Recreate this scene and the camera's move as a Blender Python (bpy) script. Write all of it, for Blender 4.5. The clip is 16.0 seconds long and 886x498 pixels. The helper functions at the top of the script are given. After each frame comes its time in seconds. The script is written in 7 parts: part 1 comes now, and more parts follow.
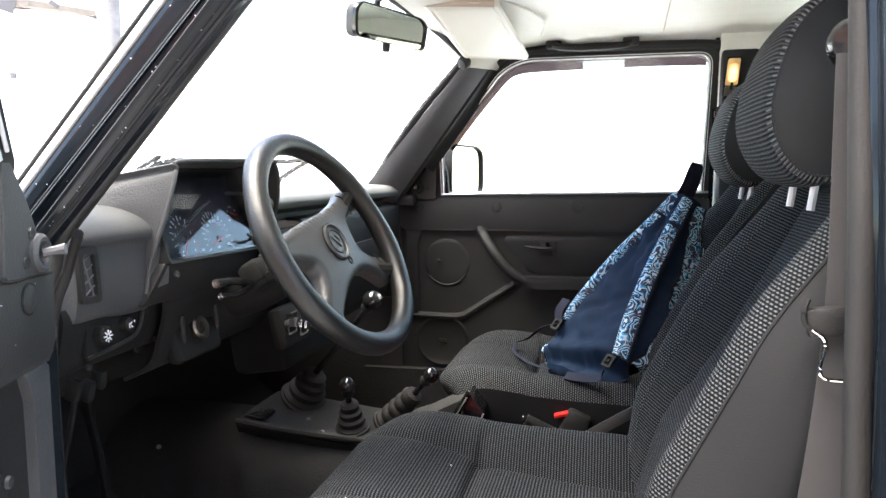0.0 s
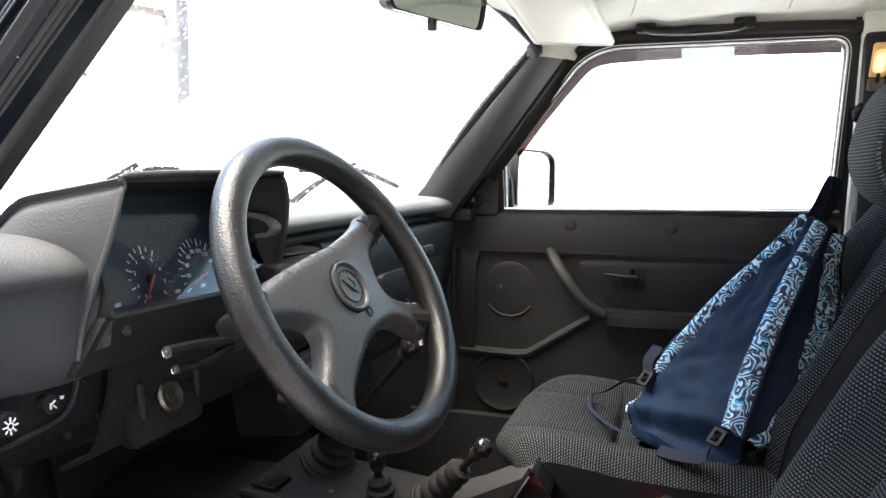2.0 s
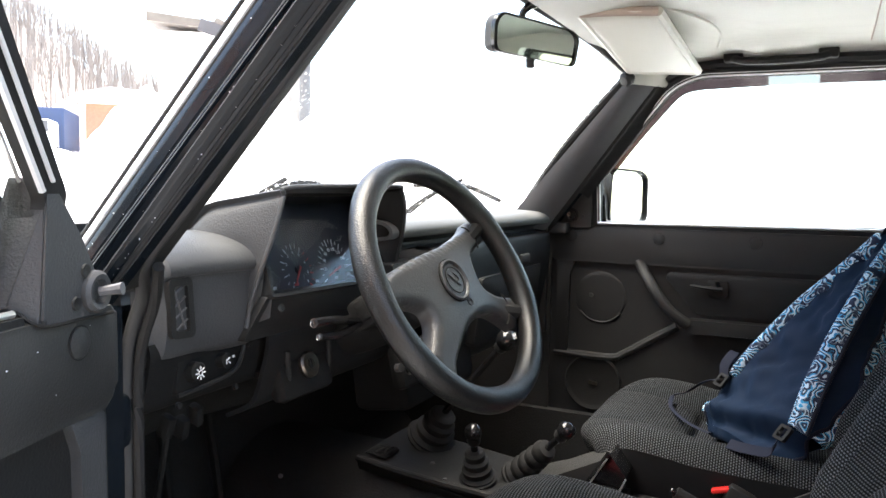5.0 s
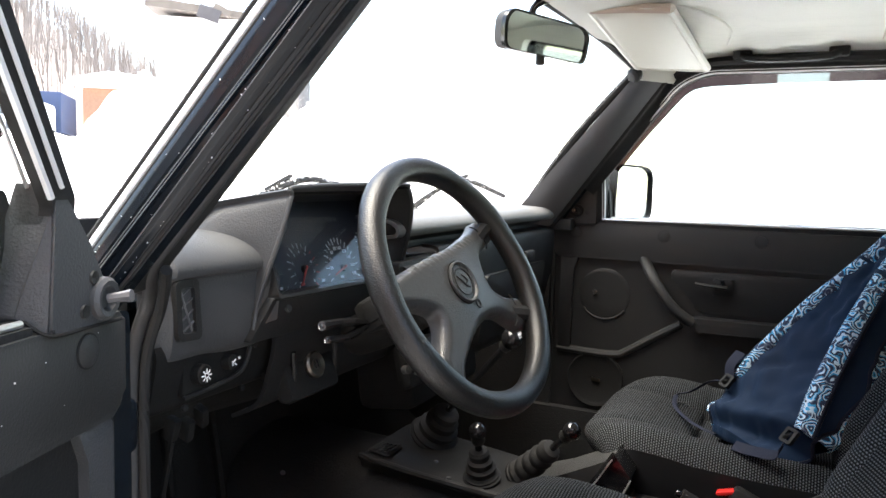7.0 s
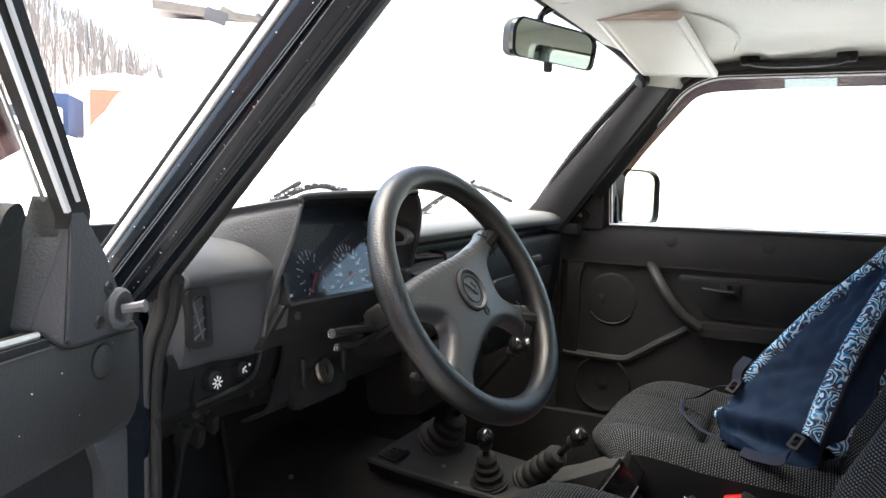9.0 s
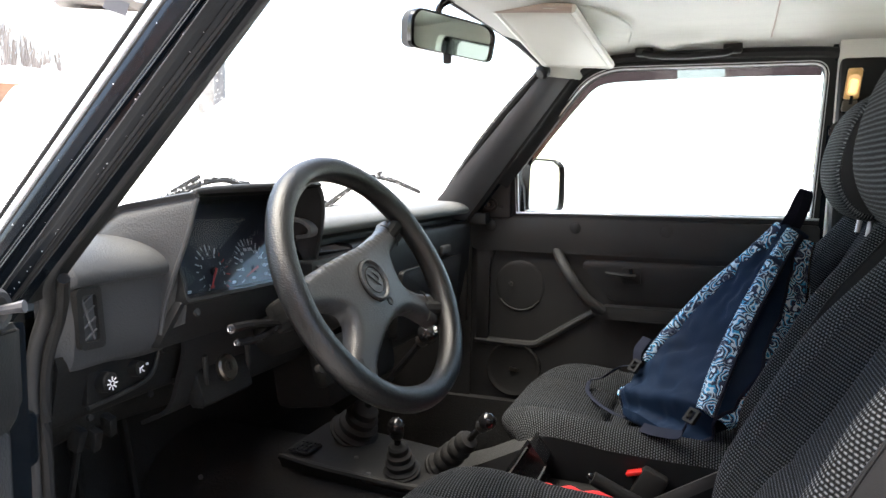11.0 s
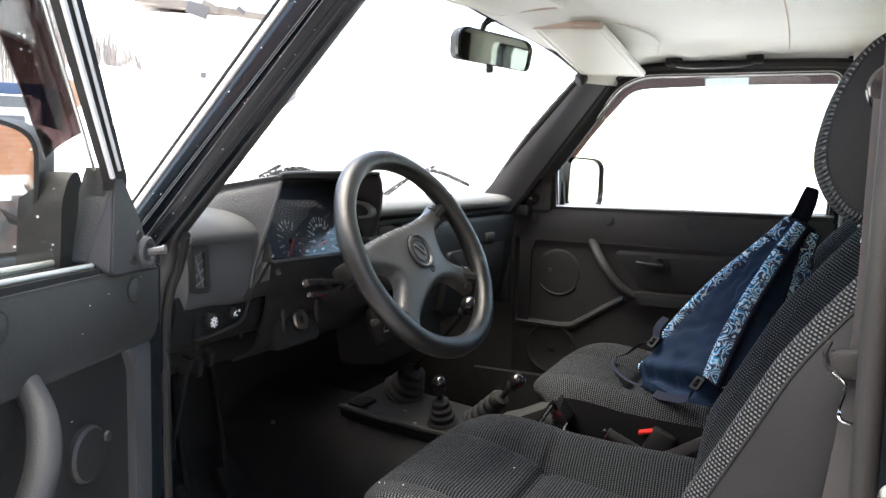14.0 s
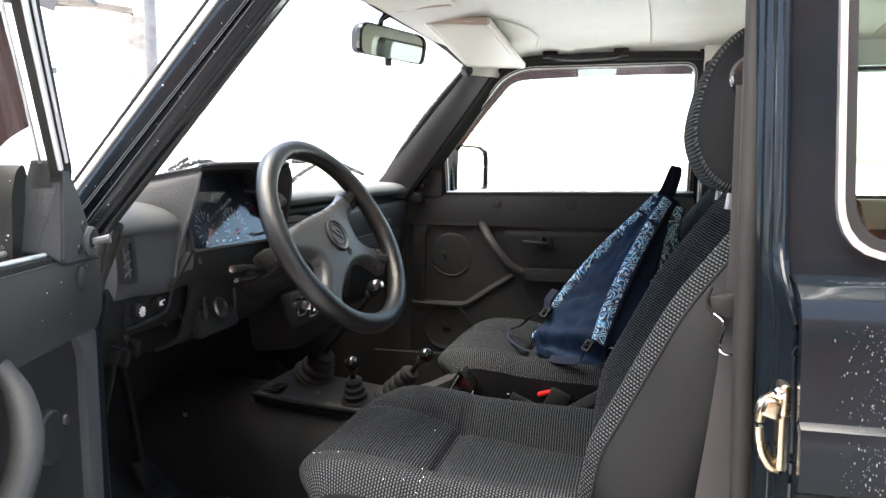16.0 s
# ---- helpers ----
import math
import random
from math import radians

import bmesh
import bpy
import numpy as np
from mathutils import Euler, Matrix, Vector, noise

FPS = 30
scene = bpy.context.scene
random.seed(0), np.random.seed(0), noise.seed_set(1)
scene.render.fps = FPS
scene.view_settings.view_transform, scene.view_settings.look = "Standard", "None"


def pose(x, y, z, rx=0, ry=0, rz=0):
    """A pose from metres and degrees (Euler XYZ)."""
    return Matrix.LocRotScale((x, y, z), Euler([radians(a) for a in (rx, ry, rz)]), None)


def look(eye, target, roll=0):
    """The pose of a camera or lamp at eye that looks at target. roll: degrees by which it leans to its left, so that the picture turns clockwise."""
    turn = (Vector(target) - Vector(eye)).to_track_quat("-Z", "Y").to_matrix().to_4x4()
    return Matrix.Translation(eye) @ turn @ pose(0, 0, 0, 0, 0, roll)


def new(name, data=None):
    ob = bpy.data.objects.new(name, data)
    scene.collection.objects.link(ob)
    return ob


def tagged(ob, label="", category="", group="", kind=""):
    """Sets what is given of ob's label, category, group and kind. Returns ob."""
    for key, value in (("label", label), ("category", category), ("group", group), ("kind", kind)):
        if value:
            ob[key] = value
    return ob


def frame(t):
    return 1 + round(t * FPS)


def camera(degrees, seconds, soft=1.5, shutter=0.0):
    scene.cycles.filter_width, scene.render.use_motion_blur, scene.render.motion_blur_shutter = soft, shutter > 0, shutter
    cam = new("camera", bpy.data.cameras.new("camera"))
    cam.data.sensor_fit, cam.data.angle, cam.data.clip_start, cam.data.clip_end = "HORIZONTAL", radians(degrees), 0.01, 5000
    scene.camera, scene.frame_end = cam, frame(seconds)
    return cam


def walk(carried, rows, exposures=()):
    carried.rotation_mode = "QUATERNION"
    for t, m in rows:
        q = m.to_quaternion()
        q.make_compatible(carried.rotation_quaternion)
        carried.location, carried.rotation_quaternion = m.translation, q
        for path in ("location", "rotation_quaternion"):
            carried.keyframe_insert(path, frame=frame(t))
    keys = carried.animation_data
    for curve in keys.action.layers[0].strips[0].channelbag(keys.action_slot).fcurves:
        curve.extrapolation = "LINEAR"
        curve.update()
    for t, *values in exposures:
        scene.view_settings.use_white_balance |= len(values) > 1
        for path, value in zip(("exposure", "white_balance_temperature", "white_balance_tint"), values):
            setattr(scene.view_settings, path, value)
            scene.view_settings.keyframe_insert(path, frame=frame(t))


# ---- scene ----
cam = camera(60.4, 16.0)
PATH = [
    (0, (0.405, -1.425, 1.149), (-0.02, 0.519, 0.946), -0.4),
    (0.5, (0.413, -1.381, 1.139), (0.024, 0.57, 0.932), -1.0),
    (1, (0.434, -1.245, 1.159), (-0.076, 0.68, 0.972), -0.5),
    (1.5, (0.414, -1.161, 1.154), (-0.202, 0.73, 0.94), 0.4),
    (2, (0.347, -1.094, 1.169), (-0.251, 0.804, 0.969), 0.2),
    (2.5, (0.35, -1.088, 1.175), (-0.277, 0.8, 0.965), 0.5),
    (3, (0.439, -1.16, 1.162), (-0.386, 0.651, 0.965), 1.4),
    (3.5, (0.455, -1.201, 1.173), (-0.478, 0.56, 0.997), 2.0),
    (3.7, (0.438, -1.219, 1.163), (-0.485, 0.548, 0.998), 1.9),
    (5.8, (0.417, -1.269, 1.18), (-0.406, 0.545, 0.999), 1.3),
    (6, (0.412, -1.268, 1.183), (-0.405, 0.548, 0.994), 1.4),
    (6.5, (0.409, -1.265, 1.186), (-0.422, 0.545, 0.998), 1.6),
    (7, (0.405, -1.26, 1.186), (-0.443, 0.541, 0.992), 1.6),
    (7.5, (0.405, -1.261, 1.187), (-0.454, 0.534, 0.991), 1.6),
    (8, (0.403, -1.267, 1.19), (-0.463, 0.526, 1.0), 1.6),
    (10.3, (0.407, -1.265, 1.197), (-0.404, 0.551, 0.992), 1.6),
    (10.5, (0.417, -1.268, 1.197), (-0.365, 0.56, 0.982), 1.6),
    (11, (0.43, -1.265, 1.194), (-0.237, 0.61, 0.986), 0.7),
    (11.5, (0.423, -1.273, 1.197), (-0.262, 0.595, 0.993), 0.9),
    (12, (0.422, -1.275, 1.195), (-0.294, 0.58, 0.982), 1.1),
    (12.5, (0.419, -1.273, 1.192), (-0.327, 0.57, 0.98), 1.2),
    (13, (0.423, -1.276, 1.192), (-0.335, 0.562, 0.968), 1.4),
    (13.5, (0.44, -1.317, 1.195), (-0.289, 0.534, 0.99), 1.1),
    (14, (0.55, -1.462, 1.18), (-0.267, 0.351, 0.971), 1.7),
    (14.5, (0.582, -1.557, 1.181), (-0.221, 0.263, 0.972), 1.6),
    (15, (0.532, -1.619, 1.166), (-0.104, 0.265, 0.952), 1.0),
    (15.5, (0.511, -1.629, 1.171), (-0.037, 0.284, 0.969), 0.4),
    (16, (0.513, -1.575, 1.167), (0.015, 0.349, 0.946), 0.1),
]
walk(cam, [(t, look(eye, target, roll)) for t, eye, target, roll in PATH],
     exposures=[(0, 4.15, 7500, 11), (1.0, 4.30, 7500, 11), (1.5, 4.15, 7500, 11), (2.5, 4.00, 7500, 11), (3.5, 4.10, 7500, 11), (6.0, 3.63, 7500, 11), (12.5, 3.63, 7500, 11), (13.5, 3.73, 7500, 11), (14.5, 3.73, 7500, 11), (16, 3.78, 7500, 11)])

# ---- light ----
world = bpy.data.worlds.new("overcast_sky")
scene.world = world
world.use_nodes = True
wn = world.node_tree.nodes
sky = wn.new("ShaderNodeTexSky")
sky.sky_type, sky.sun_disc = "NISHITA", False
sky.sun_elevation, sky.sun_rotation = radians(75), radians(-119)
sky.air_density, sky.dust_density, sky.ozone_density = 1.0, 1.0, 1.0
wn["Background"].inputs["Strength"].default_value = 0.075
world.node_tree.links.new(sky.outputs[0], wn["Background"].inputs["Color"])

sun = new("sun", bpy.data.lights.new("sun", "SUN"))
sun.data.energy, sun.data.angle, sun.data.color = 1.5, radians(60), (1.0, 0.97, 0.93)
sun.matrix_world = look((-0.45, -0.25, 2.0), (0, 0, 0))


# ---- materials ----
def material(name, base, rough=0.5, metal=0.0, grain=0.0, grain_size=0.002, var=0.25, stain=0.12, spec=0.5, coat=0.0, sheen=0.0):
    """A surface with a fine relief (grain, metres) and colour changes at two scales."""
    m = bpy.data.materials.new(name)
    m.use_nodes = True
    n, l = m.node_tree.nodes, m.node_tree.links
    b = n["Principled BSDF"]
    b.inputs["Roughness"].default_value, b.inputs["Metallic"].default_value = rough, metal
    b.inputs["Specular IOR Level"].default_value = spec
    b.inputs["Coat Weight"].default_value = coat
    b.inputs["Coat Roughness"].default_value = 0.05
    b.inputs["Sheen Weight"].default_value = sheen
    co = n.new("ShaderNodeTexCoord")
    fine, wide = n.new("ShaderNodeTexNoise"), n.new("ShaderNodeTexNoise")
    fine.inputs["Scale"].default_value, wide.inputs["Scale"].default_value = 1 / grain_size, 9.0
    fine.inputs["Detail"].default_value, wide.inputs["Detail"].default_value = 3, 5
    for t in (fine, wide):
        l.new(co.outputs["Object"], t.inputs["Vector"])
    mix = n.new("ShaderNodeMix")
    mix.data_type = "RGBA"
    c = Vector(base)
    mix.inputs["A"].default_value = (*(c * (1 - var)), 1)
    mix.inputs["B"].default_value = (*(c * (1 + var)), 1)
    l.new(wide.outputs["Fac"], mix.inputs["Factor"])
    l.new(mix.outputs["Result"], b.inputs["Base Color"])
    rr = n.new("ShaderNodeMapRange")
    rr.inputs["To Min"].default_value, rr.inputs["To Max"].default_value = max(0.02, rough - stain), min(1, rough + stain)
    l.new(wide.outputs["Fac"], rr.inputs["Value"])
    l.new(rr.outputs["Result"], b.inputs["Roughness"])
    if grain:
        bump = n.new("ShaderNodeBump")
        bump.inputs["Strength"].default_value, bump.inputs["Distance"].default_value = 1.0, grain
        l.new(fine.outputs["Fac"], bump.inputs["Height"])
        l.new(bump.outputs["Normal"], b.inputs["Normal"])
    return m


def woven(name, dark, light, pitch_u, pitch_v, amount, relief, shift=True, cont=0.15, along=False):
    """Knitted seat cloth: rows of raised light stitches on a dark ground, laid out on the metric UV map."""
    m = material(name, dark, 0.9, spec=0.12)
    n, l = m.node_tree.nodes, m.node_tree.links
    b = n["Principled BSDF"]
    uv, sep = n.new("ShaderNodeUVMap"), n.new("ShaderNodeSeparateXYZ")
    uv.uv_map = "UVMap"
    wob = n.new("ShaderNodeTexNoise")
    wob.inputs["Scale"].default_value = 60
    l.new(uv.outputs[0], wob.inputs["Vector"])
    wm = n.new("ShaderNodeVectorMath")
    wm.operation = "MULTIPLY_ADD"
    wm.inputs[1].default_value = (0.0012, 0.0012, 0)
    l.new(wob.outputs["Color"], wm.inputs[0])
    l.new(uv.outputs[0], wm.inputs[2])
    l.new(wm.outputs[0], sep.inputs[0])

    def calc(op, a, v=0.0):
        k = n.new("ShaderNodeMath")
        k.operation = op
        for i, s in enumerate((a, v)):
            if isinstance(s, (int, float)):
                k.inputs[i].default_value = s
            else:
                l.new(s, k.inputs[i])
        return k.outputs[0]

    row = calc("DIVIDE", sep.outputs["X" if along else "Y"], pitch_v)
    col = calc("DIVIDE", sep.outputs["Y" if along else "X"], pitch_u)
    if shift:
        col = calc("ADD", col, calc("MULTIPLY", calc("MODULO", calc("FLOOR", row), 2.0), 0.5))
    a = calc("SINE", calc("MULTIPLY", calc("FRACT", row), math.pi))
    c = calc("ABSOLUTE", calc("SINE", calc("MULTIPLY", col, math.pi)))
    a = calc("POWER", a, 1.6)
    h = calc("MULTIPLY", a, calc("ADD", calc("MULTIPLY", c, 1 - cont), cont))
    ramp = n.new("ShaderNodeMapRange")
    ramp.inputs["From Min"].default_value, ramp.inputs["From Max"].default_value = 0.35, 0.95
    ramp.inputs["To Max"].default_value = amount
    l.new(h, ramp.inputs["Value"])
    mix = n.new("ShaderNodeMix")
    mix.data_type = "RGBA"
    mix.inputs["B"].default_value = (*light, 1)
    old = b.inputs["Base Color"].links[0].from_socket
    l.new(old, mix.inputs["A"])
    l.new(ramp.outputs["Result"], mix.inputs["Factor"])
    l.new(mix.outputs["Result"], b.inputs["Base Color"])
    bump = n.new("ShaderNodeBump")
    bump.inputs["Strength"].default_value, bump.inputs["Distance"].default_value = 1.0, relief
    l.new(h, bump.inputs["Height"])
    l.new(bump.outputs["Normal"], b.inputs["Normal"])
    return m


def glass_sheet(name, tint, wet=0.0, ior=1.45):
    """Clear sheet: see-through with Fresnel gloss; wet: share covered by melting snow drops."""
    m = bpy.data.materials.new(name)
    m.use_nodes = True
    n, l = m.node_tree.nodes, m.node_tree.links
    n.remove(n["Principled BSDF"])
    see, shine, fr, mix, five, most, least = (n.new("ShaderNode" + k) for k in ("BsdfTransparent", "BsdfGlossy", "LayerWeight", "MixShader", "Math", "Math", "Math"))
    see.inputs["Color"].default_value = (*tint, 1)
    shine.inputs["Roughness"].default_value = 0.02
    fr.inputs["Blend"].default_value = 0.5
    f0 = ((ior - 1) / (ior + 1)) ** 2
    for node, op, v in ((five, "POWER", 5.0), (most, "MULTIPLY", 1 - f0), (least, "ADD", f0)):
        node.operation, node.inputs[1].default_value = op, v
    l.new(fr.outputs["Facing"], five.inputs[0])
    l.new(five.outputs[0], most.inputs[0])
    l.new(most.outputs[0], least.inputs[0])
    l.new(least.outputs[0], mix.inputs[0])
    l.new(see.outputs[0], mix.inputs[1])
    l.new(shine.outputs[0], mix.inputs[2])
    last = mix
    if wet:
        co, vo, ra, dr, mx = (n.new("ShaderNode" + k) for k in ("TexCoord", "TexNoise", "MapRange", "BsdfTranslucent", "MixShader"))
        vo.inputs["Scale"].default_value, vo.inputs["Detail"].default_value = 190, 2
        ra.inputs["From Min"].default_value, ra.inputs["From Max"].default_value = 0.64 - wet, 0.70 - wet
        ra.inputs["To Max"].default_value = 0.5
        l.new(co.outputs["Object"], vo.inputs["Vector"])
        l.new(vo.outputs["Fac"], ra.inputs["Value"])
        dr.inputs["Color"].default_value = (0.9, 0.9, 0.9, 1)
        l.new(ra.outputs["Result"], mx.inputs[0])
        l.new(last.outputs[0], mx.inputs[1])
        l.new(dr.outputs[0], mx.inputs[2])
        last = mx
    l.new(last.outputs[0], n["Material Output"].inputs["Surface"])
    return m


def glow(name, colour, strength):
    m = bpy.data.materials.new(name)
    m.use_nodes = True
    b = m.node_tree.nodes["Principled BSDF"]
    b.inputs["Base Color"].default_value = (*colour, 1)
    b.inputs["Emission Color"].default_value = (*colour, 1)
    b.inputs["Emission Strength"].default_value = strength
    return m


def waves(name):
    """Printed cloth: nested white and turquoise curling lines on navy."""
    m = material(name, (0.010, 0.022, 0.060), 0.8, grain=0.0004, grain_size=0.0012)
    n, l = m.node_tree.nodes, m.node_tree.links
    b = n["Principled BSDF"]
    co = n.new("ShaderNodeTexCoord")
    cells, bend, shift = (n.new("ShaderNode" + k) for k in ("TexVoronoi", "TexNoise", "VectorMath"))
    bend.inputs["Scale"].default_value, bend.inputs["Detail"].default_value = 34, 1.5
    shift.operation = "MULTIPLY_ADD"
    shift.inputs[1].default_value = (0.040, 0.040, 0.040)
    l.new(co.outputs["Object"], bend.inputs["Vector"])
    l.new(bend.outputs["Color"], shift.inputs[0])
    l.new(co.outputs["Object"], shift.inputs[2])
    cells.inputs["Scale"].default_value = 34
    l.new(shift.outputs[0], cells.inputs["Vector"])

    def line(freq, phase, lo, hi):
        k, s, r = n.new("ShaderNodeMath"), n.new("ShaderNodeMath"), n.new("ShaderNodeMapRange")
        k.operation, s.operation = "MULTIPLY_ADD", "SINE"
        k.inputs[1].default_value, k.inputs[2].default_value = freq, phase
        l.new(cells.outputs["Distance"], k.inputs[0])
        l.new(k.outputs[0], s.inputs[0])
        l.new(s.outputs[0], r.inputs["Value"])
        r.inputs["From Min"].default_value, r.inputs["From Max"].default_value = lo, hi
        return r.outputs["Result"]

    def over(fac, colour, under):
        x = n.new("ShaderNodeMix")
        x.data_type = "RGBA"
        x.inputs["B"].default_value = (*colour, 1)
        l.new(fac, x.inputs["Factor"])
        l.new(under, x.inputs["A"])
        return x.outputs["Result"]

    patch = n.new("ShaderNodeTexNoise")
    patch.inputs["Scale"].default_value = 55
    l.new(co.outputs["Object"], patch.inputs["Vector"])
    pm, both, both2 = n.new("ShaderNodeMapRange"), n.new("ShaderNodeMath"), n.new("ShaderNodeMath")
    pm.inputs["From Min"].default_value, pm.inputs["From Max"].default_value = 0.41, 0.50
    l.new(patch.outputs["Fac"], pm.inputs["Value"])
    pale = line(30.0, 0.0, 0.30, 0.65)
    both.operation = both2.operation = "MULTIPLY"
    l.new(pm.outputs["Result"], both.inputs[0])
    l.new(line(30.0, 1.3, 0.0, 0.4), both.inputs[1])
    pm2 = n.new("ShaderNodeMapRange")
    pm2.inputs["From Min"].default_value, pm2.inputs["From Max"].default_value, pm2.inputs["To Min"].default_value = 0.36, 0.46, 0.10
    l.new(patch.outputs["Fac"], pm2.inputs["Value"])
    l.new(pm2.outputs["Result"], both2.inputs[0])
    l.new(pale, both2.inputs[1])
    base = b.inputs["Base Color"].links[0].from_socket
    c = over(both.outputs[0], (0.025, 0.34, 0.62), base)
    l.new(over(both2.outputs[0], (0.54, 0.70, 0.80), c), b.inputs["Base Color"])
    return m


def perforated(name, base):
    """Cream vinyl roof lining with tiny punched holes."""
    m = material(name, base, 0.55, grain=0.0006, grain_size=0.003, var=0.06)
    n, l = m.node_tree.nodes, m.node_tree.links
    b = n["Principled BSDF"]
    co, vo, ra, mix = (n.new("ShaderNode" + k) for k in ("TexCoord", "TexVoronoi", "MapRange", "Mix"))
    vo.inputs["Scale"].default_value, vo.inputs["Randomness"].default_value = 230, 0.12
    l.new(co.outputs["Object"], vo.inputs["Vector"])
    ra.inputs["From Min"].default_value, ra.inputs["From Max"].default_value = 0.16, 0.3
    l.new(vo.outputs["Distance"], ra.inputs["Value"])
    mix.data_type = "RGBA"
    mix.inputs["A"].default_value = (*(Vector(base) * 0.86), 1)
    old = b.inputs["Base Color"].links[0].from_socket
    l.new(ra.outputs["Result"], mix.inputs["Factor"])
    l.new(old, mix.inputs["B"])
    l.new(mix.outputs["Result"], b.inputs["Base Color"])
    return m


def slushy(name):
    """Clean snow with an unseen grey area along the driver's side of the car, added to cut bounced light."""
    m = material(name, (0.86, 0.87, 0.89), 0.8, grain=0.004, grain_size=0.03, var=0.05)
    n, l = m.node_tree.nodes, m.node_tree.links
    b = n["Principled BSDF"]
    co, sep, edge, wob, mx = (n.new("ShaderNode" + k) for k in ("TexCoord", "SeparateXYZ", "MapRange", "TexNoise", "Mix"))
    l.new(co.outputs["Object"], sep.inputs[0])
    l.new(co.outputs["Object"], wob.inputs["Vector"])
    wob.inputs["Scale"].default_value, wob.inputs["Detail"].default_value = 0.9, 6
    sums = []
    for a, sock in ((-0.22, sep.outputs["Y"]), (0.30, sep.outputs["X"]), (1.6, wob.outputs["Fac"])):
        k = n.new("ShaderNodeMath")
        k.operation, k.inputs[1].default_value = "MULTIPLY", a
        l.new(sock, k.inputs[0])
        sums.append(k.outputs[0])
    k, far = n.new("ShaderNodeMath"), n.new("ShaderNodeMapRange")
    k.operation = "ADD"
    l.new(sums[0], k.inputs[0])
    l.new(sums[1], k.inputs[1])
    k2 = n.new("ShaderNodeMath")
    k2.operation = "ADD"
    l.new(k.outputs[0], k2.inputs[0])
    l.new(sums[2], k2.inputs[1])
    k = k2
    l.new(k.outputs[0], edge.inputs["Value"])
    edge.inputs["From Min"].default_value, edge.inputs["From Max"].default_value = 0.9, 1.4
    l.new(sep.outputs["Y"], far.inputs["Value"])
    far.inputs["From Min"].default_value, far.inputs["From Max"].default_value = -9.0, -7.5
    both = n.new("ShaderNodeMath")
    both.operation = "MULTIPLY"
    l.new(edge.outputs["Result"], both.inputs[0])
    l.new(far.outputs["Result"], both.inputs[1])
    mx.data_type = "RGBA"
    # added grey: dims the light thrown up into the driver's side
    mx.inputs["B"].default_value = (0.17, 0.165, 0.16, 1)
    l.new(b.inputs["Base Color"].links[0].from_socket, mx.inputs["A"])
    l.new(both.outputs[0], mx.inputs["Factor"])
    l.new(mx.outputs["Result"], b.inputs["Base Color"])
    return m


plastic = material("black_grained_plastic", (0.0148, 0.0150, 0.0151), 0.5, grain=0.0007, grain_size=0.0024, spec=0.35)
# Lighter copy of the grained plastic for lit parts, light put into the colour.
plastic_lit = material("lit_grained_plastic", (0.046, 0.0475, 0.050), 0.5, grain=0.0007, grain_size=0.0024, spec=0.35)
# Lighter copy of the dash plastic, with the windscreen's light in its colour.
plastic_top_lit = material("top_lit_soft_plastic", (0.130, 0.132, 0.134), 0.52, grain=0.0006, grain_size=0.0024)
hub_plastic = material("hub_plastic", (0.039, 0.039, 0.0395), 0.36, grain=0.0007, grain_size=0.0022)
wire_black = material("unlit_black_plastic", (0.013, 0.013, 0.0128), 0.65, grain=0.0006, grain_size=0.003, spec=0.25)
# Darkened black for under-dash and footwell parts, shade put into the colour; also joints.
shade_joint_black = material("shade_and_joint_plastic", (0.0110, 0.0110, 0.0108), 0.7, grain=0.0006, grain_size=0.003, spec=0.15)
slush = material("slush_drops", (0.16, 0.17, 0.175), 0.08)
plastic_grey = material("grey_door_plastic", (0.0315, 0.0315, 0.0312), 0.52, grain=0.0004, grain_size=0.0022, spec=0.3)
plastic_pale = material("pale_grey_plastic", (0.082, 0.082, 0.088), 0.5, grain=0.0004, grain_size=0.002)
plastic_dull = material("dull_black_plastic", (0.0120, 0.0120, 0.0122), 0.6, grain=0.0004, grain_size=0.003, spec=0.3)
plastic_gloss = material("glossy_black_plastic", (0.010, 0.010, 0.011), 0.12, stain=0.05)
rubber = material("black_rubber", (0.015, 0.0148, 0.015), 0.68, grain=0.0005, grain_size=0.004, spec=0.3)
rubber_grey = material("grey_worn_rubber", (0.027, 0.0265, 0.027), 0.6, grain=0.0004, grain_size=0.004)
leather = material("wheel_leatherette", (0.0085, 0.0083, 0.0081), 0.34, grain=0.0009, grain_size=0.0022)
paint = material("dark_green_paint", (0.006, 0.009, 0.0125), 0.20, stain=0.06, spec=0.22, coat=0.10, grain=0.00012, grain_size=0.004)
steel = material("zinc_plated_steel", (0.55, 0.47, 0.34), 0.28, metal=1.0)
bronze = material("dark_bronze_metal", (0.16, 0.14, 0.12), 0.35, metal=1.0)
chrome = material("chrome", (0.75, 0.75, 0.76), 0.12, metal=1.0, stain=0.05)
trim_bright = material("bright_trim", (0.80, 0.80, 0.80), 0.32, metal=0.85)
vinyl = material("charcoal_seat_vinyl", (0.0108, 0.0116, 0.0128), 0.66, grain=0.0003, grain_size=0.0015, spec=0.25)
cloth_rib = woven("ribbed_seat_cloth", (0.0050, 0.0056, 0.0064), (0.086, 0.093, 0.102), 0.0036, 0.0046, 0.9, 0.0012, cont=0.40)
cloth_long = woven("long_ribbed_seat_cloth", (0.0050, 0.0056, 0.0064), (0.082, 0.089, 0.098), 0.0036, 0.0050, 0.9, 0.0014, cont=0.42)
cloth_mesh = woven("mesh_seat_cloth", (0.0060, 0.0066, 0.0074), (0.125, 0.134, 0.145), 0.0054, 0.0046, 0.9, 0.0014, cont=0.25)
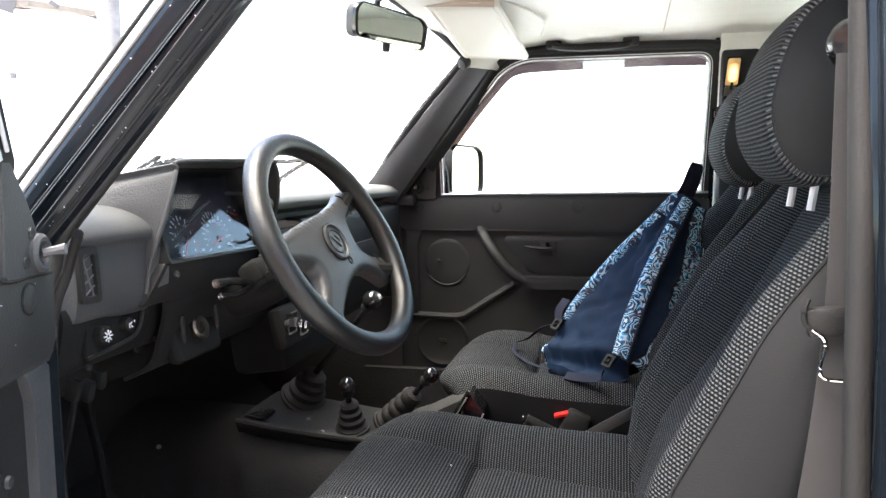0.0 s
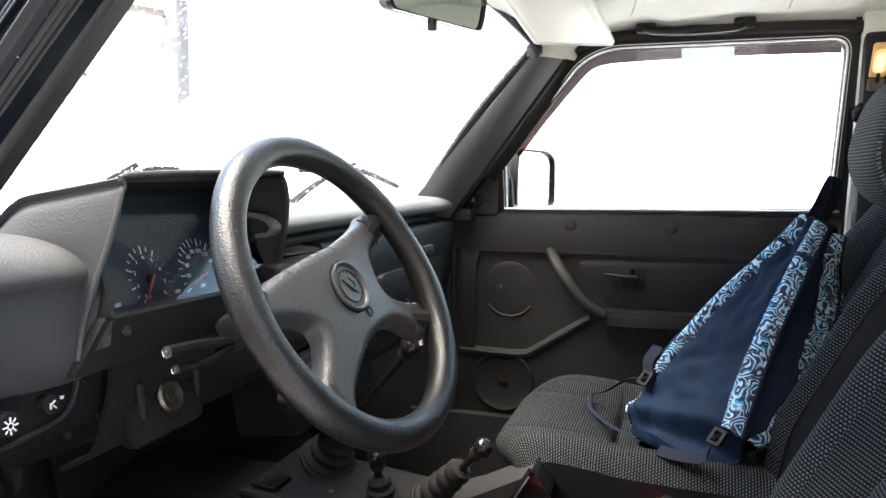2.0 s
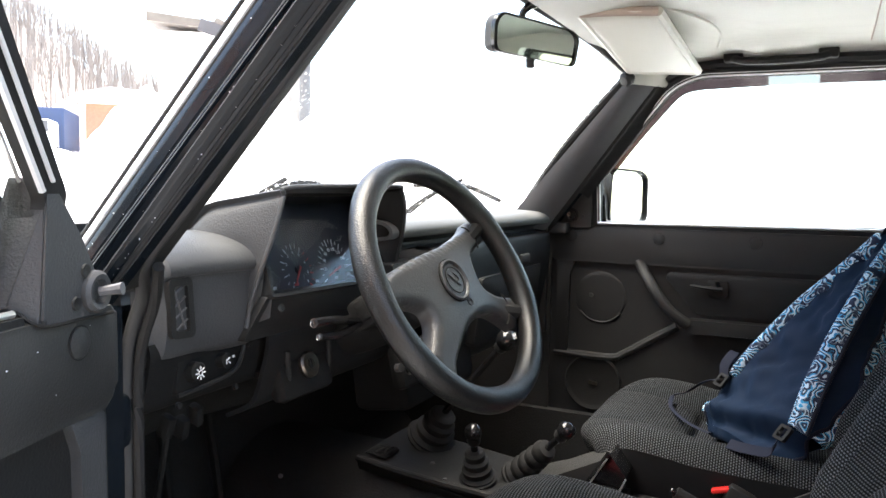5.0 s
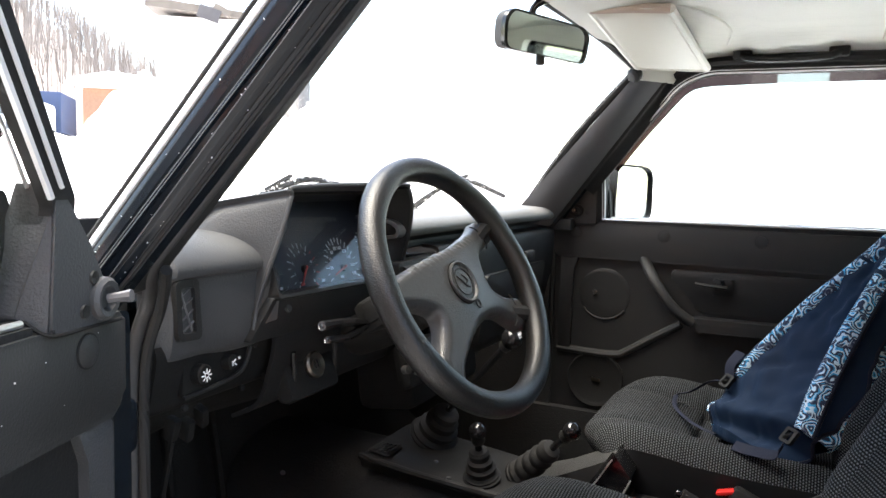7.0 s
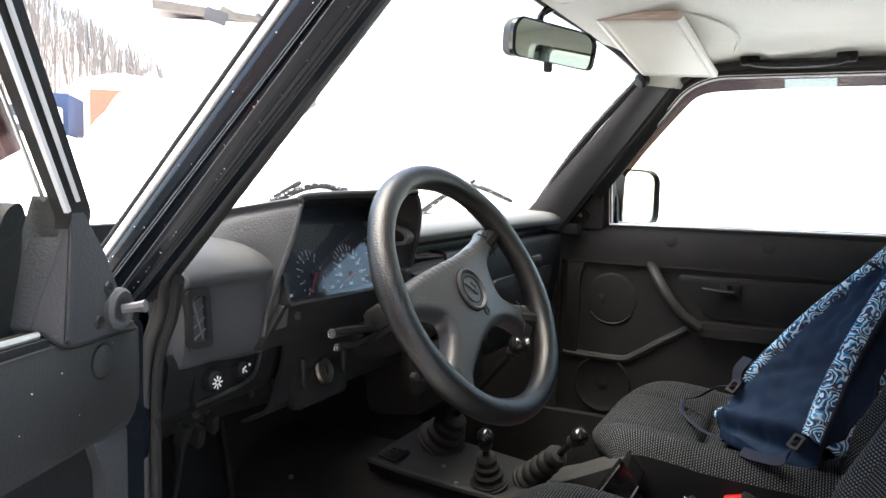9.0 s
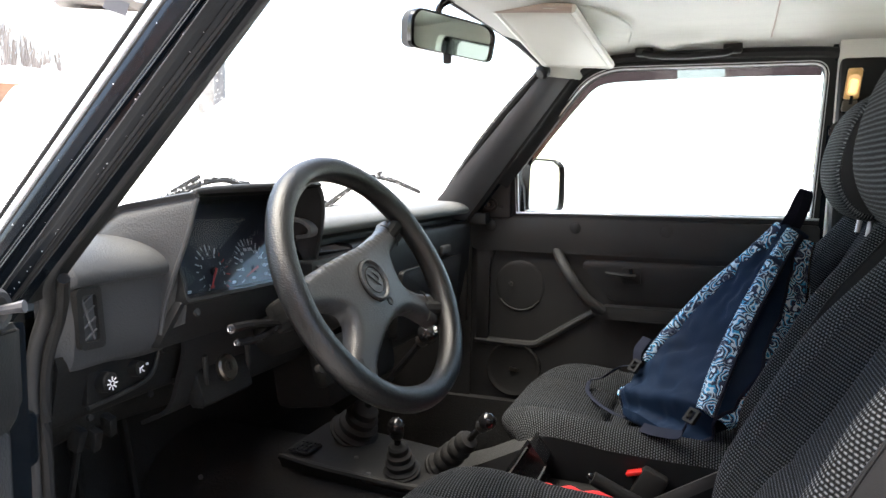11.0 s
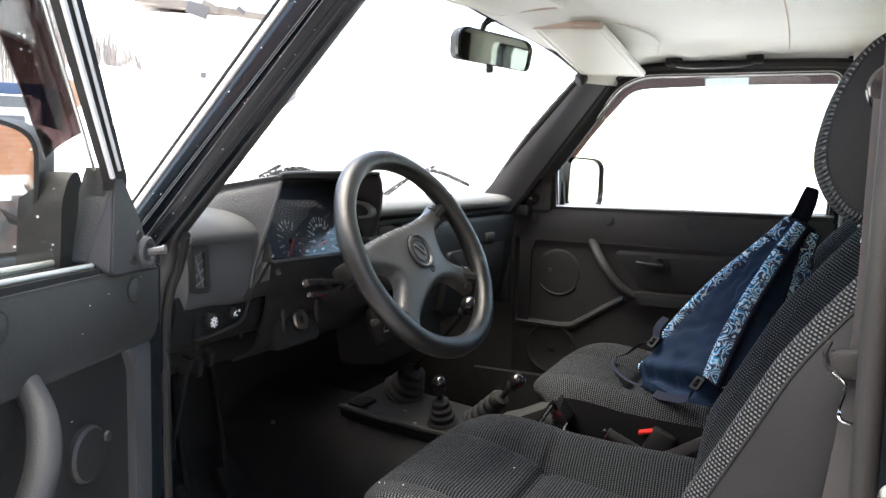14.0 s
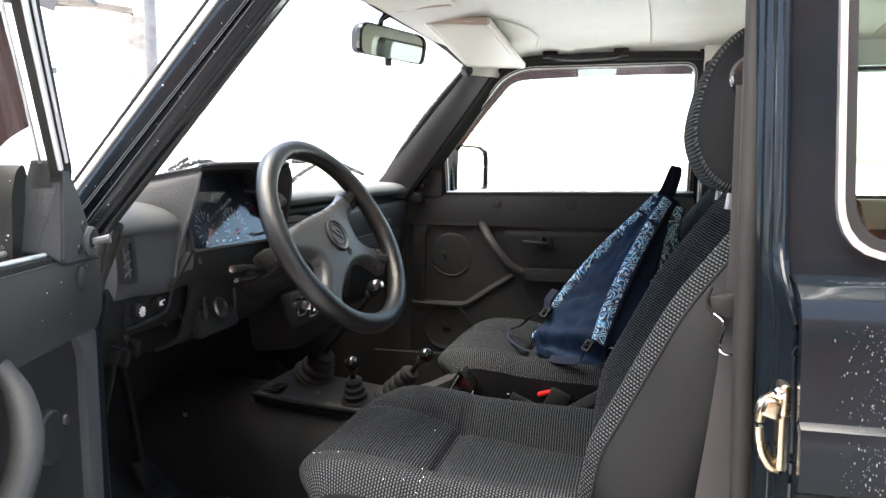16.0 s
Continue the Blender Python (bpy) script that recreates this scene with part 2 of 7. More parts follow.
cloth_fine = woven("fine_seat_cloth", (0.006, 0.0068, 0.0076), (0.080, 0.086, 0.093), 0.003, 0.0058, 0.9, 0.0014, cont=0.6)
thread = material("grey_thread", (0.12, 0.125, 0.13), 0.8)
carpet = material("dark_carpet", (0.027, 0.027, 0.0268), 0.95, grain=0.002, grain_size=0.004, spec=0.1)
lining = perforated("cream_roof_lining", (0.71, 0.70, 0.635))
visor_vinyl = material("cream_visor_vinyl", (0.70, 0.68, 0.60), 0.5, grain=0.0003, grain_size=0.002, var=0.05)
visor_edge = material("pinkish_visor_edge", (0.50, 0.40, 0.33), 0.6, var=0.1)
navy = material("navy_nylon", (0.0055, 0.0185, 0.045), 0.75, grain=0.0005, grain_size=0.0011, spec=0.2)
webbing = material("navy_webbing", (0.010, 0.013, 0.026), 0.75, grain=0.0006, grain_size=0.0016, spec=0.2)
belt_web = material("black_belt_webbing", (0.035, 0.034, 0.035), 0.7, grain=0.0004, grain_size=0.0015)
pattern = waves("wave_print_cloth")
red_plastic = material("red_plastic", (0.62, 0.02, 0.018), 0.38)
red_dark = material("dark_red_plastic", (0.30, 0.012, 0.014), 0.45)
white_ink = material("white_print", (0.75, 0.76, 0.78), 0.5, var=0.05)
red_ink = material("red_print", (0.60, 0.05, 0.05), 0.5, var=0.05)
dial_face = material("dark_blue_dial", (0.008, 0.012, 0.022), 0.6, var=0.1)
mirror_face = material("mirror_silver", (0.80, 0.84, 0.83), 0.02, metal=1.0, stain=0.01, var=0.02)
clear = glass_sheet("clear_glass", (0.93, 0.96, 0.95))
wet_glass = glass_sheet("wet_windscreen_glass", (0.93, 0.96, 0.95), wet=0.02)
smoked = glass_sheet("green_tinted_glass", (0.80, 0.87, 0.83))
film_tint = glass_sheet("brown_window_film", (0.20, 0.150, 0.152))
film_clear = glass_sheet("scratched_clear_film", (0.52, 0.51, 0.50))
cluster_glass = glass_sheet("cluster_glass", (0.9, 0.92, 0.95), ior=1.38)
amber = glow("lit_lamp_lens", (0.85, 0.55, 0.28), 0.05)
amber_dim = material("amber_lens", (0.75, 0.45, 0.18), 0.3)
bulb = glow("bulb", (1.0, 0.52, 0.14), 0.35)
snow = material("snow", (0.86, 0.87, 0.89), 0.8, grain=0.004, grain_size=0.03, var=0.05)
satin_trim = material("satin_trim", (0.72, 0.72, 0.73), 0.4, metal=0.25)
yard_snow = slushy("dimmed_yard_snow")
brick_red = material("orange_brick", (0.42, 0.17, 0.09), 0.85, grain=0.002, grain_size=0.02)
mortar = material("mortar", (0.42, 0.36, 0.30), 0.9)
white_wall = material("white_boards", (0.80, 0.80, 0.79), 0.7, grain=0.001, grain_size=0.01, var=0.06)
old_wood = material("weathered_wood", (0.13, 0.115, 0.10), 0.85, grain=0.002, grain_size=0.01, var=0.4)
pole_grey = material("wet_grey_pole", (0.095, 0.095, 0.10), 0.6, var=0.8)
old_post = material("pale_weathered_post", (0.25, 0.235, 0.22), 0.85, grain=0.002, grain_size=0.01, var=0.9)
iron = material("dark_iron", (0.06, 0.06, 0.065), 0.6)
# Trees and hill are paled: the distant haze is in their colours.
bark = material("hazed_bare_trees", (0.19, 0.168, 0.155), 0.9, var=0.4)
hill_mat = material("hazed_wooded_hill", (0.25, 0.22, 0.20), 0.95, grain=0.05, grain_size=0.5, var=0.3)
brick_far = material("pale_orange_brick", (0.32, 0.18, 0.115), 0.85, grain=0.002, grain_size=0.02)
truck_blue = material("blue_tarpaulin", (0.020, 0.038, 0.090), 0.7)
cab_white = material("white_cab_paint", (0.75, 0.77, 0.78), 0.4)
cab_blue = material("sky_blue_paint", (0.10, 0.36, 0.62), 0.4)

from mathutils import geometry
# ---- mesh tools ----
ORIGIN = {}


def thing(name, base, label, category, group="", kind=""):
    """An Empty at the base of a thing, to hold its parts."""
    ob = new(name)
    ob.location, ob.empty_display_size = base, 0.05
    ORIGIN[ob] = Vector(base)
    return tagged(ob, label, category, group, kind)


def part(name, bm, mat, parent=None, label="", angle=38):
    """Links a bmesh, in world coordinates, as one mesh object under a thing or a part."""
    o = ORIGIN.get(parent, Vector((0, 0, 0)))
    bmesh.ops.recalc_face_normals(bm, faces=bm.faces[:])
    bmesh.ops.translate(bm, verts=bm.verts[:], vec=-o)
    me = bpy.data.meshes.new(name)
    bm.to_mesh(me)
    bm.free()
    me.materials.append(mat)
    me.polygons.foreach_set("use_smooth", [True] * len(me.polygons))
    me.set_sharp_from_angle(angle=radians(angle))
    ob = new(name, me)
    if parent:
        ob.parent = parent
    ORIGIN[ob] = o
    return tagged(ob, label) if label else ob


def solo(name, bm, mat, label, category, kind="", group="", angle=38):
    """A thing of one mesh, its origin at the middle of its underside."""
    co = [v.co for v in bm.verts]
    o = Vector([(min(c[i] for c in co) + max(c[i] for c in co)) / 2 for i in (0, 1)] + [min(c[2] for c in co)])
    bmesh.ops.translate(bm, verts=bm.verts[:], vec=-o)
    ob = part(name, bm, mat, angle=angle)
    ob.location = o
    ORIGIN[ob] = o
    return tagged(ob, label, category, group, kind)


def join(*bms):
    out = bms[0]
    for b in bms[1:]:
        me = bpy.data.meshes.new("t")
        b.to_mesh(me)
        b.free()
        out.from_mesh(me)
        bpy.data.meshes.remove(me)
    return out


def box(c, s, bev=0.0, rot=None, seg=2, about=None):
    """A box at c of size s with rounded edges, turned by rot (degrees XYZ) about c or another point."""
    bm = bmesh.new()
    bmesh.ops.create_cube(bm, size=1, matrix=Matrix.Diagonal((*s, 1)))
    if bev:
        bmesh.ops.bevel(bm, geom=bm.edges[:], offset=min(bev, min(s) * 0.49), segments=seg, profile=0.5, affect="EDGES")
    m = pose(*c) @ pose(0, 0, 0, *(rot or (0, 0, 0)))
    bmesh.ops.transform(bm, verts=bm.verts[:], matrix=m)
    return bm


def spline(pts, n):
    """n + 1 points of a smooth curve through pts, evenly parted by knots."""
    pts = [Vector(p) for p in pts]
    if len(pts) == 2:
        return [pts[0].lerp(pts[1], i / n) for i in range(n + 1)]
    p = [pts[0] * 2 - pts[1]] + pts + [pts[-1] * 2 - pts[-2]]
    out = []
    for i in range(n + 1):
        f = i / n * (len(pts) - 1)
        k = min(int(f), len(pts) - 2)
        t = f - k
        a, b, c, d = p[k : k + 4]
        out.append(0.5 * (2 * b + (c - a) * t + (2 * a - 5 * b + 4 * c - d) * t * t + (3 * b - a - 3 * c + d) * t**3))
    return out


def tube(pts, r, n=10, steps=0, flat=1.0, up=(0, 0, 1), ends=True):
    """A round or flattened bar along a smooth curve; r: radius or a list from end to end."""
    line = spline(pts, steps or 8 * (len(pts) - 1))
    rs = r if isinstance(r, (list, tuple)) else [r, r]
    bm, rings = bmesh.new(), []
    for i, p in enumerate(line):
        d = (line[min(i + 1, len(line) - 1)] - line[max(i - 1, 0)]).normalized()
        a = d.cross(Vector(up))
        a = a.normalized() if a.length > 1e-4 else d.orthogonal().normalized()
        b = a.cross(d)
        f = i / (len(line) - 1) * (len(rs) - 1)
        k = min(int(f), len(rs) - 2)
        q = rs[k] + (rs[k + 1] - rs[k]) * (f - k)
        rings.append([bm.verts.new(p + q * (math.cos(2 * math.pi * j / n) * a + flat * math.sin(2 * math.pi * j / n) * b)) for j in range(n)])
    for x, y in zip(rings, rings[1:]):
        for j in range(n):
            bm.faces.new((x[j], x[(j + 1) % n], y[(j + 1) % n], y[j]))
    if ends:
        bm.faces.new(rings[0][::-1])
        bm.faces.new(rings[-1])
    return bm


def lathe(profile, base, axis=(0, 0, 1), n=28):
    """A turned body: profile of (radius, height) along axis from base."""
    bm = bmesh.new()
    m = Matrix.Translation(base) @ Vector(axis).to_track_quat("Z", "Y").to_matrix().to_4x4()
    rings = []
    for r, h in profile:
        if r < 1e-5:
            rings.append([bm.verts.new(m @ Vector((0, 0, h)))])
        else:
            rings.append([bm.verts.new(m @ Vector((r * math.cos(2 * math.pi * j / n), r * math.sin(2 * math.pi * j / n), h))) for j in range(n)])
    for x, y in zip(rings, rings[1:]):
        for j in range(n):
            q = [x[j % len(x)], x[(j + 1) % len(x)], y[(j + 1) % len(y)], y[j % len(y)]]
            q = list(dict.fromkeys(q))
            if len(q) > 2:
                bm.faces.new(q)
    for ring in (rings[0], rings[-1]):
        if len(ring) > 2:
            bm.faces.new(ring)
    return bm


def ball(c, r, n=20, squash=(1, 1, 1)):
    bm = bmesh.new()
    bmesh.ops.create_uvsphere(bm, u_segments=n, v_segments=n // 2 + 2, radius=r, matrix=Matrix.Translation(c) @ Matrix.Diagonal((*squash, 1)))
    return bm


def sheet(f, nu, nv, thick=0.0, uv=False, closed=False):
    """A surface f(a, b) for a, b in 0..1, with thickness along its normals and a metric UV map on demand."""
    bm = bmesh.new()
    P = [[Vector(f(i / nu, j / nv)) for j in range(nv + 1)] for i in range(nu + 1)]
    V = [[bm.verts.new(p) for p in r] for r in P]
    lay = bm.loops.layers.uv.new("UVMap") if uv else None
    U = [[0.0] * (nv + 1) for _ in range(nu + 1)]
    W = [[0.0] * (nv + 1) for _ in range(nu + 1)]
    if uv:
        mid, cen = nu // 2, nv // 2
        for i in range(nu + 1):
            for j in range(1, nv + 1):
                U[i][j] = U[i][j - 1] + (P[i][j] - P[i][j - 1]).length
            s = U[i][cen]
            U[i] = [u - s for u in U[i]]
        for j in range(nv + 1):
            for i in range(1, nu + 1):
                W[i][j] = W[i - 1][j] + (P[i][cen] - P[i - 1][cen]).length
    for i in range(nu):
        for j in range(nv):
            q = ((i, j), (i + 1, j), (i + 1, j + 1), (i, j + 1))
            fc = bm.faces.new([V[a][b] for a, b in q])
            if uv:
                for lp, (a, b) in zip(fc.loops, q):
                    lp[lay].uv = (U[a][b], W[a][b])
    if thick:
        bm.normal_update()
        top = {v: v.normal.copy() for v in bm.verts}
        twin = {v: bm.verts.new(v.co - top[v] * thick) for v in list(bm.verts)}
        for fc in list(bm.faces):
            g = bm.faces.new([twin[v] for v in reversed(fc.verts)])
            if uv:
                src = {v: lp[lay].uv.copy() for v, lp in zip(fc.verts, fc.loops)}
                back = {twin[v]: v for v in fc.verts}
                for lp in g.loops:
                    lp[lay].uv = src[back[lp.vert]]
        for e in [e for e in bm.edges if len(e.link_faces) == 1 and e.verts[0] in twin]:
            a, b = e.verts
            bm.faces.new((a, b, twin[b], twin[a]))
    return bm


def rounded(poly, r, n=4):
    """The corners of a 2D polygon rounded off; r: one radius or one a corner."""
    out = []
    k = len(poly)
    for i in range(k):
        p, a, b = Vector(poly[i]), Vector(poly[i - 1]), Vector(poly[(i + 1) % k])
        q = r[i] if isinstance(r, (list, tuple)) else r
        q = min(q, (a - p).length * 0.49, (b - p).length * 0.49)
        s, e = p + (a - p).normalized() * q, p + (b - p).normalized() * q
        for j in range(n + 1):
            t = j / n
            out.append((1 - t) ** 2 * s + 2 * t * (1 - t) * p + t * t * e)
    return out


def slab(poly, place, w0, w1, bev=0.0, seg=2):
    """A 2D outline given depth: place(a, b, w) gives the world point."""
    bm = bmesh.new()
    lo = [bm.verts.new(place(p[0], p[1], w0)) for p in poly]
    hi = [bm.verts.new(place(p[0], p[1], w1)) for p in poly]
    k = len(poly)
    bm.faces.new(lo[::-1])
    top = bm.faces.new(hi)
    for i in range(k):
        bm.faces.new((lo[i], lo[(i + 1) % k], hi[(i + 1) % k], hi[i]))
    if bev:
        bmesh.ops.bevel(bm, geom=list(top.edges), offset=bev, segments=seg, profile=0.5, affect="EDGES")
    return bm


def ring_frame(outer, inner, place, w0, w1):
    """A frame between two outlines with the same number of points."""
    bm = bmesh.new()
    k = len(outer)
    L = [[bm.verts.new(place(p[0], p[1], w)) for p in o] for o, w in ((outer, w0), (outer, w1), (inner, w1), (inner, w0))]
    for a in range(4):
        b = (a + 1) % 4
        for i in range(k):
            bm.faces.new((L[a][i], L[a][(i + 1) % k], L[b][(i + 1) % k], L[b][i]))
    return bm


def lettering(text, size, m, name, mat, parent, depth=0.0003):
    """Raised or printed characters in the built-in font, centred on the pose m."""
    cu = bpy.data.curves.new(name, "FONT")
    cu.body, cu.size, cu.align_x, cu.align_y, cu.extrude, cu.resolution_u = text, size, "CENTER", "CENTER", depth, 2
    ob = bpy.data.objects.new(name, cu)
    me = bpy.data.meshes.new_from_object(ob)
    bpy.data.objects.remove(ob)
    bm = bmesh.new()
    bm.from_mesh(me)
    bpy.data.meshes.remove(me)
    bmesh.ops.transform(bm, verts=bm.verts[:], matrix=m)
    return part(name, bm, mat, parent)


def mix(a, b, t):
    return a + (b - a) * t


def step(a, b, x):
    t = min(1.0, max(0.0, (x - a) / (b - a)))
    return t * t * (3 - 2 * t)


# ---- ground and the car's shell ----
def terrain(x, y):
    """Snowy yard that rises towards the far lorries, with ploughed banks ahead of the car."""
    r = math.hypot(x, y)
    rise = 1.8 * step(4, 42, r) * step(-0.2, 0.9, (-0.8 * x + 0.6 * y) / max(r, 0.1))
    bank = 2.15 * math.exp(-(((x + 2.9) / 1.7) ** 4) - ((y - 5.0) / 1.3) ** 4)
    return rise + bank + 0.05 * noise.noise(Vector((x * 0.5, y * 0.5, 0)))


def ground_point(a, b):
    x, y = (2 * a - 1), (2 * b - 1)
    x, y = 4 * x + 900 * x**5, 4 * y + 900 * y**5
    return x, y, terrain(x, y)


solo("ground", sheet(ground_point, 120, 120), yard_snow, "bright snow, greyed beside the car to cut bounced light", "ground", "structure")

body = thing("car_body", (0.3, 0, 0.3), "dark green metal off-road car body, wet with melting snow", "car")


def roof_z(x, y):
    return 1.510 - 0.028 * step(0.30, 0.0, x) - 0.034 * (abs(y) / 0.6) ** 4 - 0.05 * step(1.2, 1.8, x)


def lining_point(a, b):
    x, y = mix(0.0, 1.75, a), mix(-0.62, 0.62, b)
    fold = 0.006 * math.exp(-(((x - 0.235 - 0.15 * max(0, y)) / 0.02) ** 2)) * step(0.1, 0.5, y)
    grab = 0.014 * math.exp(-(((x - 0.355) / 0.085) ** 4) - ((y - 0.50) / 0.045) ** 2)
    return x, y, roof_z(x, y) - fold - grab


solo("ceiling", sheet(lining_point, 90, 60, 0.008), lining, "cream perforated vinyl roof lining, slightly creased", "roof lining", "structure")
part("roof_panel", sheet(lambda a, b: (mix(-0.02, 1.80, a), mix(-0.64, 0.64, b), roof_z(mix(-0.02, 1.8, a), mix(-0.64, 0.64, b) * 0.98) + 0.05), 24, 24, 0.01), paint, body)
for x0, bend in ((0.515, 0.012), (1.05, 0.0)):
    part("lining_seam", tube([(x0 + bend * math.sin(3 * y), y, roof_z(x0, y) - 0.009) for y in (-0.5, -0.3, 0, 0.2, 0.35, 0.45, 0.52)], 0.0014, 6), visor_edge, body)


part("lining_crease", tube([(0.150, 0.10, 1.494), (0.205, 0.19, 1.492), (0.240, 0.28, 1.489), (0.252, 0.38, 1.484), (0.240, 0.46, 1.474)], 0.0030, 8, 40), lining, body)


# windscreen with its header and cowl
def screen(a, b):
    s = 2 * b - 1
    k = 1.0 + 0.10 * max(0.0, -s) ** 3
    lo = Vector((-0.31 + 0.070 * s * s - 0.075 * max(0.0, -s), 0.575 * s * k, 1.095))
    hi = Vector((-0.02 + 0.062 * s * s, 0.535 * s * k, 1.492 - 0.052 * abs(s) ** 3))
    return lo.lerp(hi, a) + Vector((-0.012, 0, 0.008)) * math.sin(math.pi * a)


windscreen = thing("windscreen", (-0.3, 0, 1.09), "curved windscreen covered with meltwater drops", "windscreen", kind="structure")
part("pane", sheet(screen, 20, 30), wet_glass, windscreen)
part("lower_seal", tube([screen(0, b / 8) for b in range(9)], 0.010, 8), rubber, windscreen)
part("upper_seal", tube([screen(1, b / 8) for b in range(9)], 0.011, 8), rubber, windscreen)
for b in (0, 1):
    part("side_seal", tube([screen(a / 4, b) for a in range(5)], 0.010, 8), rubber, windscreen)
part("header_rail", sheet(lambda a, b: Vector(screen(1, b)) + Vector((mix(0.0, 0.05, a), 0, 0.012 + 0.012 * a)), 3, 24, 0.012), plastic_grey, body)
part("cowl", sheet(lambda a, b: (mix(-0.52, -0.30, a) + 0.06 * (2 * b - 1) ** 2, mix(-0.62, 0.62, b), 1.075), 4, 16, 0.012), paint, body)


# pillars beside the windscreen: trim on the passenger side
def pillar_trim(a, b):
    front = Vector((-0.262, 0.552, 1.085)).lerp(Vector((0.030, 0.530, 1.416)), a)
    rear = Vector((-0.176, 0.600, 1.066)).lerp(Vector((0.090, 0.570, 1.416)), a)
    return front.lerp(rear, b) + Vector((0, -0.012, 0)) * math.sin(math.pi * b)


part("pillar_trim", sheet(pillar_trim, 10, 8, 0.006), plastic_pale, body, "dark grey moulded pillar trim")
part("pillar_edge", tube([pillar_trim(a / 4, 1) + Vector((0.006, 0.008, 0)) for a in range(5)], 0.009, 8), rubber, body)
part("frame_seal", sheet(lambda a, b: pillar_trim(mix(0.27, 1.02, a), 1) + Vector((0.002 + 0.030 * b, 0.004 + 0.030 * b, 0.006 * math.sin(math.pi * b) - 0.012 * b)), 8, 6, 0.004), rubber, body, "black rubber door seal along the pillar")
part("pillar_skin", sheet(lambda a, b: pillar_trim(a, b) + Vector((0, 0.05, 0)), 6, 2, 0.02), paint, body)
part("pillar_cap", sheet(lambda a, b: pillar_trim(mix(0.995, 1.17, a), mix(-0.1, 1.45, b)) + Vector((0, -0.004 + 0.012 * max(0.0, mix(-0.1, 1.45, b) - 1.0), 0)), 4, 6, 0.006), lining, body, "cream lining over the pillar top")


# driver's pillar: each line along it by its (x, y) at 1.12 m and at 1.38 m
EDGE = {"outer": ((-0.2207, -0.7356), (-0.0050, -0.7046)), "trim": ((-0.1994, -0.7404), (0.0166, -0.7082)), "bead": ((-0.1702, -0.7398), (0.0579, -0.7080)),
        "ridge": ((-0.1534, -0.7371), (0.0717, -0.7132)), "seam": ((-0.1372, -0.7305), (0.0963, -0.7044)), "inner": ((-0.1599, -0.6614), (0.0618, -0.6334))}
FACE = Vector((0.10, -0.98, 0.14))


def pillar(key, z, h=0.0):
    """A point on one of the pillar's lines at height z, h metres outwards."""
    (x0, y0), (x1, y1) = EDGE[key]
    f = (z - 1.12) / 0.26
    return Vector((mix(x0, x1, f), mix(y0, y1, f), z)) + FACE * h


def between(k0, k1, f, z, h=0.0):
    return pillar(k0, z, h).lerp(pillar(k1, z, h), f)


SECTION = (("outer", "trim", 0.0, -0.012), ("outer", "trim", 0.10, -0.003), ("trim", "bead", 0.0, -0.003), ("trim", "bead", 0.10, 0.003), ("trim", "bead", 0.30, 0.004), ("trim", "bead", 0.70, 0.003), ("trim", "bead", 0.86, 0.000),
           ("bead", "ridge", -0.12, 0.004), ("bead", "ridge", 0.10, 0.0048), ("bead", "ridge", 0.22, 0.0005), ("bead", "ridge", 0.70, -0.0015), ("bead", "ridge", 0.86, 0.003), ("ridge", "seam", 0.0, 0.0042), ("ridge", "seam", 0.18, 0.0010), ("ridge", "seam", 0.6, -0.001), ("ridge", "seam", 1.0, -0.005), ("seam", "inner", 0.15, -0.012))


def pillar_face(a, b):
    f = b * (len(SECTION) - 1)
    k = min(int(f), len(SECTION) - 2)
    z = mix(1.03, 1.50, a)
    p, q = (between(c[0], c[1], c[2], z, c[3]) for c in SECTION[k:k + 2])
    return p.lerp(q, f - k)


part("front_pillar", sheet(pillar_face, 14, 64, -0.012), paint, body, "dark wet painted pillar with pressed ridges", angle=25)
rnd, specks = random.Random(12), bmesh.new()
for k in range(60):
    k0, k1, f, h = rnd.choice((("trim", "bead", 0.3, 0.004), ("trim", "bead", 0.7, 0.003), ("bead", "ridge", 0.5, -0.001), ("ridge", "seam", 0.5, -0.0005)))
    bmesh.ops.create_icosphere(specks, subdivisions=1, radius=0.0003 + 0.0007 * rnd.random() ** 3, matrix=Matrix.Translation(between(k0, k1, f, rnd.uniform(1.05, 1.45), h)))
tagged(part("snow_specks", specks, snow, body), kind="stuff")
part("screen_trim", sheet(lambda a, b: between("outer", "trim", mix(0.16, 0.92, b), mix(1.03, 1.50, a), 0.0045 * math.sin(math.pi * b)), 12, 8, -0.003), satin_trim, body, "bright windscreen trim strip")
part("screen_gasket", tube([pillar("outer", z, 0.001) for z in (1.03, 1.2, 1.35, 1.5)], 0.0022, 6), rubber, body)
part("screen_trim_seal", tube([pillar("trim", z, 0.0005) for z in (1.03, 1.2, 1.35, 1.5)], 0.0026, 6), rubber_grey, body)
# pale lines added for the glints that run along the pressed ridges
for key, f, h in (("bead", -0.12, 0.0045), ("bead", 0.10, 0.0050), ("ridge", 0.0, 0.0046)):
    part("ridge_glint", tube([between(key, "seam", f * 0.5, z, h) for z in (1.03, 1.15, 1.3, 1.5)], 0.0005, 6), plastic_pale, body, "thin pale line for the glint along a pillar ridge")


def seal_bed(a, b):
    """Rubber bed of the door seal, rolling from the painted face round to the inside."""
    z = mix(1.06, 1.50, a)
    return between("seam", "inner", b, z) + Vector((0.002, -0.004, -0.002)) * math.sin(math.pi * b)


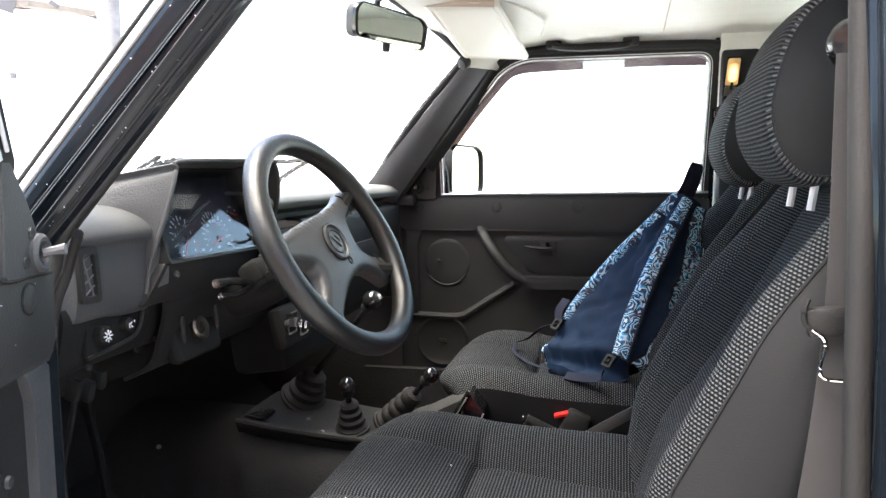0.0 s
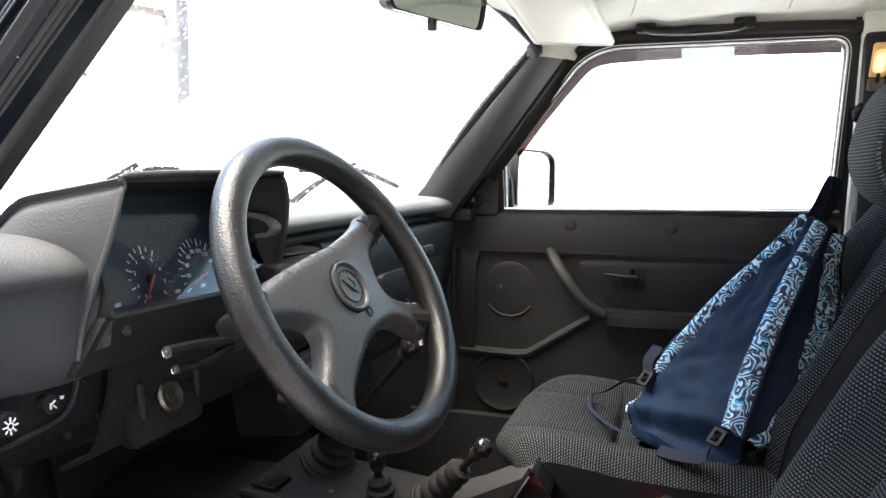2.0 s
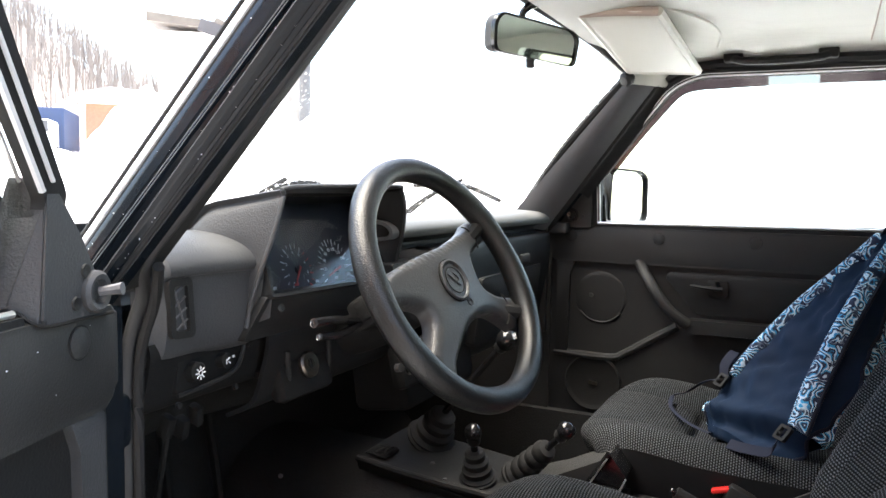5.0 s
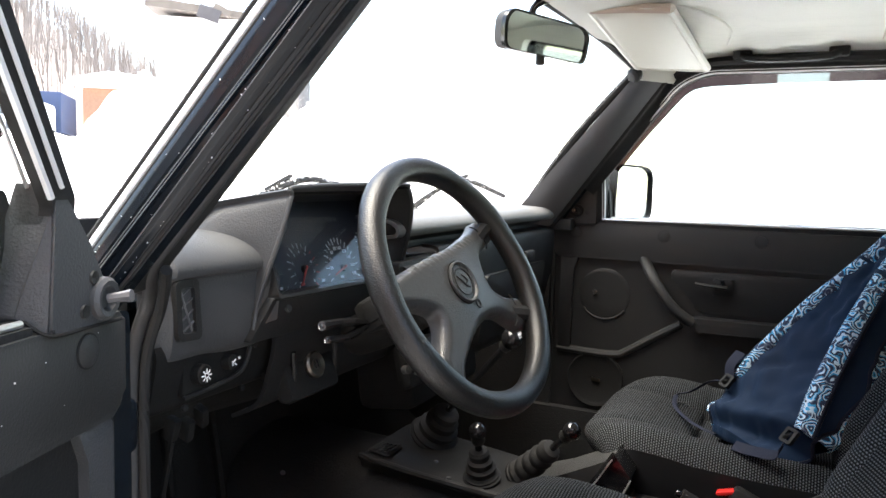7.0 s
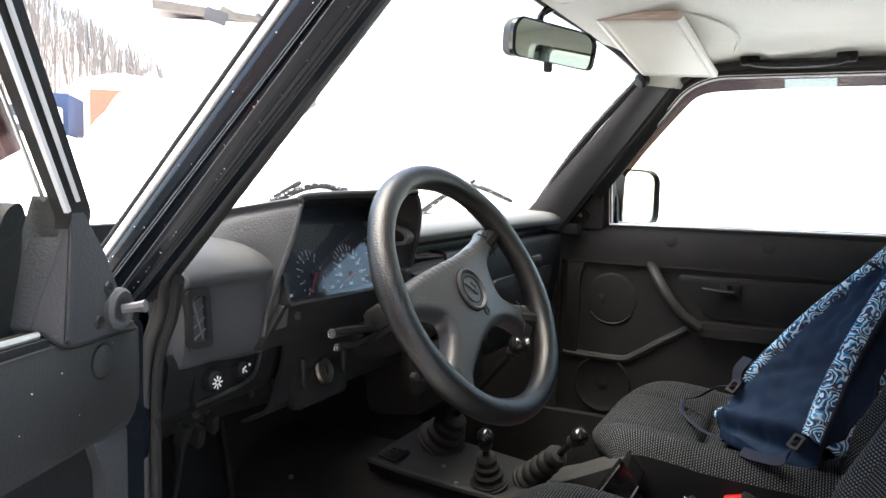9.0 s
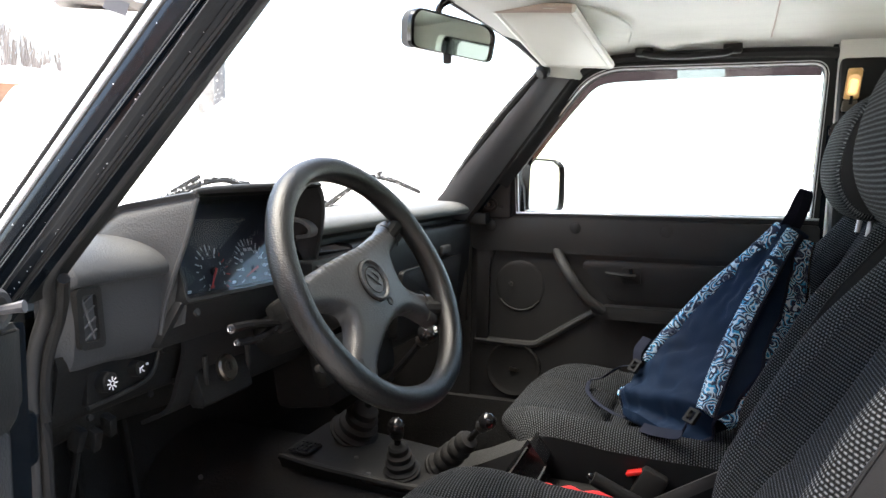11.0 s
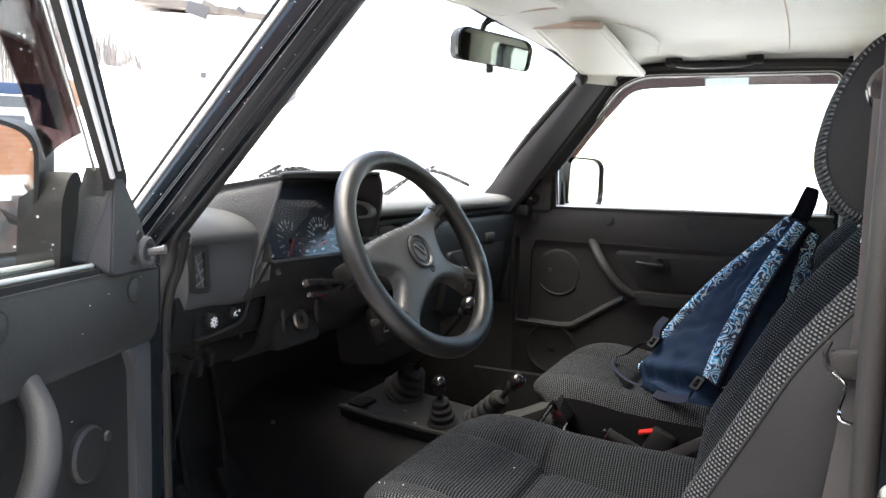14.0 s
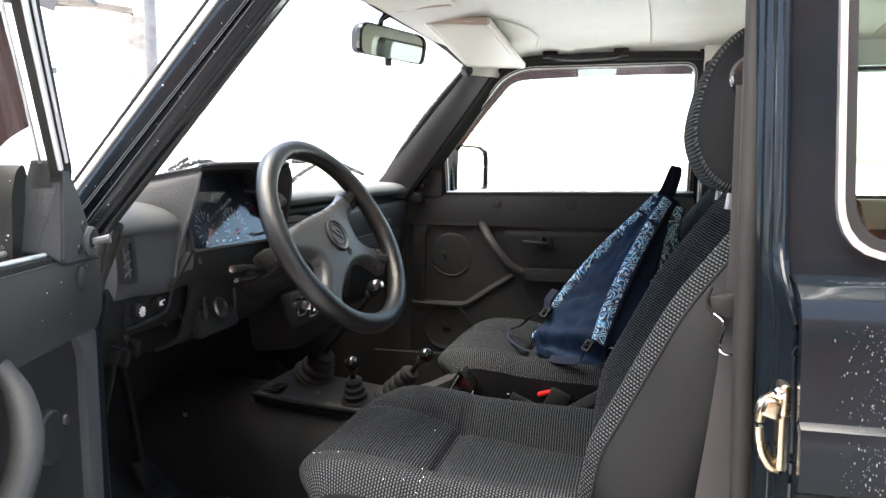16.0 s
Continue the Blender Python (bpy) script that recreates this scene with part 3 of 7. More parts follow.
part("seal_bed", sheet(seal_bed, 14, 12, -0.003), rubber, body, "black rubber bed of the door seal")
part("pillar_inner_trim", sheet(lambda a, b: (pillar("outer", mix(1.05, 1.50, a)) + Vector((0.004, 0.040, 0))).lerp(pillar("inner", mix(1.05, 1.50, a)) + Vector((-0.006, 0.002, 0)), b), 10, 6, -0.004), plastic_dull, body)
part("corner_filler", box((-0.155, 0.628, 1.070), (0.07, 0.05, 0.03), 0.006), rubber, body)
part("front_post", box((-0.313, -0.700, 0.78), (0.095, 0.06, 0.56), 0.012), paint, body)
part("front_wing", box((-0.62, -0.725, 0.80), (0.62, 0.05, 0.50), 0.03), paint, body)
part("front_wing", box((-0.62, 0.725, 0.80), (0.62, 0.05, 0.50), 0.03), paint, body)

seal_line = [(0.66, -0.615, 1.40), (0.62, -0.60, 1.475), (0.40, -0.592, 1.50), (0.24, -0.592, 1.505), *[tuple(seal_bed((z - 1.06) / 0.44, 0.50) + Vector((-0.004, 0.001, 0.002))) for z in (1.46, 1.38, 1.30, 1.22, 1.15, 1.09)], (-0.222, -0.664, 1.045), (-0.253, -0.658, 0.97), (-0.253, -0.66, 0.80), (-0.250, -0.66, 0.62), (-0.21, -0.66, 0.50)]
part("door_seal", tube(seal_line, 0.0080, 10, 140), rubber_grey, body, "grey rubber door seal round the opening")
part("door_seal_lip", tube([Vector(p) + Vector((0.014, 0.004, -0.006)) for p in seal_line[9:14]], 0.006, 8, 50), rubber, body)
part("door_sill", box((0.22, -0.70, 0.475), (0.98, 0.12, 0.07), 0.02), paint, body)
part("roof_rail", tube([(0.09, -0.615, 1.47), (0.20, -0.607, 1.515), (0.40, -0.606, 1.525), (0.66, -0.615, 1.515)], 0.022, 10), paint, body)

# inner rail over the passenger window
part("rail_trim", tube([(0.115, 0.585, 1.43), (0.17, 0.583, 1.452), (0.30, 0.58, 1.458), (0.62, 0.578, 1.455), (0.72, 0.58, 1.44)], 0.012, 8), plastic, body)
part("roof_rail", tube([(0.05, 0.63, 1.46), (0.20, 0.635, 1.49), (0.40, 0.635, 1.50), (0.75, 0.635, 1.49)], 0.022, 10), paint, body)
part("door_sill", box((0.22, 0.70, 0.475), (0.98, 0.12, 0.07), 0.02), paint, body)
part("sill_trim", box((0.22, 0.645, 0.49), (1.0, 0.03, 0.20)), carpet, body)
part("rear_post_trim", box((0.712, 0.583, 1.005), (0.092, 0.05, 0.87), 0.012), plastic_dull, body)

floor_parts = join(box((0.65, 0, 0.40), (2.3, 1.36, 0.04)), box((-0.64, 0, 0.75), (0.03, 1.40, 0.70)), box((-0.56, 0, 0.46), (0.2, 1.36, 0.03), rot=(0, 40, 0)))
for sg in (-1, 1):
    part("kick_panel", box((-0.46 + 0.05 * (sg > 0), sg * 0.665, 0.74), (0.38 + 0.10 * (sg > 0), 0.03, 0.70)), carpet, body)
solo("floor", floor_parts, carpet, "dark carpeted car floor and bulkhead", "floor", "structure")
part("tunnel", sheet(lambda a, b: (mix(-0.62, 0.75, a), 0.07 + 0.17 * math.cos(math.pi * (1 - b)), 0.42 + (0.185 + 0.03 * (1 - a)) * math.sin(math.pi * b) ** 0.5), 12, 24), carpet, body)


# rear side walls with rounded quarter windows
def rounded_box(x0, z0, x1, z1, r, n=6, lean=0.0):
    return rounded([(x0, z0), (x1, z0), (x1 + lean, z1), (x0 + lean, z1)], r, n)


def rear_side(y_sign):
    def place(x, z, w):
        y = 0.695 - 0.16 * (z - 1.1) + w
        return Vector((x, y_sign * y, z))

    out = rounded_box(0.655, 1.035, 1.80, 1.50, 0.004)
    hole = rounded_box(0.722, 1.078, 1.50, 1.415, 0.055)
    part("quarter_wall", ring_frame(out, hole, place, -0.05, 0.0), paint, body)
    part("quarter_lining", ring_frame(rounded_box(0.665, 1.0, 1.78, 1.48, 0.004), hole, place, -0.075, -0.053), lining, body)
    win = thing("quarter_window", place(1.1, 1.07, 0), "fixed rear side window in a bright trim strip", "car window")
    part("pane", slab(rounded_box(0.728, 1.084, 1.494, 1.409, 0.05), place, -0.035, -0.031), smoked, win)
    part("window_seal", ring_frame(rounded_box(0.718, 1.074, 1.504, 1.419, 0.058), rounded_box(0.730, 1.086, 1.492, 1.407, 0.050), place, -0.03, 0.010), rubber, win)
    part("trim_strip", ring_frame(rounded_box(0.7125, 1.0685, 1.5095, 1.4245, 0.061), rounded_box(0.7195, 1.0755, 1.5025, 1.4175, 0.056), place, 0.0, 0.012), trim_bright, win, "bright chrome strip with pinkish reflections")


rear_side(-1)
rear_side(1)


def flank(a, b):
    """Lower body side behind the door: shoulder ledge, then a flat flank with a raised moulding."""
    x = mix(0.668, 1.85, a)
    line = ((1.04, 0.705), (1.036, 0.748), (1.028, 0.768), (1.012, 0.776), (0.93, 0.785), (0.912, 0.787), (0.908, 0.797), (0.86, 0.799), (0.855, 0.789), (0.70, 0.790), (0.50, 0.770))
    f = b * (len(line) - 1)
    k = min(int(f), len(line) - 2)
    z, y = (mix(line[k][i], line[k + 1][i], f - k) for i in (0, 1))
    return x, -y, z


part("rear_flank", sheet(flank, 10, 60, 0.012), paint, body, "dark glossy painted flank with water drops", angle=28)
part("rear_flank", sheet(lambda a, b: (flank(a, b)[0], -flank(a, b)[1], flank(a, b)[2]), 10, 30, 0.012), paint, body)


# door jamb on the driver's side: stepped sheet metal between seal and outer skin
def jamb(a, b):
    z = mix(0.50, 1.47, a)
    hip = step(1.09, 1.02, z) * 0.055 + 0.02 * step(0.97, 0.90, z)
    back = 0.014 * step(1.06, 1.0, z)
    base = 0.655 - 0.17 * max(0.0, z - 1.1)
    line = ((0.634, 0.0), (0.640, 0.012), (0.646, 0.016), (0.647, 0.030), (0.6535, 0.034), (0.655, 0.046), (0.661, 0.050), (0.664, 0.042))
    f = b * (len(line) - 1)
    k = min(int(f), len(line) - 2)
    x, w = (mix(line[k][i], line[k + 1][i], f - k) for i in (0, 1))
    s = b * b
    return x + back * s, -(base + w + hip * s), z


part("door_jamb", sheet(jamb, 60, 42, 0.004), paint, body, "wet dark painted door jamb with pressed steps", angle=25)
part("jamb_seal", tube([(0.638, -0.600, 1.40), (0.634, -0.640, 1.20), (0.632, -0.662, 1.09), (0.632, -0.672, 0.95), (0.634, -0.678, 0.80), (0.634, -0.678, 0.50)], 0.0125, 10, 50), rubber, body, "black rubber seal on the rear door post")
part("post_trim", sheet(lambda a, b: (mix(0.645, 0.71, b), -(0.60 + 0.035 * step(1.4, 1.0, mix(0.5, 1.48, a))), mix(0.5, 1.48, a)), 16, 3, 0.008), plastic_dull, body)

# tailgate end of the body
gate_place = lambda y, z, w: Vector((1.78 + w - 0.12 * (z - 1.1), y, z))
part("tailgate", ring_frame(rounded_box(-0.69, 0.45, 0.69, 1.50, 0.02), rounded_box(-0.50, 1.10, 0.50, 1.40, 0.05), gate_place, 0, 0.04), plastic_dull, body)
part("rear_pane", slab(rounded_box(-0.51, 1.09, 0.51, 1.41, 0.05), gate_place, 0.015, 0.019), smoked, body)

# water drops on the flank
for b, r in ((0.30, 0.0022), (0.58, 0.0030), (0.86, 0.0034)):
    part("jamb_ridge", tube([Vector(jamb(a / 30, b)) + Vector((-0.002, -0.0045, 0)) for a in range(31)], r, 8, 90), paint, body)
drops = bmesh.new()
rnd = random.Random(4)
for _ in range(3200):
    x = 0.69 + 0.13 * rnd.random() ** 0.6 + 0.03 * rnd.random()
    z = rnd.choice((rnd.uniform(0.6, 1.02), rnd.uniform(0.85, 1.02), 1.034))
    y = rnd.uniform(-0.748, -0.712) if z > 1.03 else -np.interp(z, (0.50, 0.70, 0.855, 0.86, 0.908, 0.912, 0.93, 1.012, 1.028), (0.770, 0.790, 0.789, 0.799, 0.797, 0.787, 0.785, 0.776, 0.768))
    r = 0.0003 + 0.0007 * rnd.random() ** 3
    bmesh.ops.create_icosphere(drops, subdivisions=1, radius=r, matrix=Matrix.Translation((x, y - (0.0125 if z < 1.03 else 0.0), z + (0.0155 if z > 1.03 else 0))) @ Matrix.Diagonal((0.8, 0.6, rnd.uniform(0.9, 2.2) if z < 1.03 else 0.6, 1)))
tagged(part("water_drops", drops, slush, body), kind="stuff")

# bonnet, nose and road wheels, so that the car is closed and stands on the ground
part("bonnet", sheet(lambda a, b: (mix(-1.30, -0.50, a), mix(-0.69, 0.69, b), 0.90 + 0.07 * a + 0.02 * (1 - (2 * b - 1) ** 2)), 12, 12, 0.01), paint, body)
part("nose_panel", box((-1.31, 0, 0.72), (0.05, 1.38, 0.38), 0.02), paint, body)
for nx in (-0.95, 1.30):
    for ny in (-0.69, 0.69):
        tyre = part("road_wheel", lathe([(0.20, -0.085), (0.31, -0.085), (0.345, -0.06), (0.345, 0.06), (0.31, 0.085), (0.20, 0.085)], (nx, ny, 0.345), (0, 1, 0), 36), rubber, body, "black tyre")
        part("wheel_rim", lathe([(0.205, -0.06), (0.19, -0.07), (0.07, -0.05), (0.0, -0.05)], (nx, ny, 0.345), (0, 1 if ny > 0 else -1, 0), 28), plastic_pale, tyre)


# ---- doors ----
def door(P, name, label, mirror_turn, side):
    """A front door; P(u, w, z): u back from its front edge, w outwards from the trim, z up."""
    d = thing(name, P(0.4, 0.05, 0.5), label, "car door")
    L = lambda a, b, w: P(a, w, b)
    glass_w = lambda z: 0.032 - 0.20 * (z - 1.09)
    shift = -0.011 if side < 0 else 0.0
    G = lambda a, b, w: P(a + shift, glass_w(b) + w, b)
    part("outer_skin", slab(rounded([(0.0, 0.50), (0.872, 0.50), (0.872, 1.06), (0.0, 1.06)], 0.01), L, 0.06, 0.11, 0.02), paint, d)
    part("inner_frame", slab(rounded([(0.004, 0.51), (0.868, 0.51), (0.868, 1.07), (0.004, 1.07)], 0.01), L, 0.014, 0.06), paint, d)
    # trim panel: raised waistband above, dark recessed field below
    band = part("waistband", slab(rounded([(0.035, 0.985), (0.865, 0.985), (0.865, 1.076), (0.035, 1.076)], [0.02, 0.02, 0.008, 0.008]), L, 0.016, 0.0, 0.006), plastic_grey, d)
    for u in (0.09, 0.31, 0.53):
        part("screw_cap", lathe([(0.0135, -0.002), (0.0135, 0.0012), (0.0115, 0.0022), (0.0, 0.0024)], P(u, 0.0, 1.051), P(u, -1, 1) - P(u, 0, 1)), plastic_grey, band)
        part("cap_groove", lathe([(0.0150, -0.002), (0.0152, 0.0006), (0.0138, 0.0006), (0.0136, -0.002)], P(u, 0.0, 1.051), P(u, -1, 1) - P(u, 0, 1)), plastic_dull, band)
    # driver's panel in a darker plastic, its shade put into the colour
    part("trim_panel", slab(rounded([(0.035, 0.53), (0.865, 0.53), (0.865, 0.99), (0.035, 0.99)], 0.02), L, 0.02, 0.012), plastic_dull if side < 0 else plastic, d)
    # lighter on the driver's door: light at the open door is in the colour
    part("front_strip", slab(rounded([(0.052, 0.745), (0.086, 0.745), (0.088, 0.955), (0.100, 0.985), (0.052, 0.985)], 0.006), L, 0.014, 0.002, 0.003), plastic_lit if side < 0 else plastic, d)
    part("lower_ridge", tube([P(0.05, 0.010, 0.745), P(0.13, 0.010, 0.742), P(0.205, 0.010, 0.743), P(0.235, 0.010, 0.757), P(0.30, 0.010, 0.800), P(0.36, 0.010, 0.838)], 0.010, 8, 40), plastic_grey, d)
    if side > 0:
        part("speaker_plate", lathe([(0.066, 0.0), (0.064, 0.0012), (0.056, 0.0024), (0.030, 0.003), (0.0, 0.003)], P(0.168, 0.012, 0.895), P(0, -1, 0) - P(0, 0, 0)), plastic, d)
    else:
        part("blank_cap", lathe([(0.030, 0.0), (0.030, 0.006), (0.027, 0.009), (0.0, 0.010)], P(0.172, 0.012, 0.889), P(0, -1, 0) - P(0, 0, 0)), plastic, d)
    if side > 0:
        part("plate_rim", tube([P(0.168 + 0.064 * math.cos(k * math.pi / 10), 0.010, 0.895 + 0.064 * math.sin(k * math.pi / 10)) for k in range(12, 19)], 0.0028, 6, 24), plastic_grey, d)
    part("plate_screw", lathe([(0.006, 0.0), (0.005, 0.003), (0.0, 0.0035)], P(0.146, 0.002, 0.9), P(0, -1, 0) - P(0, 0, 0)), plastic_grey, d)
    spk = part("lower_speaker", lathe([(0.074, 0.0), (0.074, 0.006), (0.070, 0.009), (0.064, 0.006), (0.058, 0.003), (0.0, 0.002)], P(0.155, 0.012, 0.672), P(0, -1, 0) - P(0, 0, 0)), wire_black, d)
    part("badge_plate", slab(rounded([(0.145, 0.668), (0.168, 0.665), (0.168, 0.674), (0.145, 0.677)], 0.002), L, 0.010, 0.005), bronze, spk)
    # pull strap and arm rest in one sweep
    part("pull_handle", tube([P(0.262, 0.012, 0.995), P(0.285, -0.022, 0.965), P(0.315, -0.040, 0.925), P(0.350, -0.036, 0.880), P(0.388, -0.022, 0.850)], [0.013, 0.014, 0.015, 0.016, 0.017], 12, 30, 0.8), plastic_grey, d, "dark grey grained pull handle")
    part("arm_rest", slab(rounded([(0.372, 0.846), (0.388, 0.862), (0.84, 0.864), (0.84, 0.828), (0.392, 0.830)], 0.008), L, 0.016, -0.030, 0.010, 3), plastic, d)
    part("pull_recess", slab(rounded([(0.335, 0.972), (0.82, 0.972), (0.82, 0.872), (0.40, 0.872), (0.328, 0.955)], 0.016), L, 0.0125, 0.006, 0.004), plastic, d)
    h = part("handle_bowl", slab(rounded([(0.428, 0.918), (0.474, 0.918), (0.474, 0.957), (0.428, 0.957)], 0.006), L, 0.012, -0.001, 0.003), plastic_dull, d)
    part("door_handle", tube([P(0.462, -0.008, 0.938), P(0.43, -0.012, 0.940), P(0.39, -0.010, 0.943)], [0.008, 0.007, 0.0055], 8, 12, 0.7), plastic, h)
    part("handle_pin", tube([P(0.452, -0.006, 0.938), P(0.45, -0.008, 0.956)], 0.005, 8), plastic_gloss, h)
    # waist rail
    part("waist_seal", slab(rounded([(0.15, 1.072), (0.868, 1.080), (0.868, 1.088), (0.15, 1.082)], 0.001), L, 0.04, 0.004), rubber, d)
    part("waist_trim", tube([P(0.155, 0.010, 1.085), P(0.5, 0.010, 1.088), P(0.868, 0.010, 1.091)], 0.0030, 8), trim_bright, d, "bright waist strip")
    part("outer_waist_trim", tube([P(0.155, 0.045, 1.088), P(0.5, 0.045, 1.090), P(0.868, 0.045, 1.094)], 0.0035, 8), trim_bright, d)
    # corner cover with the mirror's adjuster
    if side < 0:
        flat = rounded([(0.129, 1.188), (0.138, 1.074), (0.053, 1.071), (0.071, 1.109), (0.088, 1.139), (0.113, 1.172)], 0.004)
        lean = rounded([(0.129, 1.188), (0.125, 1.180), (0.150, 1.088), (0.138, 1.074)], 0.002)
        cov = part("corner_cover", join(slab(flat, L, 0.03, -0.003, 0.004), slab(lean, lambda a, b, w: P(a, w + 1.6 * max(0.0, a - 0.133 + 0.08 * (b - 1.13)), b), 0.03, -0.0025, 0.002)), plastic_lit, d, "two-faced moulded corner cover")
        ax, az, sx = 0.073, 1.092, ((0.085, 1.111), (0.098, 1.085))
    else:
        cov = part("corner_cover", slab(rounded([(0.026, 1.068), (0.141, 1.068), (0.141, 1.176), (0.134, 1.184), (0.124, 1.174)], 0.006), L, 0.03, -0.004, 0.006), plastic_grey, d)
        ax, az, sx = 0.090, 1.104, ((0.118, 1.100),)
    # driver's cover and adjuster take the lit copy of the plastic
    trim_mat = plastic_lit if side < 0 else plastic
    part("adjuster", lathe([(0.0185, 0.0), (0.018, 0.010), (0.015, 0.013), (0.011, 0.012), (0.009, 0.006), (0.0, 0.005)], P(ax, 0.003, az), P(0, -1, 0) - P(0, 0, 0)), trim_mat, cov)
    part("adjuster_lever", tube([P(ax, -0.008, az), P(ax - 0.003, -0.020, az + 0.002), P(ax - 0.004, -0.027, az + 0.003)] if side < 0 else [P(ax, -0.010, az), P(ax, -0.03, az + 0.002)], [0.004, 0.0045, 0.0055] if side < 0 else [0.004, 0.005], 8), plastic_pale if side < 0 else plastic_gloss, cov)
    for u, z in sx:
        part("cover_screw", lathe([(0.006, 0.0), (0.0055, 0.0018), (0.002, 0.0018), (0.0, 0.0008)], P(u, -0.003, z), P(0, -1, 0) - P(0, 0, 0), 12), plastic, cov)
    part("cover_joint", tube([P(0.150, 0.012, 1.086), P(0.139, -0.003, 1.0735), P(0.09, -0.003, 1.0715), P(0.046, -0.003, 1.0700)], 0.0016, 6, 24), shade_joint_black, cov)
    # window frame, glass and wind deflector
    nose = 0.160 if side > 0 else 0.142

    def outline(o):
        """The window's outline, o metres outside the edge of the glass."""
        return rounded([(nose - o, 1.085 - 0.5 * o), (0.844 + o, 1.085 - 0.5 * o), (0.852 + o, 1.432 + o), (0.392 - 0.3 * o, 1.432 + o), (0.333 - 0.72 * o, 1.4072 + 0.75 * o), (nose - o, 1.1925 - 1.241 * (0.160 - nose) + 0.2 * o)], [0.004, 0.012, 0.030 + o, 0.05, 0.035, 0.006], 8)

    def slope_line(o, w, end=0.82):
        """A line along the sloped and the upper edge of the window."""
        line = [(0.166, 1.200, 0.775, 0.63) if side > 0 else (0.148, 1.1777, 0.775, 0.63), (0.2466, 1.300, 0.775, 0.63), (0.318, 1.3885, 0.775, 0.63), (0.348, 1.4155, 0.55, 0.83), (0.388, 1.4285, 0.2, 0.98), (0.456, 1.432, 0.0, 1.0), (end, 1.432, 0.0, 1.0)]
        return [G(u - nu * o, z + nz * o, w) for u, z, nu, nz in line]

    inn = outline(0.0)
    part("window_frame", ring_frame(outline(0.025), inn, G, -0.018 if side < 0 else -0.022, -0.006 if side < 0 else 0.022), rubber, d)
    if side < 0:
        part("outer_frame_trim", tube(slope_line(0.010, 0.008), 0.0018, 6, 40), trim_bright, d)
        part("inner_frame_trim", tube(slope_line(0.011, -0.020, 0.5), 0.0020, 6, 30), satin_trim, d)
        part("frame_trim", tube(slope_line(-0.001, -0.019), 0.0030, 6, 40), satin_trim, d, "thin bright line round the glass")
    else:
        part("frame_trim", ring_frame(outline(0.0015), outline(-0.0015), G, -0.0245, -0.019), satin_trim, d, "thin bright line round the glass")
        part("outer_frame_trim", ring_frame(outline(0.0065), outline(0.0048), G, -0.0235, -0.020), satin_trim, d)
    part("pane", slab(inn, G, 0.0, 0.004), clear, d)

    edge = [(0.163, 1.222), (0.225, 1.299), (0.296, 1.379), (0.335, 1.4165), (0.378, 1.432), (0.45, 1.436), (0.54, 1.438)]

    def deflect(pts, width, bulge):
        def f(a, b):
            line = spline([(p[0], p[1], 0) for p in pts], 40)
            k = a * 40
            i = min(int(k), 39)
            p, q = line[i].lerp(line[i + 1], k - i), (line[min(i + 1, 40)] - line[max(i - 1, 0)]).normalized()
            n = Vector((q.y, -q.x, 0))
            c = p + n * width * b 
            return G(c.x, c.y, 0.014 + bulge * math.sin(min(1, b * 1.3) * math.pi / 2))
        return f

    part("wind_deflector", sheet(deflect(edge, 0.026 if side > 0 else 0.044, 0.012), 40, 5, 0.002), film_tint, d, "brown tinted plastic wind deflector")
    part("deflector_strip", sheet(deflect([(0.54, 1.438), (0.59, 1.438), (0.645, 1.438)], 0.025, 0.012), 6, 5, 0.002), film_clear, d, "scratched clear end of the deflector")
    part("deflector_end", sheet(deflect([(0.645, 1.438), (0.74, 1.438), (0.82, 1.437), (0.848, 1.436)], 0.0245, 0.012), 10, 5, 0.002), film_tint, d)
    if side < 0:
        rnd, specks = random.Random(5), bmesh.new()
        for k in range(20):
            u, z = rnd.uniform(0.05, 0.5), rnd.uniform(0.80, 1.07)
            bmesh.ops.create_icosphere(specks, subdivisions=1, radius=0.0004 + 0.0007 * rnd.random() ** 3, matrix=Matrix.Translation(P(u, -0.0005 if z > 0.99 else 0.0115, z)))
        for k in range(150):
            u, z = rnd.uniform(0.2, 0.84), rnd.uniform(1.09, 1.42)
            bmesh.ops.create_icosphere(specks, subdivisions=1, radius=0.0004 + 0.0008 * rnd.random() ** 2, matrix=Matrix.Translation(G(u, z, -0.001)))
        tagged(part("snow_specks", specks, snow, d), kind="stuff")
    # door mirror
    M = mirror_turn
    mir = part("door_mirror", join(ring_frame([p * 1.0 for p in rounded([(-0.100, -0.075), (0.095, -0.072), (0.100, 0.055), (0.06, 0.072), (-0.085, 0.075)], 0.03, 5)], rounded([(-0.0945, -0.070), (0.0905, -0.067), (0.0952, 0.0525), (0.0575, 0.0675), (-0.080, 0.0705)], 0.028, 5), lambda a, b, w: M @ Vector((a, b, w)), -0.05, 0.008), slab(rounded([(-0.098, -0.073), (0.093, -0.07), (0.098, 0.053), (0.058, 0.07), (-0.083, 0.073)], 0.03, 5), lambda a, b, w: M @ Vector((a * (1 + 2 * min(0, w + 0.04)), b * (1 + 2 * min(0, w + 0.04)), w)), -0.045, -0.085, 0.02)), plastic_dull, d, "black plastic door mirror housing")
    part("mirror_glass", slab(rounded([(-0.095, -0.0705), (0.091, -0.0675), (0.0957, 0.053), (0.058, 0.068), (-0.0805, 0.071)], 0.028, 5), lambda a, b, w: M @ Vector((a, b, w)), -0.005, 0.0), mirror_face, mir)
    inner_end = -0.09 if side > 0 else 0.09
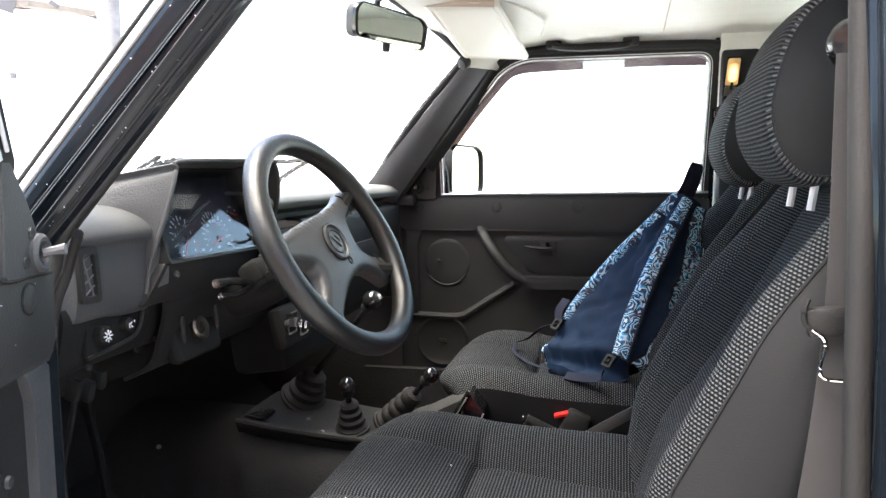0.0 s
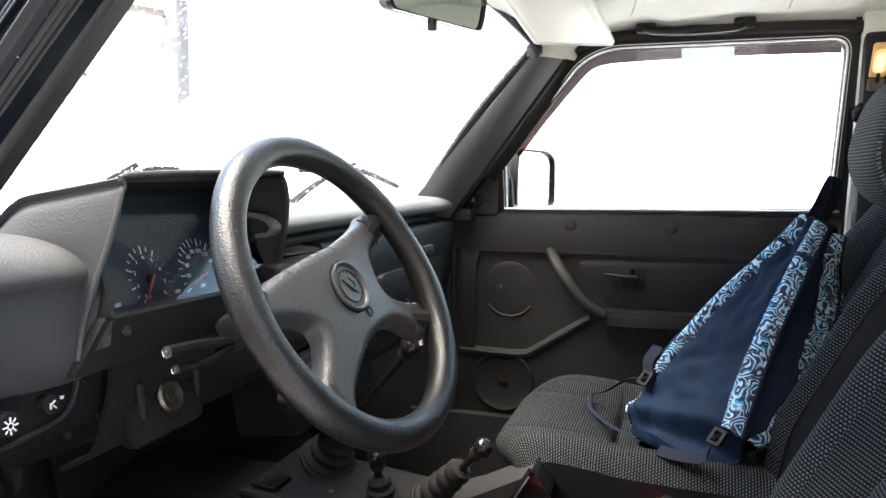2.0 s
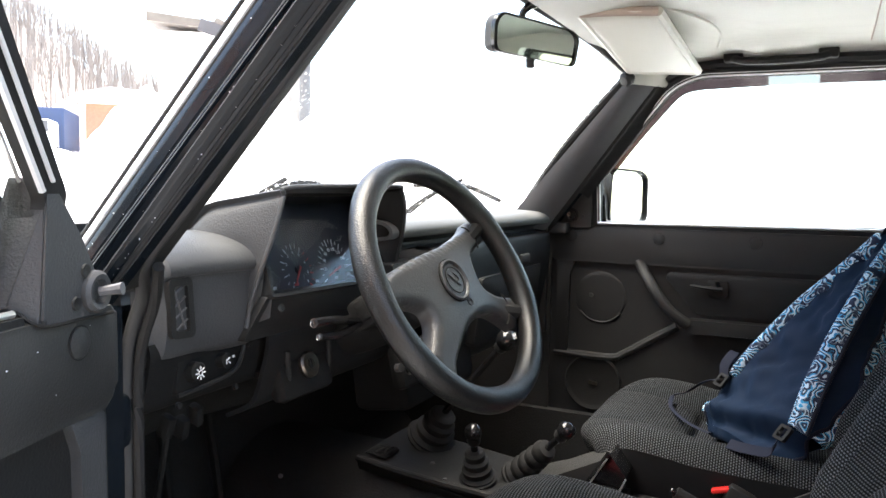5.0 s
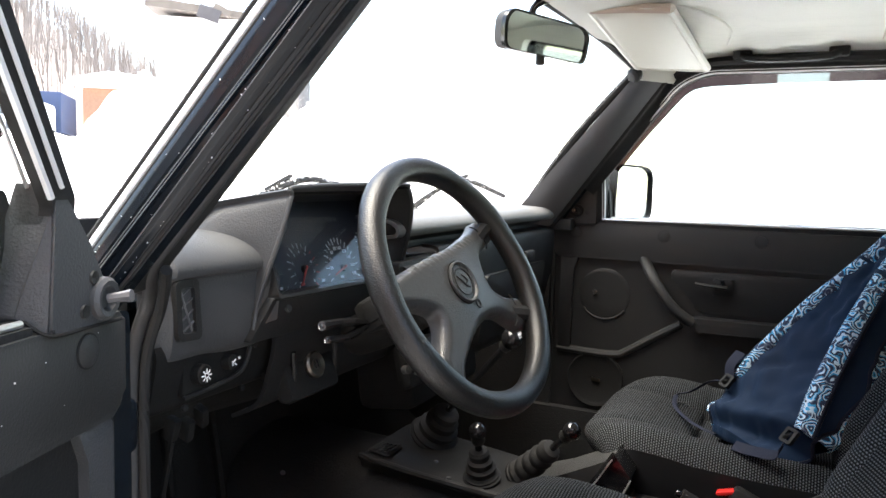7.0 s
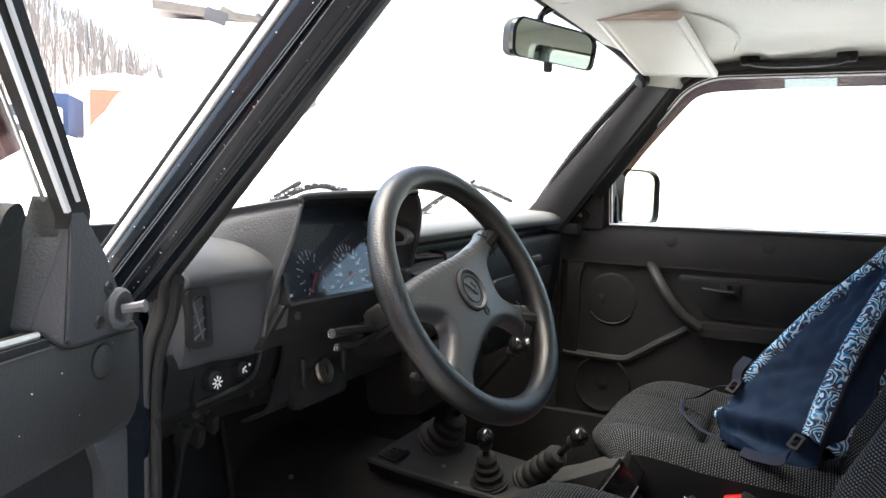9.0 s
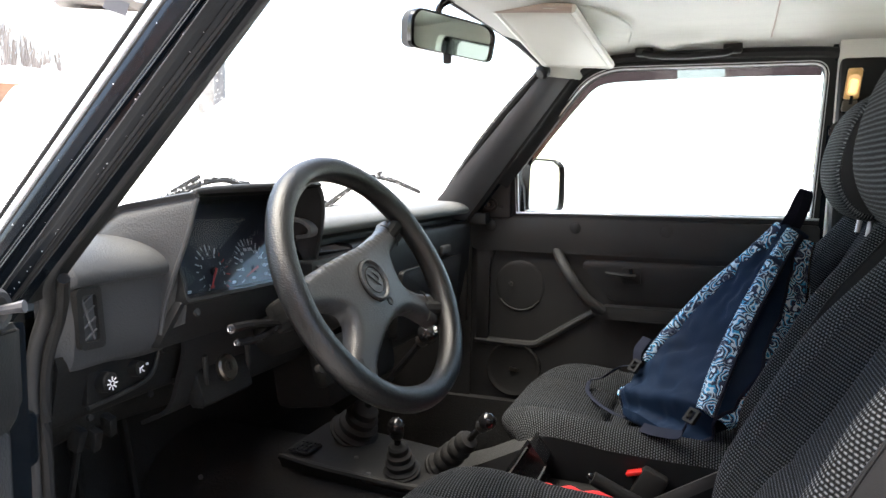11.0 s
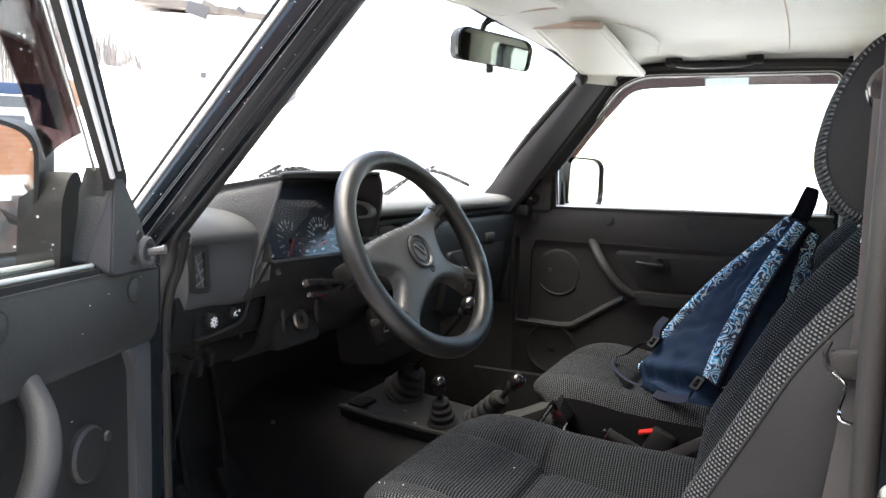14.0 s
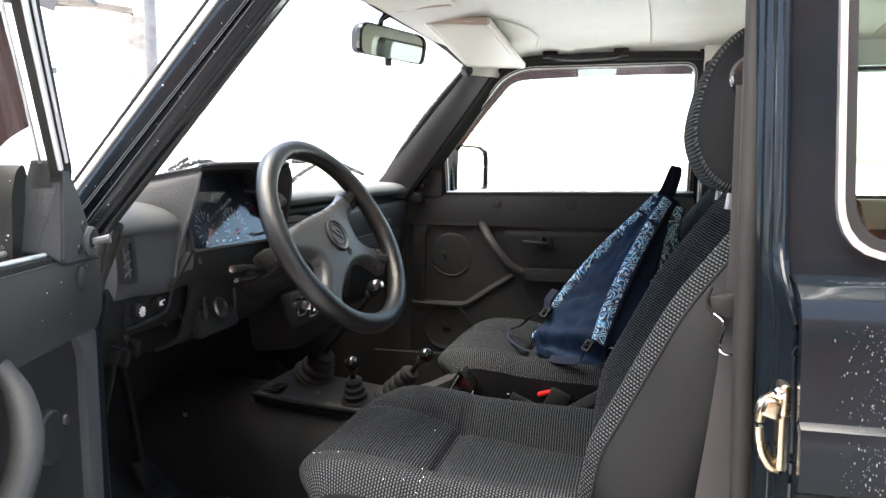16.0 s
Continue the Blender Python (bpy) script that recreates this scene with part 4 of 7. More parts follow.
    part("mirror_arm", tube([M @ Vector((inner_end, -0.02, -0.03)), P(0.115, 0.10, 1.115), P(0.105, 0.035, 1.105)], [0.045, 0.035, 0.034], 12, 10, 0.8), wire_black, mir)
    part("mirror_foot", slab(rounded([(0.090, 1.075), (0.170, 1.075), (0.164, 1.150), (0.152, 1.176), (0.135, 1.184)], 0.008), L, 0.036, 0.085, 0.012), wire_black, mir)
    return d


passenger_place = lambda u, w, z: Vector((u - 0.207, 0.645 + w, z))
right_mirror = look((-0.012, 0.80, 1.152), (0.94, 0.47, 1.18)) @ pose(0, 0, 0, 0, 180, 0)
door(passenger_place, "passenger_door", "closed passenger door with black and grey grained plastic trim", right_mirror, 1)

SWING = radians(73)
DOOR_FOOT = Vector((-0.1404, -0.7456, -0.016))
driver_place = lambda u, w, z: DOOR_FOOT + Vector((math.cos(SWING) * u - math.sin(SWING) * w, -math.sin(SWING) * u - math.cos(SWING) * w, z))
left_mirror = look((-0.235, -0.972, 1.148), (0.365, -1.772, 1.106)) @ pose(0, 0, 0, 0, 180, 0)
door(driver_place, "driver_door", "wide open driver door with grained plastic trim and bright waist strip", left_mirror, -1)
for z in (0.62, 0.92):
    part("door_hinge", box((-0.225, -0.722, z), (0.05, 0.05, 0.06), 0.01), paint, body)


# ---- dashboard ----
dash = thing("dashboard", (-0.3, 0, 0.79), "black grained plastic dashboard with a hooded instrument cluster", "dashboard")


def profile_sheet(line, y0, y1, bow=0.0, ny=24, per=4, thick=0.006):
    """A moulding swept across the car: line of (x, z) from the windscreen down; bow: how far its middle lies forward."""
    pts = spline([(p[0], 0, p[1]) for p in line], per * (len(line) - 1))

    def f(a, b):
        k = a * (len(pts) - 1)
        i = min(int(k), len(pts) - 2)
        p = pts[i].lerp(pts[i + 1], k - i)
        y = mix(y0, y1, b)
        return p.x - bow * (1 - (y / 0.6) ** 2), y, p.z

    return sheet(f, len(pts) - 1, ny, thick)


# the pad's paler tone holds the light that falls through the windscreen
part("top_pad", profile_sheet([(-0.33, 1.112), (-0.25, 1.116), (-0.19, 1.114), (-0.168, 1.108), (-0.158, 1.096), (-0.164, 1.084), (-0.185, 1.080)], -0.20, 0.60, 0.015), plastic_top_lit, dash)
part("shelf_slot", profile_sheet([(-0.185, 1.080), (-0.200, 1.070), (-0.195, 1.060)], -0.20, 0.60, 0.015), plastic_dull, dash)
part("passenger_face", profile_sheet([(-0.195, 1.062), (-0.168, 1.060), (-0.160, 1.046), (-0.162, 0.98), (-0.175, 0.90), (-0.195, 0.82), (-0.23, 0.79)], -0.05, 0.60, 0.012), plastic, dash)
part("glove_box", slab(rounded([(0.16, 0.84), (0.54, 0.84), (0.54, 0.985), (0.16, 0.985)], 0.012), lambda y, z, w: Vector((-0.168 - (0.98 - z) * 0.12 + w, y, z)), -0.02, 0.006, 0.004), plastic, dash)
vents = part("centre_vent", slab(rounded([(-0.20, 0.985), (0.06, 0.985), (0.06, 1.045), (-0.20, 1.045)], 0.006), lambda y, z, w: Vector((-0.178 + w, y, z)), -0.02, 0.008, 0.003), plastic, dash)
for k in range(5):
    part("slat", box((-0.168, -0.07, 0.993 + 0.0105 * k), (0.012, 0.235, 0.003), 0.001, (0, 25, 0)), plastic_dull, vents)
catch = part("latch", box((-0.165, 0.42, 1.005), (0.014, 0.06, 0.024), 0.006), plastic_grey, dash)
part("end_cheek", box((-0.215, 0.605, 0.95), (0.10, 0.02, 0.30), 0.008), plastic, dash)


# driver's end of the dashboard: soft bulge with the corner vent
def end_bulge(a, b):
    y = mix(-0.652, -0.485, b)
    line = spline([(-0.345, 0, 1.105), (-0.300, 0, 1.108), (-0.262, 0, 1.103), (-0.233, 0, 1.091), (-0.217, 0, 1.075), (-0.2165, 0, 1.063), (-0.2235, 0, 1.054), (-0.223, 0, 1.01), (-0.226, 0, 0.978), (-0.236, 0, 0.962), (-0.255, 0, 0.955)], 40)
    k = a * 40
    i = min(int(k), 39)
    p = line[i].lerp(line[i + 1], k - i)
    near = step(-0.625, -0.652, y)
    return p.x + 0.010 * step(-0.58, -0.50, y) - 0.03 * near, y, p.z - 0.010 * near


part("end_bulge", sheet(end_bulge, 40, 14, 0.006), plastic_lit, dash, "soft grained dashboard end")
vent = part("corner_vent", ring_frame(rounded([(-0.626, 0.990), (-0.588, 0.988), (-0.594, 1.060), (-0.630, 1.060)], 0.008), rounded([(-0.619, 0.998), (-0.597, 0.997), (-0.601, 1.051), (-0.622, 1.051)], 0.004), lambda y, z, w: Vector((-0.224 + w, y, z)), -0.012, 0.006), plastic, dash)
part("vent_duct", box((-0.238, -0.610, 1.024), (0.012, 0.030, 0.064)), plastic_dull, vent)
for k in range(4):
    part("slat", box((-0.223, -0.609 - 0.0015 * k, 1.003 + 0.0135 * k), (0.004, 0.028, 0.0016), 0.0005, (32, 0, 0)), plastic_pale, vent)
part("vent_wheel", tube([(-0.221, -0.619, 1.046), (-0.221, -0.602, 0.999)], 0.0012, 6), plastic_pale, vent)


# instrument hood
def hood_outline(k, grow):
    """The mouth's outline, k in 0..1 from the lower left over the top to the lower right."""
    pts = spline([(0, -0.507 - grow, 0.985), (0, -0.496 - grow, 1.05), (0, -0.480 - 0.6 * grow, 1.130), (0, -0.472, 1.154 + 0.3 * grow), (0, -0.452, 1.166 + 0.3 * grow), (0, -0.215, 1.169 + 0.3 * grow), (0, -0.190, 1.162 + 0.3 * grow), (0, -0.177 + 0.4 * grow, 1.13), (0, -0.168 + grow, 1.06), (0, -0.166 + grow, 0.985)], 60)
    f = k * 60
    i = min(int(f), 59)
    return pts[i].lerp(pts[i + 1], f - i)


def hood_x(p):
    return -0.170 - 0.030 * step(1.15, 0.99, p.z) + 0.06 * (p.y + 0.33)


def hood_out(a, b):
    p = hood_outline(b, 0.0)
    back = hood_outline(b, 0.012)
    x = mix(hood_x(p), -0.335, a)
    q = p.lerp(back, a)
    left = step(-0.36, -0.5, p.y)
    fall = 0.034 * a + 0.04 * step(0.6, 1.0, a)
    return x, q.y - 0.046 * left * a * step(1.03, 1.12, p.z), q.z - fall * step(1.02, 1.14, p.z)


def hood_in(a, b):
    p = hood_outline(b, 0.0)
    c = Vector((0, -0.345, 1.08))
    q = p.lerp(c, 0.03 + 0.10 * a)
    x = mix(hood_x(p), -0.25 + 0.06 * step(1.14, 1.03, p.z), a)
    return x, q.y, q.z


hood = part("instrument_hood", sheet(hood_out, 14, 60), plastic_lit, dash, "soft black instrument hood")
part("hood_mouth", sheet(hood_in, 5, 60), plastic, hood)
part("hood_lip", tube([Vector((hood_x(hood_outline(b / 30, 0.0)), hood_outline(b / 30, 0.0).y, hood_outline(b / 30, 0.0).z)) for b in range(31)], 0.0032, 8, 90), plastic_lit, hood)
part("hood_joint", tube([(-0.300, -0.492, 1.125), (-0.283, -0.498, 1.106), (-0.258, -0.486, 1.094), (-0.236, -0.478, 1.078), (-0.228, -0.476, 1.05)], 0.003, 6, 30), plastic_dull, dash)


# cluster: dial plate under a glass that leans back
def cluster_place(y, z, w):
    return Vector((-0.186 - (z - 1.03) * 0.40 + 0.928 * w, y, z + 0.371 * w))


cluster = thing("instrument_cluster", cluster_place(-0.33, 1.02, -0.03), "dark blue dial cluster with white numerals under glass", "instrument cluster")
mouth = rounded([(-0.488, 1.028), (-0.165, 1.022), (-0.175, 1.152), (-0.464, 1.152)], 0.008)
part("dial_plate", slab(mouth, cluster_place, -0.036, -0.032), dial_face, cluster)
part("cluster_wall", ring_frame(rounded([(-0.492, 1.024), (-0.161, 1.018), (-0.171, 1.156), (-0.468, 1.156)], 0.008), mouth, cluster_place, -0.036, 0.002), plastic_dull, cluster)
part("cluster_pane", slab(mouth, cluster_place, -0.001, 0.0), cluster_glass, cluster)
part("lower_panel", slab(rounded([(-0.515, 0.968), (-0.20, 0.968), (-0.19, 1.022), (-0.490, 1.028)], 0.006), lambda y, z, w: Vector((-0.190 - (1.025 - z) * 0.35 + w, y, z)), -0.02, 0.0, 0.003), plastic, cluster)
part("panel_screw", lathe([(0.006, 0), (0.005, 0.003), (0.002, 0.003), (0, 0.0015)], (-0.196, -0.456, 1.006), (1, 0, 0.3), 12), plastic_grey, cluster)


def dial(y, z, r, low, high, count, marks, red_from=99, needle=0.0):
    """A round dial: ticks from low to high degrees, numerals at the ticks named in marks."""
    face = lambda ang, rad: cluster_place(y + rad * math.cos(radians(ang)), z + rad * math.sin(radians(ang)) * 1.05, -0.0315)
    ticks, reds = bmesh.new(), bmesh.new()
    for k in range(count + 1):
        ang = mix(low, high, k / count)
        a, b = face(ang, r), face(ang, r * (0.86 if k % 2 else 0.78))
        t = tube([a, b], 0.0005 if k % 2 else 0.0008, 4, 1)
        if k >= red_from:
            reds = join(reds, t)
        else:
            ticks = join(ticks, t)
    part("dial_ticks", ticks, white_ink, cluster)
    if red_from < 99:
        part("red_ticks", reds, red_ink, cluster)
    tilt = Matrix(((0, -0.407, 0.914), (1, 0, 0), (0, 0.914, 0.407))).to_4x4()
    for k, text in marks:
        p = face(mix(low, high, k / count), r * 0.66)
        lettering(text, r * 0.18, Matrix.Translation(p) @ tilt, "numeral", white_ink, cluster)
    a = mix(low, high, needle)
    part("needle", tube([face(a, -r * 0.1) + Vector((0.004, 0, 0.002)), face(a, r * 0.74) + Vector((0.004, 0, 0.002))], [0.0022, 0.0008], 6, 1), red_ink, cluster)
    part("needle_hub", lathe([(0.006, 0), (0.006, 0.005), (0, 0.006)], cluster_place(y, z, -0.032), (0.914, 0, 0.407), 16), plastic_dull, cluster)


dial(-0.377, 1.059, 0.035, 225, -45, 16, [(2 * k, str(k)) for k in range(9)], 11, 0.0)
dial(-0.281, 1.052, 0.043, 200, -20, 18, [(2 * k, str(20 * k)) for k in range(1, 10)], 99, 0.02)
dial(-0.205, 1.085, 0.018, 200, -20, 8, [], 7, 0.2)
part("reset_lever", tube([cluster_place(-0.232, 1.038, -0.005), cluster_place(-0.248, 1.036, 0.012), cluster_place(-0.268, 1.042, 0.014)], 0.0028, 8), plastic_gloss, cluster)
for k in range(4):
    part("warning_mark", box(cluster_place(-0.44 + 0.05 * k, 1.040, -0.031), (0.001, 0.008, 0.004)), red_ink if k == 1 else white_ink, cluster)

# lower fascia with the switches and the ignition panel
low = part("lower_fascia", profile_sheet([(-0.235, 0.985), (-0.232, 0.97), (-0.238, 0.94), (-0.248, 0.905), (-0.275, 0.895)], -0.645, -0.19, 0.0), shade_joint_black, dash)
sw = part("switch_panel", slab(rounded([(-0.605, 0.915), (-0.498, 0.928), (-0.488, 0.965), (-0.500, 0.985), (-0.60, 0.975)], 0.010), lambda y, z, w: Vector((-0.236 + w, y, z)), -0.006, 0.002, 0.002), shade_joint_black, dash)
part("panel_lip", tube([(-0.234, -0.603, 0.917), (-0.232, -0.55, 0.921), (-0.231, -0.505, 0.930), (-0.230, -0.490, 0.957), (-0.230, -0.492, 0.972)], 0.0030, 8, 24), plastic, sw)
knob = part("light_switch", lathe([(0.0125, 0), (0.0120, 0.012), (0.010, 0.014), (0, 0.014)], (-0.234, -0.580, 0.942), (1, 0, 0.1)), shade_joint_black, sw)
rays = bmesh.new()
for k in range(8):
    t = math.pi * k / 4
    rays = join(rays, tube([(-0.2192, -0.580 + 0.0045 * math.cos(t), 0.942 + 0.0045 * math.sin(t)), (-0.2192, -0.580 + 0.0080 * math.cos(t), 0.942 + 0.0080 * math.sin(t))], 0.0009, 4, 1))
rays = join(rays, tube([(-0.2192, -0.580 + 0.0030 * math.cos(t * math.pi / 6), 0.942 + 0.0030 * math.sin(t * math.pi / 6)) for t in range(13)], 0.0007, 4, 24, ends=False))
part("lamp_symbol", rays, white_ink, knob)
key2 = part("fog_switch", lathe([(0.010, 0), (0.0095, 0.012), (0, 0.013)], (-0.234, -0.530, 0.946), (1, 0, 0.1)), shade_joint_black, sw)
part("fog_symbol", join(box((-0.2205, -0.530, 0.949), (0.001, 0.006, 0.0013), rot=(30, 0, 0)), box((-0.2205, -0.528, 0.9445), (0.001, 0.005, 0.0013), rot=(-40, 0, 0)), box((-0.2205, -0.533, 0.946), (0.001, 0.0013, 0.006))), white_ink, key2)
for y, z in ((-0.503, 0.980), (-0.500, 0.970), (-0.508, 0.947)):
    part("tell_tale", box((-0.2315, y, z), (0.002, 0.004, 0.0035), 0.0008), white_ink, sw)
for y, z in ((-0.474, 0.957), (-0.60, 0.905), (-0.50, 0.905), (-0.455, 0.91)):
    part("fascia_screw", lathe([(0.0045, 0), (0.004, 0.003), (0, 0.0025)], (-0.236, y, z), (1, 0, 0.2), 12), plastic_dull, dash)

part("column_shroud", profile_sheet([(-0.215, 0.985), (-0.212, 0.955), (-0.222, 0.915), (-0.240, 0.870), (-0.285, 0.845)], -0.46, -0.02, 0.0, 16), plastic_dull, dash)
ign = part("ignition_panel", box((-0.232, -0.368, 0.905), (0.030, 0.120, 0.085), 0.010, (0, -18, 0)), shade_joint_black, dash)
part("key_lock", lathe([(0.0195, 0), (0.0195, 0.006), (0.0165, 0.009), (0.013, 0.007), (0.0, 0.006)], (-0.217, -0.368, 0.909), (0.9, -0.05, 0.30)), bronze, ign, "chrome ignition lock")
part("key_slot", box((-0.2095, -0.368, 0.912), (0.003, 0.003, 0.012), 0.0008, (0, -22, 0)), plastic_dull, ign)
part("key_barrel", lathe([(0.008, 0), (0.008, 0.003), (0, 0.003)], (-0.212, -0.368, 0.911), (0.9, -0.05, 0.30), 16), bronze, ign)
for y in (-0.418, -0.318):
    part("panel_rib", tube([(-0.214, y, 0.938), (-0.215, y + 0.004, 0.905), (-0.224, y + 0.012, 0.868)], 0.004, 8), plastic, ign)
part("plug", lathe([(0.010, 0), (0.009, 0.004), (0, 0.004)], (-0.224, -0.415, 0.872), (0.9, 0, 0.4), 14), plastic, ign)

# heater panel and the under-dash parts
heat = part("heater_panel", box((-0.170, -0.125, 0.870), (0.03, 0.125, 0.075), 0.012, (0, -12, 0)), shade_joint_black, dash)
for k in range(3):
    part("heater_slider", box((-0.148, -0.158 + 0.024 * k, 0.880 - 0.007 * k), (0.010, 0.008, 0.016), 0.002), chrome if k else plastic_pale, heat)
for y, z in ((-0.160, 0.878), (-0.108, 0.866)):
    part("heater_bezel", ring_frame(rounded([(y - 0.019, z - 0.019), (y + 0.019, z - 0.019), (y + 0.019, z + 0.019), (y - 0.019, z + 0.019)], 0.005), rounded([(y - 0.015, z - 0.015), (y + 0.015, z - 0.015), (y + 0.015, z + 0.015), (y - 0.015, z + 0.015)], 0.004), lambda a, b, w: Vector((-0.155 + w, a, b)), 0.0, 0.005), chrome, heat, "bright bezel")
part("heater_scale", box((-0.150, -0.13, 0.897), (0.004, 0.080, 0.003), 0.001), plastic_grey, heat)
part("centre_fascia", box((-0.26, 0.05, 0.86), (0.12, 0.30, 0.20), 0.02, (0, -8, 0)), shade_joint_black, dash)
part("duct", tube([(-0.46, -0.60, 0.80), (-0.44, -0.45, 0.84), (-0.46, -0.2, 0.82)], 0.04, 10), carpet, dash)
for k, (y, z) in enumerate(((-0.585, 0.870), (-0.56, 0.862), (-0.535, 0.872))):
    part("wire_plug", box((-0.27, y, z), (0.018, 0.012, 0.03), 0.003, (10 * k, 20, 0)), shade_joint_black, dash)
part("cable", tube([(-0.27, -0.585, 0.855), (-0.30, -0.57, 0.78), (-0.36, -0.53, 0.68), (-0.42, -0.50, 0.60)], 0.004, 6), shade_joint_black, dash)

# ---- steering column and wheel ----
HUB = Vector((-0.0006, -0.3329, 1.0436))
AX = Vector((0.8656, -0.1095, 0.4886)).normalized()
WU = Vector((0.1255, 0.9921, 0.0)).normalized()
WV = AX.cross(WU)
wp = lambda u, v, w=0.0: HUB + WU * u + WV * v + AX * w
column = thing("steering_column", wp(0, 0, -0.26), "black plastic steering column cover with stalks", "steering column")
part("column_cover", tube([wp(0, 0, -0.05), wp(0.01, 0.0, -0.10), wp(0.015, 0.0, -0.16), wp(0.02, 0.005, -0.22)], [0.034, 0.036, 0.036, 0.034], 14, 12, 0.9), shade_joint_black, column)
part("stalk_box", box(wp(-0.05, 0.01, -0.115), (0.040, 0.05, 0.045), 0.010, (0, -33, 0)), shade_joint_black, column)
part("stalk_recess", box(wp(-0.073, 0.012, -0.105), (0.024, 0.010, 0.030), 0.004, (0, -33, 0)), shade_joint_black, column)
for tip, r in (((-0.103, -0.513, 1.003), 0.006), ((-0.100, -0.505, 0.985), 0.0045)):
    s = part("stalk", tube([wp(-0.07, 0.0, -0.12), Vector(tip) + Vector((0.0, 0.05, -0.004)), Vector(tip)], [0.006, 0.0055, r], 8), plastic_gloss, column)
    part("stalk_tip", lathe([(0.0, -0.002), (0.0032, 0.0), (0.0032, 0.005), (0.0, 0.006)], tip, (0.1, -1, 0.05), 12), chrome, s)
part("column_bolt", lathe([(0.006, 0), (0.006, 0.01), (0, 0.011)], wp(-0.035, -0.075, -0.12), (0.8, -0.3, 0.2), 10), plastic_grey, column)

wheel = thing("steering_wheel", wp(0, 0, -0.06), "black four-spoke steering wheel with a grained rim", "steering wheel")
rim = [wp(0.1700 * math.cos(2 * math.pi * k / 96), 0.1700 * math.sin(2 * math.pi * k / 96)) for k in range(97)]
bm = bmesh.new()
rings = []
for k in range(96):
    t = 2 * math.pi * k / 96
    ray, c = WU * math.cos(t) + WV * math.sin(t), rim[k]
    fat = 1.0 + 0.06 * math.cos(t * 4 + 0.6) ** 2
    rings.append([bm.verts.new(c + ray * 0.0162 * fat * math.cos(s) + AX * 0.0176 * fat * math.sin(s) * (1 + 0.08 * math.cos(2 * s))) for s in [2 * math.pi * j / 20 for j in range(20)]])
for k in range(96):
    for j in range(20):
        bm.faces.new((rings[k][j], rings[k][(j + 1) % 20], rings[(k + 1) % 96][(j + 1) % 20], rings[(k + 1) % 96][j]))
part("rim", bm, leather, wheel, "grained black leatherette rim")

# hub pad: four spokes round a raised middle
PAD = (((-0.156, 0.012), (-0.135, 0.0185), (-0.0996, 0.0314), (-0.0404, 0.0445), (0.025, 0.056), (0.087, 0.0727), (0.112, 0.082), (0.128, 0.092)),
       ((0.151, 0.058), (0.130, 0.052), (0.114, 0.0453), (0.089, 0.033), (0.079, 0.010), (0.081, -0.012), (0.108, -0.028), (0.138, -0.035), (0.154, -0.037)),
       ((0.132, -0.085), (0.108, -0.069), (0.080, -0.055), (0.045, -0.0534), (0.010, -0.062), (-0.016, -0.076), (-0.042, -0.0965), (-0.0565, -0.111), (-0.068, -0.137)),
       ((-0.118, -0.102), (-0.097, -0.085), (-0.084, -0.070), (-0.074, -0.054), (-0.070, -0.040), (-0.075, -0.028), (-0.092, -0.020), (-0.118, -0.014), (-0.156, -0.013)))
outline = []
for side_ in PAD:
    outline += [Vector((p.x, p.y)) for p in spline([(a, b, 0) for a, b in side_], 40)]


def pad_height(u, v, d):
    """Height of the pad over the rim's plane; d: distance to its edge."""
    r = math.hypot(u, v)
    return -0.010 + 0.010 * math.exp(-((r / 0.095) ** 2.4)) - 0.009 * max(0.0, 1 - d / 0.013) ** 2.2


def hub_shape():
    n = len(outline)
    pts = list(outline)
    for i in range(-40, 41):
        for j in range(-40, 41):
            q = Vector((0.004 * i, 0.004 * j))
            odd = False
            for k in range(n):
                p0, p1 = outline[k], outline[(k + 1) % n]
                if (p0.y > q.y) != (p1.y > q.y) and q.x < (p1.x - p0.x) * (q.y - p0.y) / (p1.y - p0.y) + p0.x:
                    odd = not odd
            if odd and min((p - q).length_squared for p in outline) > 0.0022**2:
                pts.append(q)
    vs, es, fs = geometry.delaunay_2d_cdt(pts, [(k, (k + 1) % n) for k in range(n)], [], 1, 1e-6)[:3]
    bm = bmesh.new()
    top = []
    for q in vs:
        d = min((p - q).length for p in outline)
        top.append(bm.verts.new(wp(q.x, q.y, pad_height(q.x, q.y, d))))
    for f in fs:
        if len(set(f)) > 2:
            bm.faces.new([top[k] for k in f])
    rim_edges = [e for e in bm.edges if len(e.link_faces) == 1]
    low = bmesh.ops.extrude_edge_only(bm, edges=rim_edges)["geom"]
    for e in low:
        if isinstance(e, bmesh.types.BMVert):
            e.co -= AX * 0.016
    return bm


hub_pad = part("hub_pad", hub_shape(), hub_plastic, wheel, "black moulded hub pad", angle=60)
for s, w in ((174.0, 0.017), (227.0, 0.022), (30.0, 0.021), (-24.0, 0.026)):
    a = radians(s)
    cu, cv = math.cos(a), math.sin(a)
    part("spoke_joint", tube([wp((0.136 - 0.006 * k * k) * cu - k * w * cv, (0.136 - 0.006 * k * k) * cv + k * w * cu, -0.0095 - 0.004 * k**4) for k in (-1, -0.7, -0.35, 0, 0.35, 0.7, 1)], 0.0011, 6, 20), shade_joint_black, wheel)
    part("spoke_core", tube([wp(0.02 * cu, 0.02 * cv, -0.035), wp(0.10 * cu, 0.10 * cv, -0.028), wp(0.165 * cu, 0.165 * cv, -0.006)], [0.012, 0.011, 0.012], 8), plastic_dull, wheel)
part("hub_boss", lathe([(0.036, -0.07), (0.036, -0.02), (0.0, -0.02)], HUB, AX), plastic_dull, wheel)
